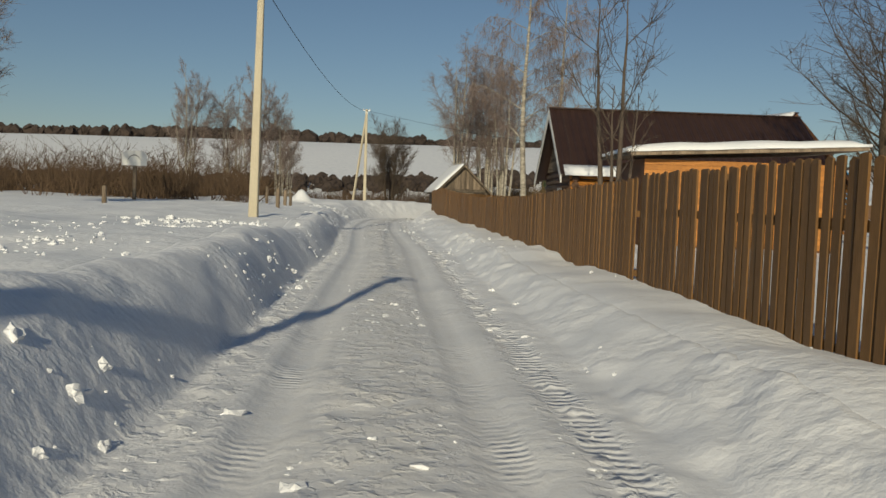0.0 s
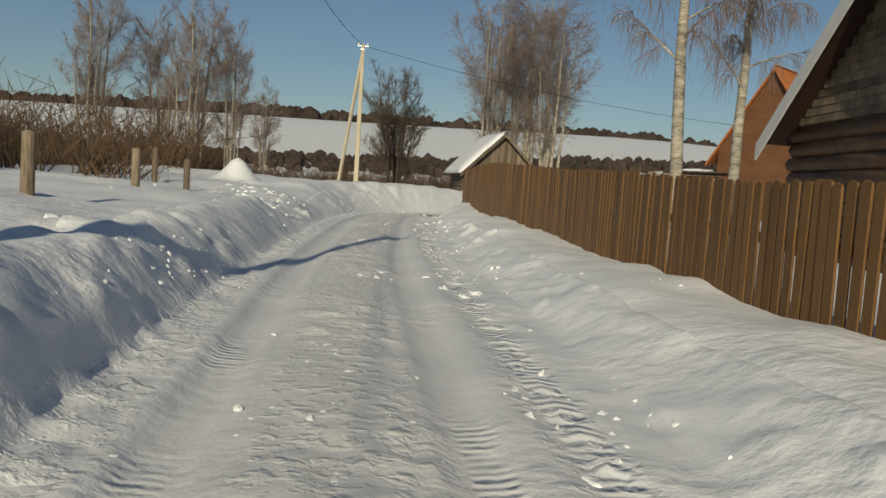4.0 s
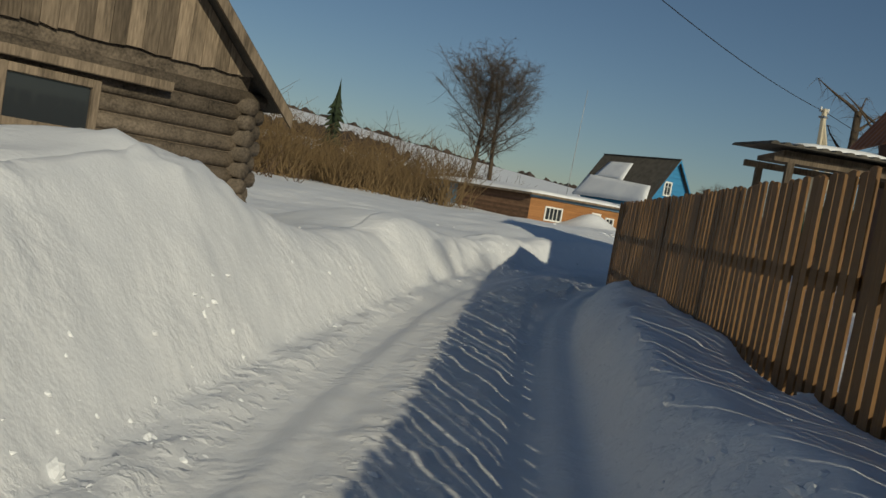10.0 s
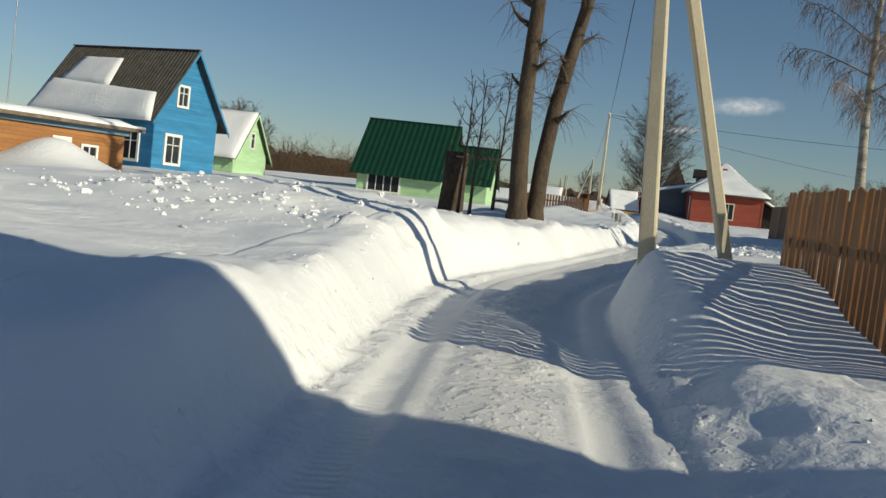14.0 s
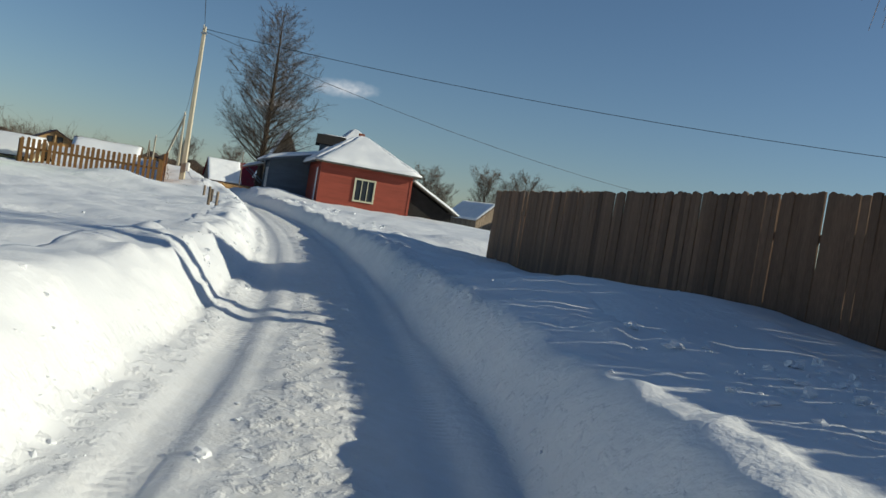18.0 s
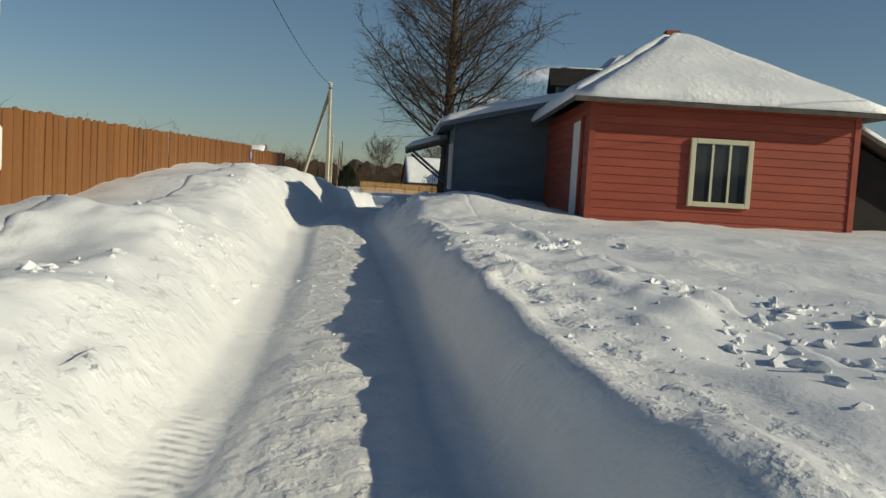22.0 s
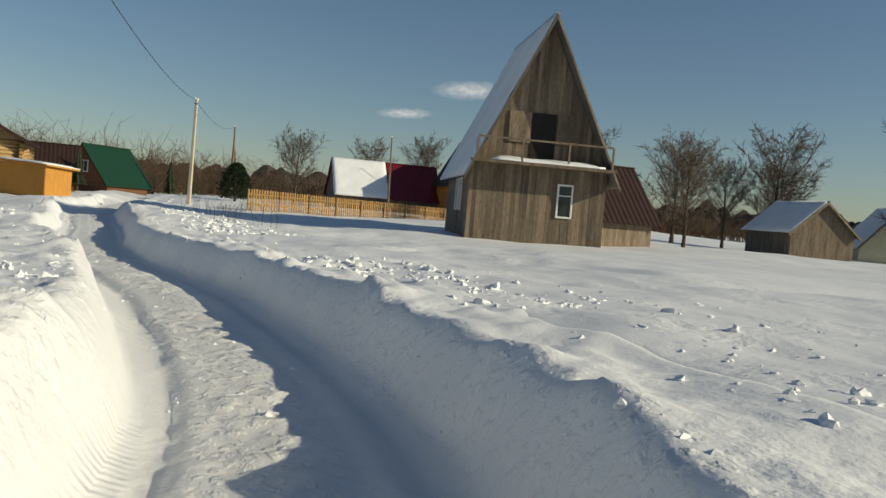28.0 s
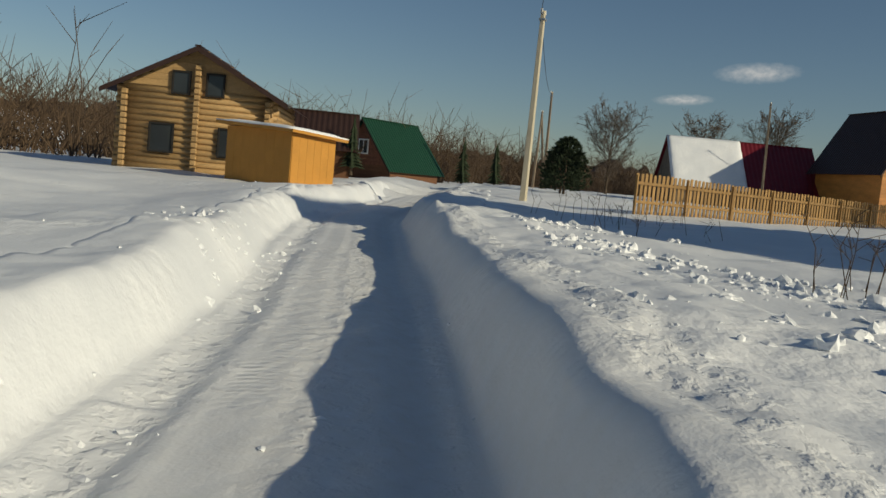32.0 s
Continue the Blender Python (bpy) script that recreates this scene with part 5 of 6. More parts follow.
for x, y, h in ((60.4, 83.5, 0.45), (61.8, 83.5, 0.42), (64.0, 84.0, 0.4), (66.0, 84.4, 0.38), (68.0, 84.9, 0.36)):
    st = new("fence_post", tubes("post", [[(Vector((0, 0, -0.4)), 0.045), (Vector((0.02, 0, h)), 0.04), (Vector((0.02, 0, h + 0.01)), 0.01)]], M["old_wood"], 7))
    st.matrix_basis = Matrix.Translation((x, y, gz(x, y)))
    tagged(st, "short brown wooden post in the snow beside the lane", "post", "lane posts")

low_shed = gable_house("garden_shed", at_front(73.4, 92.6, 0.9, 0.99, 0.1), 3.4, 4.0, 0.8, 1.5, "low cream shed under a thick snow roof", "cream", "slate", 0.3, 0.3, faces="", left_snow=0.22, right_snow=0.22, trim="old_wood")

# ---- red house with grey annex ----
red = thing("red_house", Matrix.Translation((85.4, 81.55, 1.3)) @ heading(9), "red-painted plank house with snow-covered hip roof", "house", "village houses")
part("wall", boxed(0.03, 8.4, -5.3, -0.03, -0.6, 2.95), M["red"], red)
fm = Matrix.Rotation(radians(-90), 4, "Z")
boards(red, fm, 0.0, 5.3, -0.4, 2.95, 0.17, M["red"])
lm = Matrix.Translation((8.4, 0, 0)) @ Matrix.Rotation(radians(180), 4, "Z")
boards(red, lm, 0.0, 8.4, -0.4, 2.95, 0.17, M["red"])
for mm, xx in ((fm, 0.0), (fm, 5.3)):
    part("corner_board", boxed(xx - 0.06, xx + 0.06, -0.045, 0.06, -0.4, 2.95), M["red"], red, "", mm)
window(red, fm @ Matrix.Translation((2.6, -0.03, 1.0)), 1.05, 1.15, M["cream"], (2, 0), 0.10, "white-framed casement window")
dm = lm @ Matrix.Translation((7.15, -0.03, 0))
door_ = part("door", boxed(-0.42, 0.42, -0.05, 0.0, 0.3, 2.55, 0.01), M["white"], red, "white panelled door", dm)
part("door_frame", box(box(boxed(-0.5, -0.42, -0.06, 0, 0.3, 2.63), 0.42, 0.5, -0.06, 0, 0.3, 2.63), -0.42, 0.42, -0.06, 0, 2.55, 2.63), M["red"], red, "", dm)
part("door_handle", tubes("h", [[(Vector((-0.34, -0.09, 1.55)), 0.015), (Vector((-0.22, -0.09, 1.55)), 0.012)]], M["black"], 6), None, door_)
# hip roof
o_, pk0, pk1, ez_ = 0.45, (3.9, -2.65, 4.95), (4.7, -2.65, 4.95), 2.9
c0, c1, c2, c3 = (-o_, -5.3 - o_, ez_), (-o_, o_, ez_), (8.8, o_, ez_), (8.8, -5.3 - o_, ez_)
roofs = ((c0, c1, pk0, pk0), (c1, c2, pk1, pk0), (c2, c3, pk1, pk1), (c3, c0, pk0, pk1))
for k, (a, b, c, d) in enumerate(roofs):
    bm = bmesh.new()
    vs = [bm.verts.new(v) for v in ((a, b, c) if c == d else (a, b, c, d))]
    vb = [bm.verts.new((v.co.x, v.co.y, v.co.z - 0.1)) for v in vs]
    bm.faces.new(vs), bm.faces.new(vb[::-1])
    for i in range(len(vs)):
        bm.faces.new((vs[i], vb[i], vb[(i + 1) % len(vs)], vs[(i + 1) % len(vs)]))
    bmesh.ops.recalc_face_normals(bm, faces=bm.faces)
    r_ = part("roof", bm, M["slate"], red)
    snow_slab("snow_cover", r_, (a, b, c, d), 0.22, 20 + k, label="smooth snow covering the roof slope", res=0.4)
part("chimney", boxed(4.2, 4.5, -2.85, -2.5, 4.4, 5.2, 0.01), M["brick"], red, "short brick chimney")
# dark plank lean-to on the sunny side
part("lean_to_wall", prism(bmesh.new(), [(0.6, -0.5), (8.0, -0.5), (8.0, 1.1), (0.6, 1.1)], -8.2, -8.1), M["black"], red)
lt = prism(bmesh.new(), [(-8.2, -0.5), (-5.33, -0.5), (-5.33, 2.5), (-8.2, 1.0)], 0, 7.2)
part("lean_to", lt, M["black"], red, "lean-to of dark patched planks", Matrix.Translation((0.6, 0, 0)) @ Matrix.Rotation(radians(90), 4, "Z") @ Matrix.Diagonal((1, -1, 1, 1)))
lr_ = [(0.2, -5.35, 2.72), (8.2, -5.35, 2.72), (8.2, -8.55, 1.05), (0.2, -8.55, 1.05)]
r_ = part("lean_to_roof", slab(lr_, 0.08), M["slate"], red)
snow_slab("snow_cover", r_, lr_, 0.2, 33, res=0.4)

annex = thing("house_annex", Matrix.Translation((91.33, 82.49, 1.3)) @ heading(11), "grey-blue board annex with snow on its sloping roof", "house", "village houses")
part("wall", prism(bmesh.new(), [(-1.5, -0.6), (2.5, -0.6), (2.5, 2.75), (-1.5, 3.7)], -2.85, -0.03), M["grey_board"], annex, "", Matrix.Rotation(radians(90), 4, "Z"))
am = Matrix.Rotation(radians(-90), 4, "Z") @ Matrix.Translation((-2.5, 0, 0))
boards(annex, am, 0.0, 2.5, -0.4, 2.75, 0.75, M["grey_board"])
nm = Matrix.Translation((2.85, 2.5, 0)) @ Matrix.Rotation(radians(180), 4, "Z")
boards(annex, nm, 0.0, 2.85, -0.4, 2.7, 0.25, M["grey_board"])
for xx in (0.0, 2.85):
    part("corner_board", boxed(xx - 0.06, xx + 0.06, -0.05, 0.05, -0.4, 2.72), M["grey_board"], annex, "", nm)
window(annex, nm @ Matrix.Translation((2.0, -0.03, 1.05)), 0.72, 1.1, M["white"], (1, 3), 0.08, "white-barred annex window")
# shade inside the open doorway, put in as a flat black panel
part("doorway", boxed(0.25, 1.0, -0.04, 0.0, -0.3, 2.2), M["black"], annex, "flat black panel as the shade inside the open doorway", nm)
part("door_post", box(boxed(0.15, 0.25, -0.08, 0.0, -0.3, 2.3), 1.0, 1.1, -0.08, 0.0, -0.3, 2.3), M["grey_board"], annex, "", nm)
ar_ = [(-0.5, -1.6, 3.85), (4.2, -1.6, 3.85), (4.2, 2.95, 2.72), (-0.5, 2.95, 2.72)]
r_ = part("roof", slab(ar_, 0.12), M["grey_board"], annex)
snow_slab("snow_cover", r_, ar_, 0.24, 41, res=0.3)
porch_r = [(2.2, 2.6, 2.5), (5.0, 2.6, 2.5), (5.0, 3.8, 2.12), (2.2, 3.8, 2.12)]
r_ = part("porch_roof", slab(porch_r, 0.07), M["old_wood"], annex)
snow_slab("snow_cover", r_, porch_r, 0.15, 44, res=0.25)
for px_ in (2.4, 4.8):
    b = bmesh.new()
    beam(b, (px_, 3.6, 2.05), (px_, 2.5, 1.2), 0.07)
    part("brace", b, M["grey_board"], annex)

# the main house behind the annex: long pale wall along the lane, hip roof and a dormer
main = thing("main_house", Matrix.Translation((94.4, 82.6, 1.3)) @ heading(4), "weathered blue-grey plank house with snow-covered hip roof", "house", "village houses")
part("wall", boxed(0.02, 12.4, -6.2, -0.02, -0.6, 2.85), M["grey_board"], main)
mn_ = Matrix.Translation((12.4, 0, 0)) @ Matrix.Rotation(radians(180), 4, "Z")
boards(main, mn_, 0.0, 12.4, -0.4, 2.85, 0.19, M["pale_blue"])
me_ = Matrix.Translation((12.4, -6.2, 0)) @ Matrix.Rotation(radians(90), 4, "Z")
boards(main, me_, 0.0, 6.2, -0.4, 2.85, 0.19, M["pale_blue"])
for xx in (0.0, 4.2, 8.3, 12.4):
    part("corner_board", boxed(xx - 0.09, xx + 0.09, -0.06, 0.03, -0.4, 2.85), M["grey_board"], main, "", mn_)
for wx_ in (1.7, 6.2, 9.9):
    window(main, mn_ @ Matrix.Translation((wx_, -0.03, 0.75)), 0.75, 1.25, M["cream"], (1, 1), 0.12, "pale-framed house window")
# ridge set higher than the house's own, so its shadow reaches the left bank
h0_, h1_ = (7.4, -3.1, 6.5), (11.0, -3.1, 6.5)
q0_, q1_, q2_, q3_ = (-0.5, -6.7, 2.8), (-0.5, 0.5, 2.8), (12.9, 0.5, 2.8), (12.9, -6.7, 2.8)
for k, (a, b, c, d) in enumerate(((q0_, q1_, h0_, h0_), (q1_, q2_, h1_, h0_), (q2_, q3_, h1_, h1_), (q3_, q0_, h0_, h1_))):
    bm = bmesh.new()
    vs = [bm.verts.new(v) for v in ((a, b, c) if c == d else (a, b, c, d))]
    vb = [bm.verts.new((v.co.x, v.co.y, v.co.z - 0.12)) for v in vs]
    bm.faces.new(vs), bm.faces.new(vb[::-1])
    for i in range(len(vs)):
        bm.faces.new((vs[i], vb[i], vb[(i + 1) % len(vs)], vs[(i + 1) % len(vs)]))
    bmesh.ops.recalc_face_normals(bm, faces=bm.faces)
    r_ = part("roof", bm, M["slate"], main)
    snow_slab("snow_cover", r_, (a, b, c, d), 0.22, 60 + k, label="smooth snow covering the roof slope", res=0.45)
dorm = part("dormer", prism(bmesh.new(), [(-0.75, 3.4), (0.75, 3.4), (0.75, 4.9), (0, 5.4), (-0.75, 4.9)], -2.4, -0.9), M["grey_board"], main, "dark grey roof dormer", Matrix.Translation((4.3, 0.4, 0)))
for sg in (-1, 1):
    part("dormer_roof", slab([(4.3, -2.3, 5.5), (4.3, -0.2, 5.5), (4.3 + sg * 1.1, -0.2, 4.75), (4.3 + sg * 1.1, -2.3, 4.75)], 0.06), M["black"], dorm, "", dorm.matrix_basis.inverted())
snow_slab("snow_cover", dorm, [(4.35, -2.2, 5.53), (4.35, -0.6, 5.53), (5.35, -0.6, 4.83), (5.35, -2.2, 4.83)], 0.12, 66, m=dorm.matrix_basis.inverted())

tree(101.15, 86.6, "big_linden", lambda rng: grow(rng, 13.6, 0.25, 0.33, 150, 17000, 0.13, 0.1, 0.45, cone=0.95, rise=0.75, kink=0.02, limb=0.22, thin=1.0, tw=0.9), "large bare linden with spreading branches", sides=12, z=1.95)
for i, (x, y) in enumerate(((103.5, 85.9), (104.2, 86.4), (102.7, 85.6), (99.8, 86.9))):
    tree(x, y, "bush%d" % (i % 2), lambda rng: grow(rng, 2.4, 0.03, 0.4, 12, 260, 0.1, 0, 0.9, stems=4), "bare twiggy bush in the snow", "bush", "bushes", sides=4, scale=1.0 if i < 3 else 0.5, name="bush")

# orange fence on the other side, with a pole
pole(75.1, 87.1, 8.6, (0.5, 0.1))
elbox = thing("meter_box", Matrix.Translation((75.05, 87.0, 2.35)) @ Matrix.Scale(0.7, 4), "white electric meter box strapped to the pole", "meter box")
part("case", boxed(-0.2, 0.2, -0.2, -0.02, -0.25, 0.3, 0.02), M["white"], elbox)
part("cover", boxed(-0.17, 0.17, -0.215, -0.2, -0.22, 0.27, 0.006), M["white"], elbox)
fence("board_fence", ((72.4, 87.3), (94.7, 92.15)), M["fence_orange"], "orange-brown board fence above the snow bank", 1.9, 0.15, 0.143, (0.4, 1.4), 0.3, inner=-1, level=(2.75, 3.32))
fence("board_fence", ((94.8, 92.2), (103.1, 93.85)), M["fence_orange"], "orange-brown board fence stepping down past the house plate", 1.9, 0.15, 0.143, (0.4, 1.4), 0.3, inner=-1, level=(3.2, 3.4))
fence("board_fence", ((72.3, 87.4), (71.0, 92.4)), M["fence"], "brown picket fence with gaps between boards", 1.6, 0.19, 0.12, (0.4, 1.2), 0.3, inner=1, level=(2.45, 2.4))
plate = new("number_plate", mesh_of("plate", boxed(-0.16, 0.16, -0.008, 0.008, -0.16, 0.16, 0.01), M["blueplate"]))
plate.matrix_basis = Matrix.Translation((94.25, 91.97, 3.0)) @ heading(12)
tagged(plate, "blue house plate with a white bar on the fence", "sign")
pbar = part("bar", boxed(-0.05, 0.05, -0.014, -0.009, -0.1, 0.1), M["white"], plate)
pole(115.1, 95.3, 8.0, (0.1, 0.1), strut=(115.9, 97.4))
shack = gable_house("plank_shack", at_front(111.3, 98.15, 1.75, 0.99, 0.13), 3.0, 4.5, 0.85, 2.25, "old shack with brick-red gable and snow on the roof", "brick_wall", "old_wood", 0.5, 0.5, faces="f", pitch=0.3, trim="old_wood", right_snow=0.0, left_snow=0.12)

# ---- last stretch ----
afr = gable_house("a_frame_house", at_front(150.3, 88.85, 1.3, 0.165, -0.986), 6.0, 6.4, 3.35, 9.6, "weathered grey plank house with steep gable and balcony", "old_wood", "metal", 0.9, 0.35, pitch=0.16, gable_up=True, trim="old_wood", faces="", left_snow=0.1)
boards(afr, Matrix.Identity(4), -3.0, 3.0, -0.3, 3.35, 0.17, M["old_wood"], True)
boards(afr, Matrix.Translation((-3.0, 6.4, 0)) @ Matrix.Rotation(radians(-90), 4, "Z"), 0, 6.4, -0.3, 3.35, 0.17, M["old_wood"], True)
boards(afr, Matrix.Translation((0, 0, 0)), -3.0, 3.0, 3.35, 9.5, 0.17, M["old_wood"], True, lambda x: 9.55 - abs(x) * 2.08)
window(afr, Matrix.Translation((1.2, -0.03, 1.3)), 0.55, 1.3, M["white"], (0, 1), 0.08)
al_ = Matrix.Translation((-3.0, 6.4, 0)) @ Matrix.Rotation(radians(-90), 4, "Z")
for wx_ in (3.4, 4.4):
    window(afr, al_ @ Matrix.Translation((wx_, -0.03, 1.3)), 0.5, 1.3, M["white"], (0, 1), 0.08)
part("balcony_floor", boxed(-3.1, 3.1, -0.95, 0, 3.3, 3.42), M["old_wood"], afr)
snow_slab("snow_cover", afr, [(-2.2, -0.95, 3.43), (2.6, -0.95, 3.43), (2.6, -0.05, 3.43), (-2.2, -0.05, 3.43)], 0.2, 51)
part("balcony_rail", boxed(-2.9, 2.9, -0.95, -0.9, 4.3, 4.38), M["old_wood"], afr)
for px_ in (-2.9, -1.0, 1.0, 2.9):
    part("rail_post", boxed(px_ - 0.04, px_ + 0.04, -0.95, -0.88, 3.42, 4.3), M["old_wood"], afr)
# the loft opening's inner shade is a black panel laid on the gable
part("loft_door", boxed(-0.5, 0.55, -0.06, -0.04, 3.5, 5.6), M["black"], afr, "flat black panel as the shade inside the open loft door")
part("shutter", boxed(-1.5, -0.55, -0.1, -0.05, 4.3, 5.6), M["old_wood"], afr)
part("shutter", boxed(0.6, 1.5, -0.1, -0.05, 4.3, 5.6), M["old_wood"], afr)
shed_b = gable_house("brown_cabin", at_front(159.5, 83.4, 1.3, 0.9, 0.4), 5.0, 6, 1.6, 4.2, "brown-roofed cabin behind the plank house", "old_wood", "roof_brown", 0.3, 0.4, faces="", left_snow=0.0, trim="black")

log_h = gable_house("log_house", at_front(165.0, 123.0, 0.1, 0.42, -0.907), 6.0, 8.0, 4.55, 6.15, "new pale log house with brown roof and dark windows", "pale_log", "roof_brown", 0.7, 0.7, clad="logs", log_d=0.24, pitch=0.24, trim="roof_brown", faces="fr", group="village houses")
for wx_ in (-1.35, 1.4):
    window(log_h, Matrix.Translation((wx_, -0.13, 1.95)), 0.85, 1.05, M["black"], (0, 0), 0.08)
for wx_ in (-0.68, 0.68):
    window(log_h, Matrix.Translation((wx_, -0.1, 4.35)), 0.6, 0.8, M["black"], (0, 0), 0.08)
for wx_, wz_ in ((-2.85, 4.5), (0.0, 5.6), (2.85, 4.5)):
    for k in range(int(wz_ / 0.24)):
        part("log_end", boxed(wx_ - 0.12, wx_ + 0.12, -0.34, -0.12, 0.02 + k * 0.24, 0.22 + k * 0.24, 0.03), M["pale_log"], log_h)
oshed = thing("garden_shed", at_front(160.85, 115.95, 1.3, 0.97, -0.243), "ochre-painted shed with thin snow on its sloping roof", "shed")
part("wall", boxed(0.02, 2.1, 0.02, 3.2, -0.7, 1.75), M["yellow"], oshed)
boards(oshed, Matrix.Identity(4), 0.0, 2.1, -0.6, 1.72, 0.35, M["yellow"], True)
boards(oshed, Matrix.Translation((0, 3.2, 0)) @ Matrix.Rotation(radians(-90), 4, "Z"), 0.0, 3.2, -0.6, 1.85, 0.4, M["yellow"], True)
orf_ = [(-0.3, -0.3, 1.86), (2.45, -0.3, 1.72), (2.45, 3.5, 1.85), (-0.3, 3.5, 2.02)]
r_ = part("roof", slab(orf_, 0.1), M["yellow"], oshed)
snow_slab("snow_cover", r_, orf_, 0.13, 61)
f5 = fence("picket_fence", ((163.4, 105.0), (184.0, 92.6)), M["fence_yellow"], "low bare-wood picket fence", 1.2, 0.22, 0.13, (0.3, 0.9), 0.2, level=(2.75, 2.6), inner=1)
pole(164.35, 108.85, 7.95, (0.2, 0))
pole(200, 117, 9.4, (0.2, 0.1), wood=True)
pole(214, 121.5, 9.2, (0.2, -0.2), strut=(216.5, 121), wood=True)
pole(205, 101, 10.0, (0, 0.2), wood=True)
wellh = gable_house("well_house", at_front(141.0, 110.5, 1.3, 0.4, -0.92), 1.62, 1.6, 0.6, 1.68, "small well house under a steep dark grey roof", "old_log", "roof_felt", 0.22, 0.06, gable="roof_felt", faces="frl", gable_up=True, pitch=0.15, trim="old_wood", category="well", rib=0.6, barge=0.1)
for k, (y0_, y1_, lift_) in enumerate(((0.82, 1.12, 0.0), (1.14, 1.75, 0.03))):
    part("hatch_plank", slab([(0.42 + lift_, y0_, 1.32 + lift_), (0.42 + lift_, y1_, 1.32 + lift_), (1.16, y1_, 0.44 + lift_), (1.16, y0_, 0.44 + lift_)], 0.04), M["old_wood"], wellh, "weathered grey hatch plank lying on the roof")
part("corner_post", boxed(-0.58, -0.44, -0.12, -0.04, -0.5, 0.6, 0.01), M["old_wood"], wellh)
house_w = gable_house("wooden_house", at_front(222.5, 97.3, 1.6, 0.94, 0.34), 7, 13.2, 2.2, 6.3, "long house with half-snowed maroon metal roof", "old_wood", "roof_maroon", 0.3, 0.5, faces="", group="village houses", rib=0.4)
snow_slab("snow_cover", house_w, [(-0.05, 6.6, 6.38), (-0.05, 13.5, 6.38), (-4.0, 13.5, 1.7), (-4.0, 6.6, 1.7)], 0.18, 71, label="thick snow on half of the slope")
wood_h = gable_house("timber_house", at_front(213.5, 89.5, 1.4, 0.5, -0.87), 6.0, 9, 5.0, 9.8, "tall timber house with dark roof and snow", "orange_log", "roof_brown", 0.6, 0.6, faces="f", clad="boards", pitch=0.25, trim="roof_brown", group="village houses")
cab1 = gable_house("timber_cabin", at_front(178.7, 126.6, 0.8, -0.88, -0.47), 5, 3.2, 2.4, 4.3, "brown-roofed timber cabin beyond the log house", "brown_board", "roof_brown", 0.4, 0.4, faces="", group="village houses", trim="roof_brown")
cab2 = gable_house("timber_cabin", at_front(196.7, 131.1, 1.2, -0.294, -0.956), 6, 6, 1.3, 4.9, "timber cabin with dark green metal roof", "brown_board", "roof_green", 0.5, 0.4, gable="brick_wall", faces="f", group="village houses", trim="roof_brown")
window(cab2, Matrix.Translation((0, -0.05, 2.2)), 0.9, 1.0, M["white"], (1, 0), 0.1)

part("antenna", tubes("antenna", [[(Vector((0, 2, 9.6)), 0.04), (Vector((0, 2, 12.2)), 0.03)], [(Vector((-0.6, 2, 11.9)), 0.02), (Vector((0.6, 2, 12.1)), 0.02)], [(Vector((-0.3, 2, 11.6)), 0.02), (Vector((0.3, 2, 11.7)), 0.02)]], M["metal"], 5), None, wood_h, "thin television antenna")
for dx_ in (-0.2, 0.2):
    b = bmesh.new()
    beam(b, (0.25, 3.0 + dx_, 5.9), (2.6, 3.0 + dx_, 4.35), 0.06)
    part("roof_ladder", b, M["old_wood"], log_h)
for k in range(7):
    b = bmesh.new()
    beam(b, (0.4 + k * 0.33, 2.8, 5.82 - k * 0.218), (0.4 + k * 0.33, 3.2, 5.82 - k * 0.218), 0.04)
    part("rung", b, M["old_wood"], log_h)
# a low crate in the field
crate = thing("wooden_crate", Matrix.Translation((110.4, 85.3, gz(110.4, 85.3))) @ heading(12), "dark weathered wooden crate standing in the snow", "crate")
part("body", boxed(-0.5, 0.5, -0.3, 0.3, -0.4, 0.42, 0.015), M["black"], crate)
part("lid", boxed(-0.56, 0.56, -0.36, 0.36, 0.42, 0.48, 0.01), M["old_wood"], crate, "overhanging plank lid")

# cables
cable((-5.1, 23.9, 7.5), (-5.75, 68.9, 8.8), 0.9)
cable((-3.6, -2.2, 7.3), (-5.1, 23.9, 7.5), 0.4)
cable((-5.75, 68.9, 8.8), (28.2, 78.58, 6.8), 1.0)
cable((28.2, 78.58, 6.8), (75.6, 87.2, 8.5), 0.8)
cable((75.6, 87.2, 8.5), (115.2, 95.4, 7.9), 0.9)
cable((75.6, 87.2, 8.5), (62, 55, 6.5), 0.6)
cable((75.6, 87.2, 8.4), (95, 55, 6.0), 0.7)
cable((115.2, 95.4, 7.9), (164.5, 108.9, 7.85), 1.0)
cable((164.5, 108.9, 7.85), (200.2, 117.1, 9.3), 0.8)

# ---- trees, thickets and distance ----
mk_birch = lambda rng: grow(rng, 11.5, 0.10, 0.24, 60, 11000, 0.2, 0.15, 1.0, stems=7, cone=0.25)
mk_bush = lambda rng: grow(rng, 7.6, 0.09, 0.42, 80, 15000, 0.06, 0.0, 0.8, stems=10, cone=0.2, thin=1.1)
tree(-4.0, 78.5, "barnbush", mk_bush, "broad many-stemmed bare tree near the barn", sides=7)
for x, y, tu in ((2.6, 88.5, 0), (5.6, 90.5, 120), (7.4, 88.5, 250)):
    tree(x, y, "birchclump", lambda rng: grow(rng, 18, 0.17, 0.27, 66, 11000, 0.22, 0.35, 1.0, stems=7, cone=0.25, thin=1.5), "clump of tall white birches behind the barn", bark="birch", twig="birch_twig", sides=7, turn=tu)
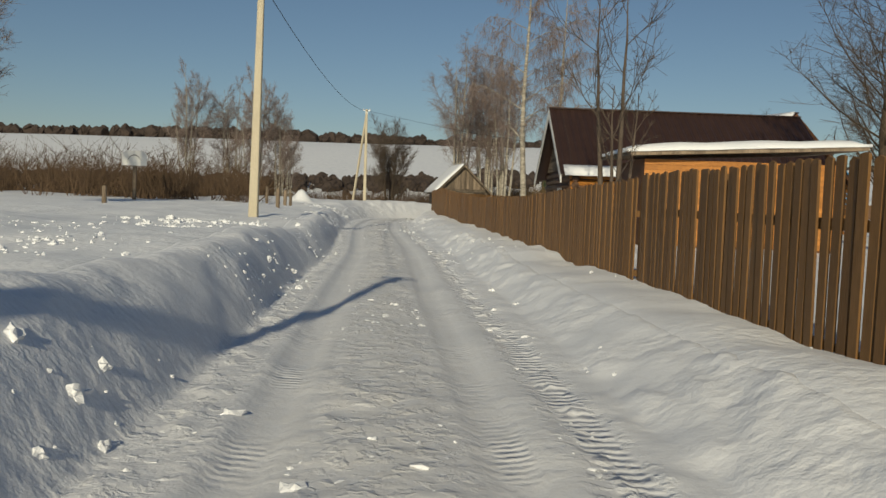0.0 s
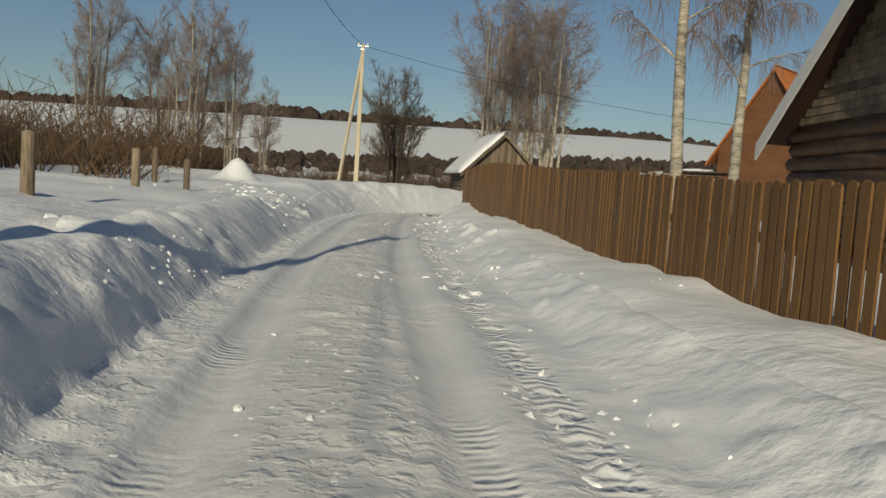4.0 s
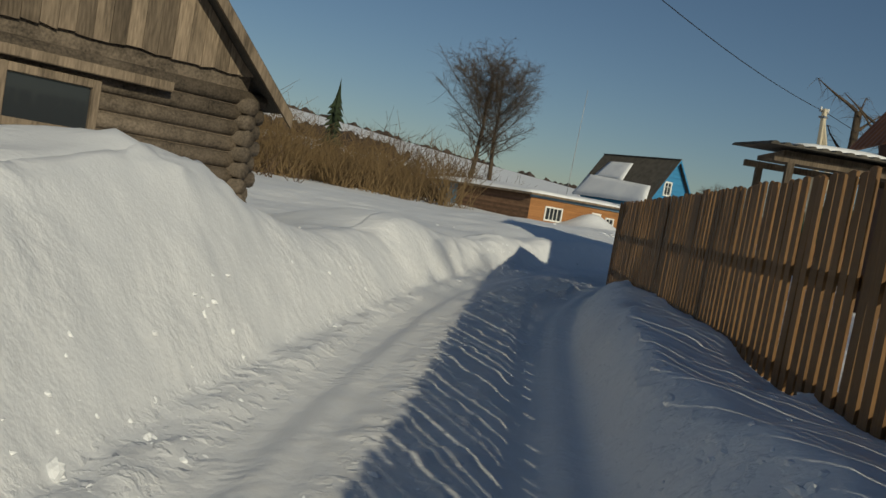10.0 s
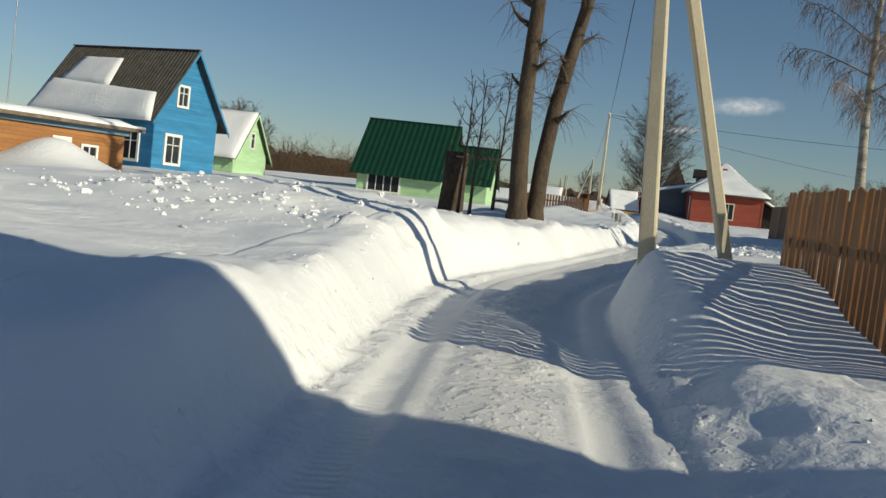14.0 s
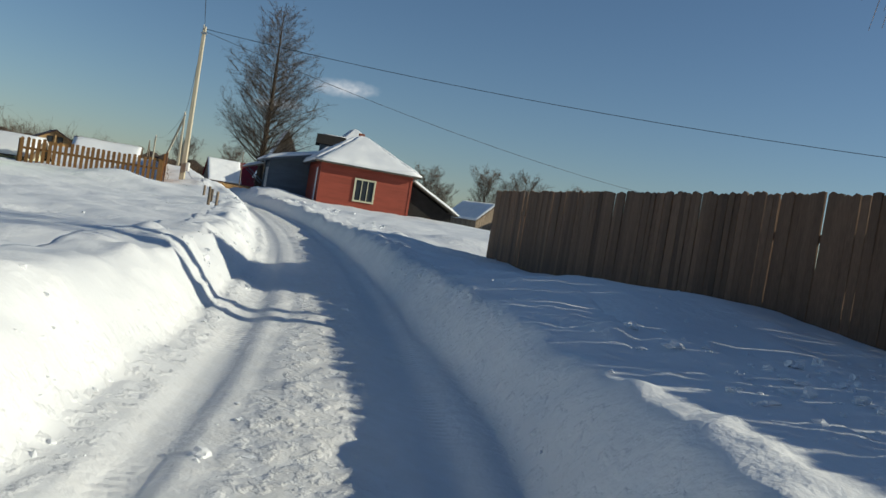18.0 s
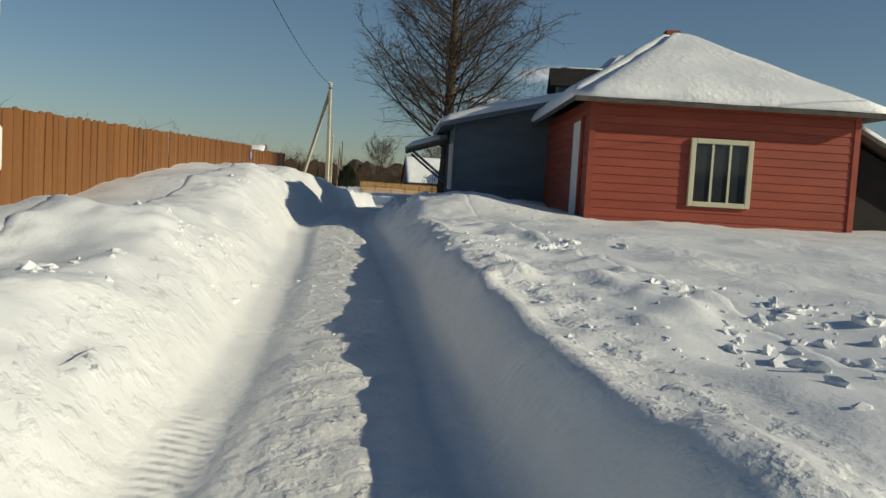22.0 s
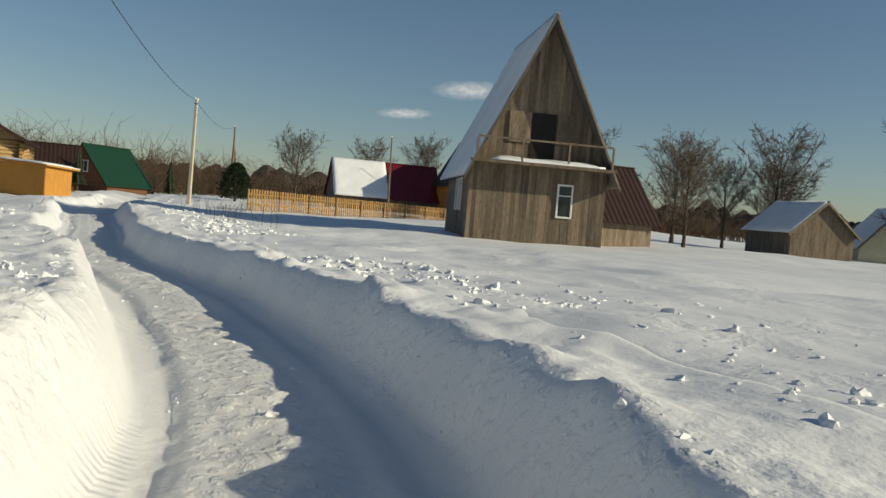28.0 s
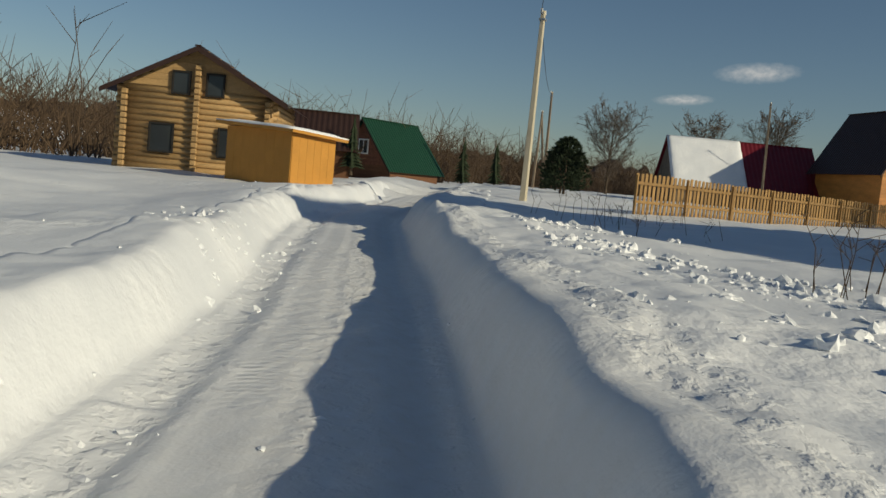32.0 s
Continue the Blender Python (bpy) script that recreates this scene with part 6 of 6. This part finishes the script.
for x, y, s, tu in ((-15.2, 70.0, 0.95, 0), (-17.5, 72, 0.9, 100), (-13.4, 71.5, 0.8, 200), (-20.5, 69, 0.95, 10), (-17.5, 100, 0.8, 40)):
    tree(x, y, "birchgroup", mk_birch, "clump of slender white birches in the field", bark="birch", twig="birch_twig", scale=s, turn=tu, sides=6)
tree(-17.5, 30, "birchgroup", mk_birch, "clump of slender white birches in the field", bark="birch", twig="birch_twig", scale=0.9, turn=300, sides=6)
tree(4.75, 43.9, "birch_tall", None, "tall birch with drooping bare twigs behind the fence", bark="birch", twig="birch_twig", turn=140, scale=1.05)
tree(6.6, 45.2, "birch_tall", None, "tall birch with drooping bare twigs behind the fence", bark="birch", twig="birch_twig", turn=200, scale=0.95)
# trunks take the lighter twig brown: sunlight on the bark put into the colour
for x, y, tu in ((4.6, 21.6, 0), (4.9, 22.0, 140)):
    tree(x, y, "yardtree", lambda rng: grow(rng, 6.8, 0.09, 0.35, 14, 500, 0.35, 0, 1.0, stems=2, cone=0.2), "slim bare tree above the fence", turn=tu, sides=7, bark="bark_lit")
tree(14.5, 26.5, "bigyard", lambda rng: grow(rng, 8.5, 0.2, 0.42, 40, 4000, 0.25, 0.1, 0.6, cone=0.2), "spreading bare garden tree", sides=7)
tree(18.5, 34.0, "bigyard", None, "spreading bare garden tree", turn=90, scale=0.8)
for x, y, s, tu in ((50.6, 128.2, 1.0, 0), (52.3, 127.4, 0.95, 120)):
    tree(x, y, "tall_elm", lambda rng: grow(rng, 15, 0.32, 0.34, 44, 7000, 0.33, 0.1, 0.6, cone=0.0, thin=1.6, rise=0.8, kink=0.12), "tall old bare tree behind the outbuilding", scale=s, turn=tu, sides=8)
for k, (x, y, s) in enumerate(((76, 118, 0.6), (181, 56, 1.2), (179, 49.5, 1.25), (143, 50, 0.8), (186, 66, 1.1), (175, 84, 0.8), (180, 76, 0.9), (187, 70, 0.8), (196, 62, 0.9), (168, 78, 0.7), (150, 47, 0.6), (235, 118, 1.1), (240, 108, 1.1), (246, 100, 1.2), (122, 38, 0.7), (70, 112, 0.4), (174, 40, 1.1))):
    tree(x, y, "orchard%d" % (k % 2), lambda rng: grow(rng, 8.5, 0.18, 0.48, 46, 3400, 0.12, 0.1, 0.7, cone=0.15, thin=2.4), "round-crowned bare garden tree", scale=s, turn=k * 47, sides=6)


def thicket(name, area, n, hmin, hmax, label, seed, mat="shrub", spread=0.5, thin=1.0):
    """A brushy belt of bare stems: area gives x and y for two numbers from 0 to 1."""
    rng = random.Random(seed)
    xs, ys = zip(*(area(rng.random(), rng.random()) for _ in range(n)))
    zs = ground_height(np.array(xs), np.array(ys))[0]
    lines = []
    for x, y, z in zip(xs, ys, zs):
        h = rng.uniform(hmin, hmax) * (0.55 + 0.45 * noise.noise(Vector((x * 0.13, y * 0.13, seed))) + 0.3)
        for _ in range(5):
            d = Vector((rng.gauss(0, spread), rng.gauss(0, spread), 1)).normalized()
            l = h * rng.uniform(0.5, 1.0)
            b = Vector((x + rng.gauss(0, 0.2), y + rng.gauss(0, 0.2), z - 0.1))
            m_ = b + d * l * 0.5
            e = m_ + (d + Vector((rng.gauss(0, 0.3), rng.gauss(0, 0.3), 0))).normalized() * l * 0.5
            lines.append([(b, 0.02 * thin), (m_, 0.013 * thin), (e, 0.006 * thin)])
            for _k in range(2):
                q = m_.lerp(e, rng.random())
                lines.append([(q, 0.01 * thin), (q + Vector((rng.gauss(0, 0.5), rng.gauss(0, 0.5), rng.uniform(0.2, 0.8))) * l * 0.35, 0.004 * thin)])
    return tagged(new(name, tubes(name, lines, M[mat], 3)), label, "shrubs", kind="stuff")


thicket("shrub_thicket", lambda a, b: (-60 + 50 * a - 6 * b, 46 + 38 * b), 1700, 2.2, 4.8, "dense brown bare thicket along the field", 1, thin=1.4)
thicket("shrub_thicket", lambda a, b: (-30 + 45 * a, 92 + 25 * b), 850, 1.2, 3.2, "dense brown bare thicket beyond the barn", 2, thin=1.6)
thicket("shrub_thicket", lambda a, b: (8 + 36 * a, 112 + 26 * b), 1200, 3.0, 6.0, "tall brown bare thicket beyond the outbuilding", 3, thin=1.8)
thicket("shrub_thicket", lambda a, b: (11 + 17 * a, 97 + 24 * b), 1000, 2.2, 4.6, "yellow-brown osier scrub beyond the bend", 7, mat="osier", thin=1.3)
thicket("shrub_thicket", lambda a, b: (60 + 100 * a, 135 + 25 * b), 900, 1.5, 4.0, "brown bare thicket behind the gardens", 4, thin=2.0)
thicket("shrub_thicket", lambda a, b: (125 + 140 * a, 142 + 40 * b - 20 * a), 1300, 4.5, 10, "tall bare thicket behind the log house", 5, thin=2.6)
thicket("shrub_thicket", lambda a, b: (250 + 60 * a, 40 + 120 * b), 900, 3, 9, "bare woods at the end of the village", 6, thin=3.2)


def conifers(name, places, label, seed):
    rng = random.Random(seed)
    verts, faces = [], []
    for x, y, z, h in places:
        for k in range(16):
            t = k / 16
            r = h * 0.23 * (1 - t) ** 0.85 * rng.uniform(0.7, 1.2)
            zb, zt = z + h * (0.06 + t * 0.9), z + h * (0.06 + t * 0.9) + h * 0.10
            b = len(verts)
            verts.append((x, y, zt))
            n = 12
            for i in range(n):
                a = 6.283 * i / n + k
                rr = r * (1.0 if i % 2 else 0.5) * rng.uniform(0.8, 1.2)
                verts.append((x + rr * math.cos(a), y + rr * math.sin(a), zb - (0 if i % 2 == 0 else h * 0.03)))
            faces += [(b, b + 1 + i, b + 1 + (i + 1) % n) for i in range(n)]
    return raw_mesh(name, verts, faces, M["needle"])


for x, y, h in ((35.9, 131.0, 10.0), (20.0, 150, 8.0), (178, 122.5, 3.0), (192, 118.5, 3.0), (212, 128, 4.5)):
    root = thing("spruce_tree", Matrix.Translation((x, y, gz(x, y))), "dark green spruce standing in the snow", "tree", "spruces")
    part("trunk", tubes("trunk", [[(Vector((0, 0, -0.3)), 0.12), (Vector((0, 0, h)), 0.01)]], M["bark"], 6), None, root)
    part("crown", conifers("crown", [(0, 0, 0, h)], "", int(x)), None, root)


def pine_crown(h, seed):
    """A bushy rounded pine: many short needled tufts round a low dome."""
    rng = random.Random(seed)
    verts, faces = [], []
    for _ in range(900):
        t, a = rng.random() ** 0.8, rng.uniform(0, 6.283)
        rr = h * 0.42 * math.sqrt(max(0.0, 1 - t * t)) * (0.35 + 0.65 * math.sqrt(rng.random())) * rng.uniform(0.8, 1.15)
        c = Vector((rr * math.cos(a), rr * math.sin(a), h * (0.08 + 0.88 * t)))
        d = Vector((math.cos(a), math.sin(a), rng.uniform(0.1, 1.2))).normalized()
        for _k in range(4):
            e = (d + Vector((rng.gauss(0, 0.6), rng.gauss(0, 0.6), rng.gauss(0, 0.5)))).normalized() * rng.uniform(0.14, 0.3)
            s = e.cross(Vector((rng.gauss(0, 1), rng.gauss(0, 1), rng.gauss(0, 1)))).normalized() * 0.06
            b = len(verts)
            verts += [tuple(c - s), tuple(c + s), tuple(c + e)]
            faces.append((b, b + 1, b + 2))
    return raw_mesh("crown", verts, faces, M["needle"])


for x, y, h in ((183.5, 111.7, 3.3), (187.5, 112.8, 3.0), (180.5, 128.0, 3.2)):
    root = thing("pine_tree", Matrix.Translation((x, y, gz(x, y))), "young bushy dark green pine standing in snow", "tree", "young pines")
    part("trunk", tubes("trunk", [[(Vector((0, 0, -0.3)), 0.09), (Vector((0, 0, h * 0.95)), 0.01)]], M["bark"], 6), None, root)
    part("crown", pine_crown(h, int(x)), None, root)


def woods(name, n, place, hmin, hmax, label, seed, mat):
    rng = random.Random(seed)
    verts, faces = [], []
    spots = [place(rng) for _ in range(n)]
    zs = ground_height(np.array([s[0] for s in spots]), np.array([s[1] for s in spots]))[0]
    for (x, y), z in zip(spots, zs):
        h = rng.uniform(hmin, hmax)
        w = h * rng.uniform(0.35, 0.8)
        b = len(verts)
        for k, (t, r) in enumerate(((0, 0.8), (0.4, 1.0), (0.75, 0.75), (1.0, 0.15))):
            for i in range(5):
                a = 6.283 * i / 5 + k + rng.random()
                verts.append((x + w * r * math.cos(a) * rng.uniform(0.7, 1.2), y + w * r * math.sin(a) * rng.uniform(0.7, 1.2), z + h * t))
        for k in range(3):
            for i in range(5):
                faces.append((b + k * 5 + i, b + k * 5 + (i + 1) % 5, b + k * 5 + 5 + (i + 1) % 5, b + k * 5 + 5 + i))
    return tagged(new(name, raw_mesh(name, verts, faces, M[mat])), label, "woods", kind="stuff")


woods("far_woods", 9000, lambda r: ((lambda x: (x, 600 - 0.1 * x + r.uniform(0, 160) + 20 * math.sin(x * 0.01)))(r.uniform(-900, 1100))), 5, 10, "dark line of far woods on the hill", 1, "far_wood")
woods("far_woods", 2600, lambda r: ((lambda x: (x, 300 + 30 * math.sin(x * 0.013) + r.gauss(0, 9)))(r.uniform(-500, 160))), 1.5, 4, "brown belts of scrub on the far slope", 2, "far_wood")
woods("far_woods", 4200, lambda r: (r.uniform(330, 620), r.uniform(-400, 330)), 4, 9, "dark woods beyond the village", 3, "far_wood")
woods("far_woods", 2600, lambda r: (r.uniform(-300, 600), r.uniform(-500, -280)), 5, 10, "dark woods south of the village", 4, "far_wood")

gable_house("garden_cabin", at_front(3.0, 97.8, 1.1, 0.9, 0.3), 3.2, 4.0, 1.7, 2.8, "low house with rust-red roof beyond the barn", "brown_board", "roof_rust", 0.3, 0.4, faces="", group="garden cabins", trim="old_wood")
gable_house("garden_cabin", at_front(38.0, 121.5, gz(38, 121.5) - 0.1, 0.8, -0.6), 3.0, 3.6, 1.5, 2.8, "small red-brown cabin with snowy roof in scrub", "brick", "slate", 0.2, 0.3, faces="", left_snow=0.2, right_snow=0.2, group="garden cabins", trim="old_wood")
# cabins across the open field
for k, (x, y, w, hw, hr, wall, roof, an) in enumerate(((142, 61, 5.5, 2.0, 4.2, "old_wood", "slate", 30), (139, 55.5, 5, 1.8, 3.8, "old_log", "slate", 20), (134, 52, 5, 1.5, 2.8, "old_wood", "slate", 15), (128, 46.2, 4.6, 2.2, 4.4, "brick_wall", "slate", 25), (176, 66, 5, 2.2, 4.4, "old_wood", "slate", 10), (185, 56, 6, 1.6, 5.0, "cream", "slate", -10), (129.5, 49, 4, 1.5, 2.5, "brown_board", "slate", 10))):
    gable_house("garden_cabin", at_front(x, y, gz(x, y) - 0.2, math.cos(radians(an - 90)), math.sin(radians(an - 90))), w, 6.5, hw, hr, "small garden cabin with snow on the roof", wall, roof, 0.3, 0.35, faces="", left_snow=0.15, right_snow=0.15 if k % 2 else 0.0, group="garden cabins", trim="old_wood")

# crumbled lumps of snow thrown up along the banks
rng = random.Random(12)
lv, lf = [], []
ico = [(0, 0, 1), (0.89, 0, 0.45), (0.28, 0.85, 0.45), (-0.72, 0.53, 0.45), (-0.72, -0.53, 0.45), (0.28, -0.85, 0.45), (0.72, 0.53, -0.45), (-0.28, 0.85, -0.45), (-0.89, 0, -0.45), (-0.28, -0.85, -0.45), (0.72, -0.53, -0.45)]
icof = [(0, 1, 2), (0, 2, 3), (0, 3, 4), (0, 4, 5), (0, 5, 1), (1, 6, 2), (2, 6, 7), (2, 7, 3), (3, 7, 8), (3, 8, 4), (4, 8, 9), (4, 9, 5), (5, 9, 10), (5, 10, 1), (1, 10, 6)]
bm = bmesh.new()
bmesh.ops.create_icosphere(bm, subdivisions=2, radius=1.0)
BIG_V, BIG_F = [tuple(v.co) for v in bm.verts], [tuple(v.index for v in f.verts) for f in bm.faces]
bm.free()
spots = []
for _ in range(9000):
    k = rng.randrange(140, len(LANE) - 280)
    side = rng.choice((-1, 1))
    p, q_ = LANE[k], LANE[k + 1]
    t = Vector((q_[0] - p[0], q_[1] - p[1])).normalized()
    d = side * (1.35 + abs(rng.gauss(0, 0.22)) + (rng.random() < 0.12) * rng.uniform(0.3, 2.5))
    r = rng.uniform(0.012, 0.03) + (rng.random() < 0.12) * rng.uniform(0, 0.04)
    spots.append((p[0] - t.y * d + rng.uniform(-0.4, 0.4), p[1] + t.x * d + rng.uniform(-0.4, 0.4), r, 0.8, True))
# flat scuffed flakes in the wheel lane
for _ in range(9000):
    k = rng.randrange(140, len(LANE) - 420)
    p, q_ = LANE[k], LANE[k + 1]
    t = Vector((q_[0] - p[0], q_[1] - p[1])).normalized()
    d = rng.choice((rng.gauss(0, 0.3), rng.gauss(0, 0.3), rng.gauss(1.2, 0.15), rng.gauss(-1.15, 0.12)))
    spots.append((p[0] - t.y * d + rng.uniform(-0.2, 0.2), p[1] + t.x * d + rng.uniform(-0.2, 0.2), rng.uniform(0.012, 0.035) + (rng.random() < 0.08) * rng.uniform(0, 0.04), 0.45, True))
# heaps of broken crust: x, y, spread, number, largest lump
for cx, cy, cr, n, big_ in ((27.5, 84.0, 2.5, 320, 0.1), (35.5, 77.4, 1.5, 420, 0.10), (38.5, 77.2, 1.6, 420, 0.10), (42, 77.0, 2.0, 350, 0.09), (32.6, 77.4, 0.9, 160, 0.12), (33.5, 83.2, 2.0, 160, 0.10),
                            (138.5, 98.2, 1.6, 220, 0.12), (141.5, 100.2, 1.6, 260, 0.14), (144.5, 101.2, 1.3, 160, 0.12), (-5.6, 19.5, 1.5, 200, 0.13), (-4.9, 16.0, 1.0, 130, 0.12), (-7.5, 13.0, 2.0, 120, 0.06), (-4.9, 9.5, 1.2, 120, 0.07),
                            (-6.0, 42.5, 1.6, 160, 0.1), (-5.8, 46.0, 1.5, 120, 0.1), (129, 99.5, 2.5, 260, 0.13), (133.5, 102.8, 1.6, 200, 0.12), (136.5, 105.8, 1.5, 160, 0.11), (139.5, 107.0, 1.2, 120, 0.11), (130.5, 101.8, 1.3, 160, 0.12), (147.5, 103.6, 1.4, 200, 0.12), (150.5, 104.8, 1.2, 140, 0.11), (126.5, 99.3, 1.2, 140, 0.11), (146, 106.8, 1.5, 160, 0.12), (68, 80.0, 2.0, 160, 0.08), (72.9, 81.6, 0.9, 150, 0.11), (74.4, 81.0, 0.9, 130, 0.10), (78.6, 82.3, 0.6, 70, 0.12), (71.0, 80.6, 0.9, 90, 0.08), (124, 91.5, 2.0, 160, 0.09), (127, 93.0, 1.6, 180, 0.12), (112, 94.3, 2.0, 160, 0.09), (118, 89.0, 2.5, 200, 0.07)):
    spots += [(cx + rng.gauss(0, cr * 0.6), cy + rng.gauss(0, cr * 0.6), 0.016 + (big_ * 0.8 - 0.016) * rng.random() ** 3, 0.65, False) for _ in range(n)]
zs, ls, ld = ground_height(np.array([s[0] for s in spots]), np.array([s[1] for s in spots]))
for (x, y, r, flat, clumped), z, s_, d_ in zip(spots, zs, ls, ld):
    if 0.6 < abs(d_) < 0.96 or (not clumped and abs(d_) < 2.1):
        continue
    clump = noise.noise(Vector((x * 0.35, y * 0.35, 2)))
    if clumped and clump < 0.12 and rng.random() > 0.06:
        continue
    b = len(lv)
    sx, sy, sz = (rng.uniform(0.55, 1.45) for _ in range(3))
    ball, balls = (BIG_V, BIG_F) if r > 0.045 else (ico, icof)
    turn_, seed_ = rng.uniform(0, 6.283), Vector((x * 3.1, y * 2.7, r * 90))
    ca, sa = math.cos(turn_), math.sin(turn_)
    for vx, vy, vz in ball:
        j = r * ((0.9 + 0.9 * noise.noise(Vector((vx, vy, vz)) * 1.3 + seed_)) * rng.uniform(0.88, 1.12) if r > 0.045 else rng.uniform(0.6, 1.3))
        px_, py_ = vx * sx * j, vy * sy * j
        lv.append((x + px_ * ca - py_ * sa, y + px_ * sa + py_ * ca, z + r * 0.05 * flat + vz * sz * j * flat))
    lf += [(b + a, b + c, b + e) for a, c, e in balls]
tagged(new("snow_lumps", raw_mesh("snow_lumps", lv, lf, M["snow_roof"], False)), "crumbled lumps of snow along the ploughed banks", "snow lumps", kind="stuff")

# dry weed stalks poking out of the snow
for x, y, rad, n in ((144.7, 100.5, 0.5, 14), (143.2, 98.6, 0.5, 8), (157.0, 104.6, 2.0, 26), (152.0, 103.0, 1.2, 12), (75.0, 88.0, 0.5, 8), (-9.3, 46.6, 0.5, 10)):
    stalks = []
    for _ in range(n):
        a, q0 = rng.uniform(0, 6.28), rad * math.sqrt(rng.random())
        bx, by = x + q0 * math.cos(a), y + q0 * math.sin(a)
        b0 = Vector((bx, by, gz(bx, by) - 0.05))
        h = rng.uniform(0.35, 0.85)
        m_ = b0 + Vector((rng.gauss(0, 0.06), rng.gauss(0, 0.06), h * 0.6))
        e = m_ + Vector((rng.gauss(0, 0.12), rng.gauss(0, 0.12), h * 0.4))
        stalks.append([(b0, 0.006), (m_, 0.005), (e, 0.003)])
        for _k in range(4):
            p0 = m_.lerp(e, rng.random())
            stalks.append([(p0, 0.004), (p0 + Vector((rng.gauss(0, 0.1), rng.gauss(0, 0.1), rng.uniform(0.02, 0.14))), 0.003)])
    tagged(new("dry_weeds", tubes("dry_weeds", stalks, M["shrub"], 3)), "dry brown weed stalks poking out of snow", "weeds", kind="stuff")

# small white clouds low in the sky beyond the end of the village
wisp_ = cloud_material()
for az, el, half_w, half_h in ((1.3, 8.3, 3.1, 0.8), (5.6, 6.4, 2.3, 0.45)):
    far_ = 2200.0
    bm = bmesh.new()
    bmesh.ops.create_grid(bm, x_segments=12, y_segments=8, size=1.0)
    ob = new("cloud", mesh_of("cloud", bm, wisp_))
    spot_ = Vector((80 + far_ * math.cos(radians(az)), 82 + far_ * math.sin(radians(az)), far_ * math.tan(radians(el))))
    ob.matrix_basis = look(spot_, (80, 82, 2)) @ pose(0, 0, 0, 0, 180, -4) @ Matrix.Diagonal((far_ * math.tan(radians(half_w)), far_ * math.tan(radians(half_h)), 1, 1))
    ob.visible_shadow = False
    tagged(ob, "small soft white cloud low in the blue sky", "cloud", kind="structure")
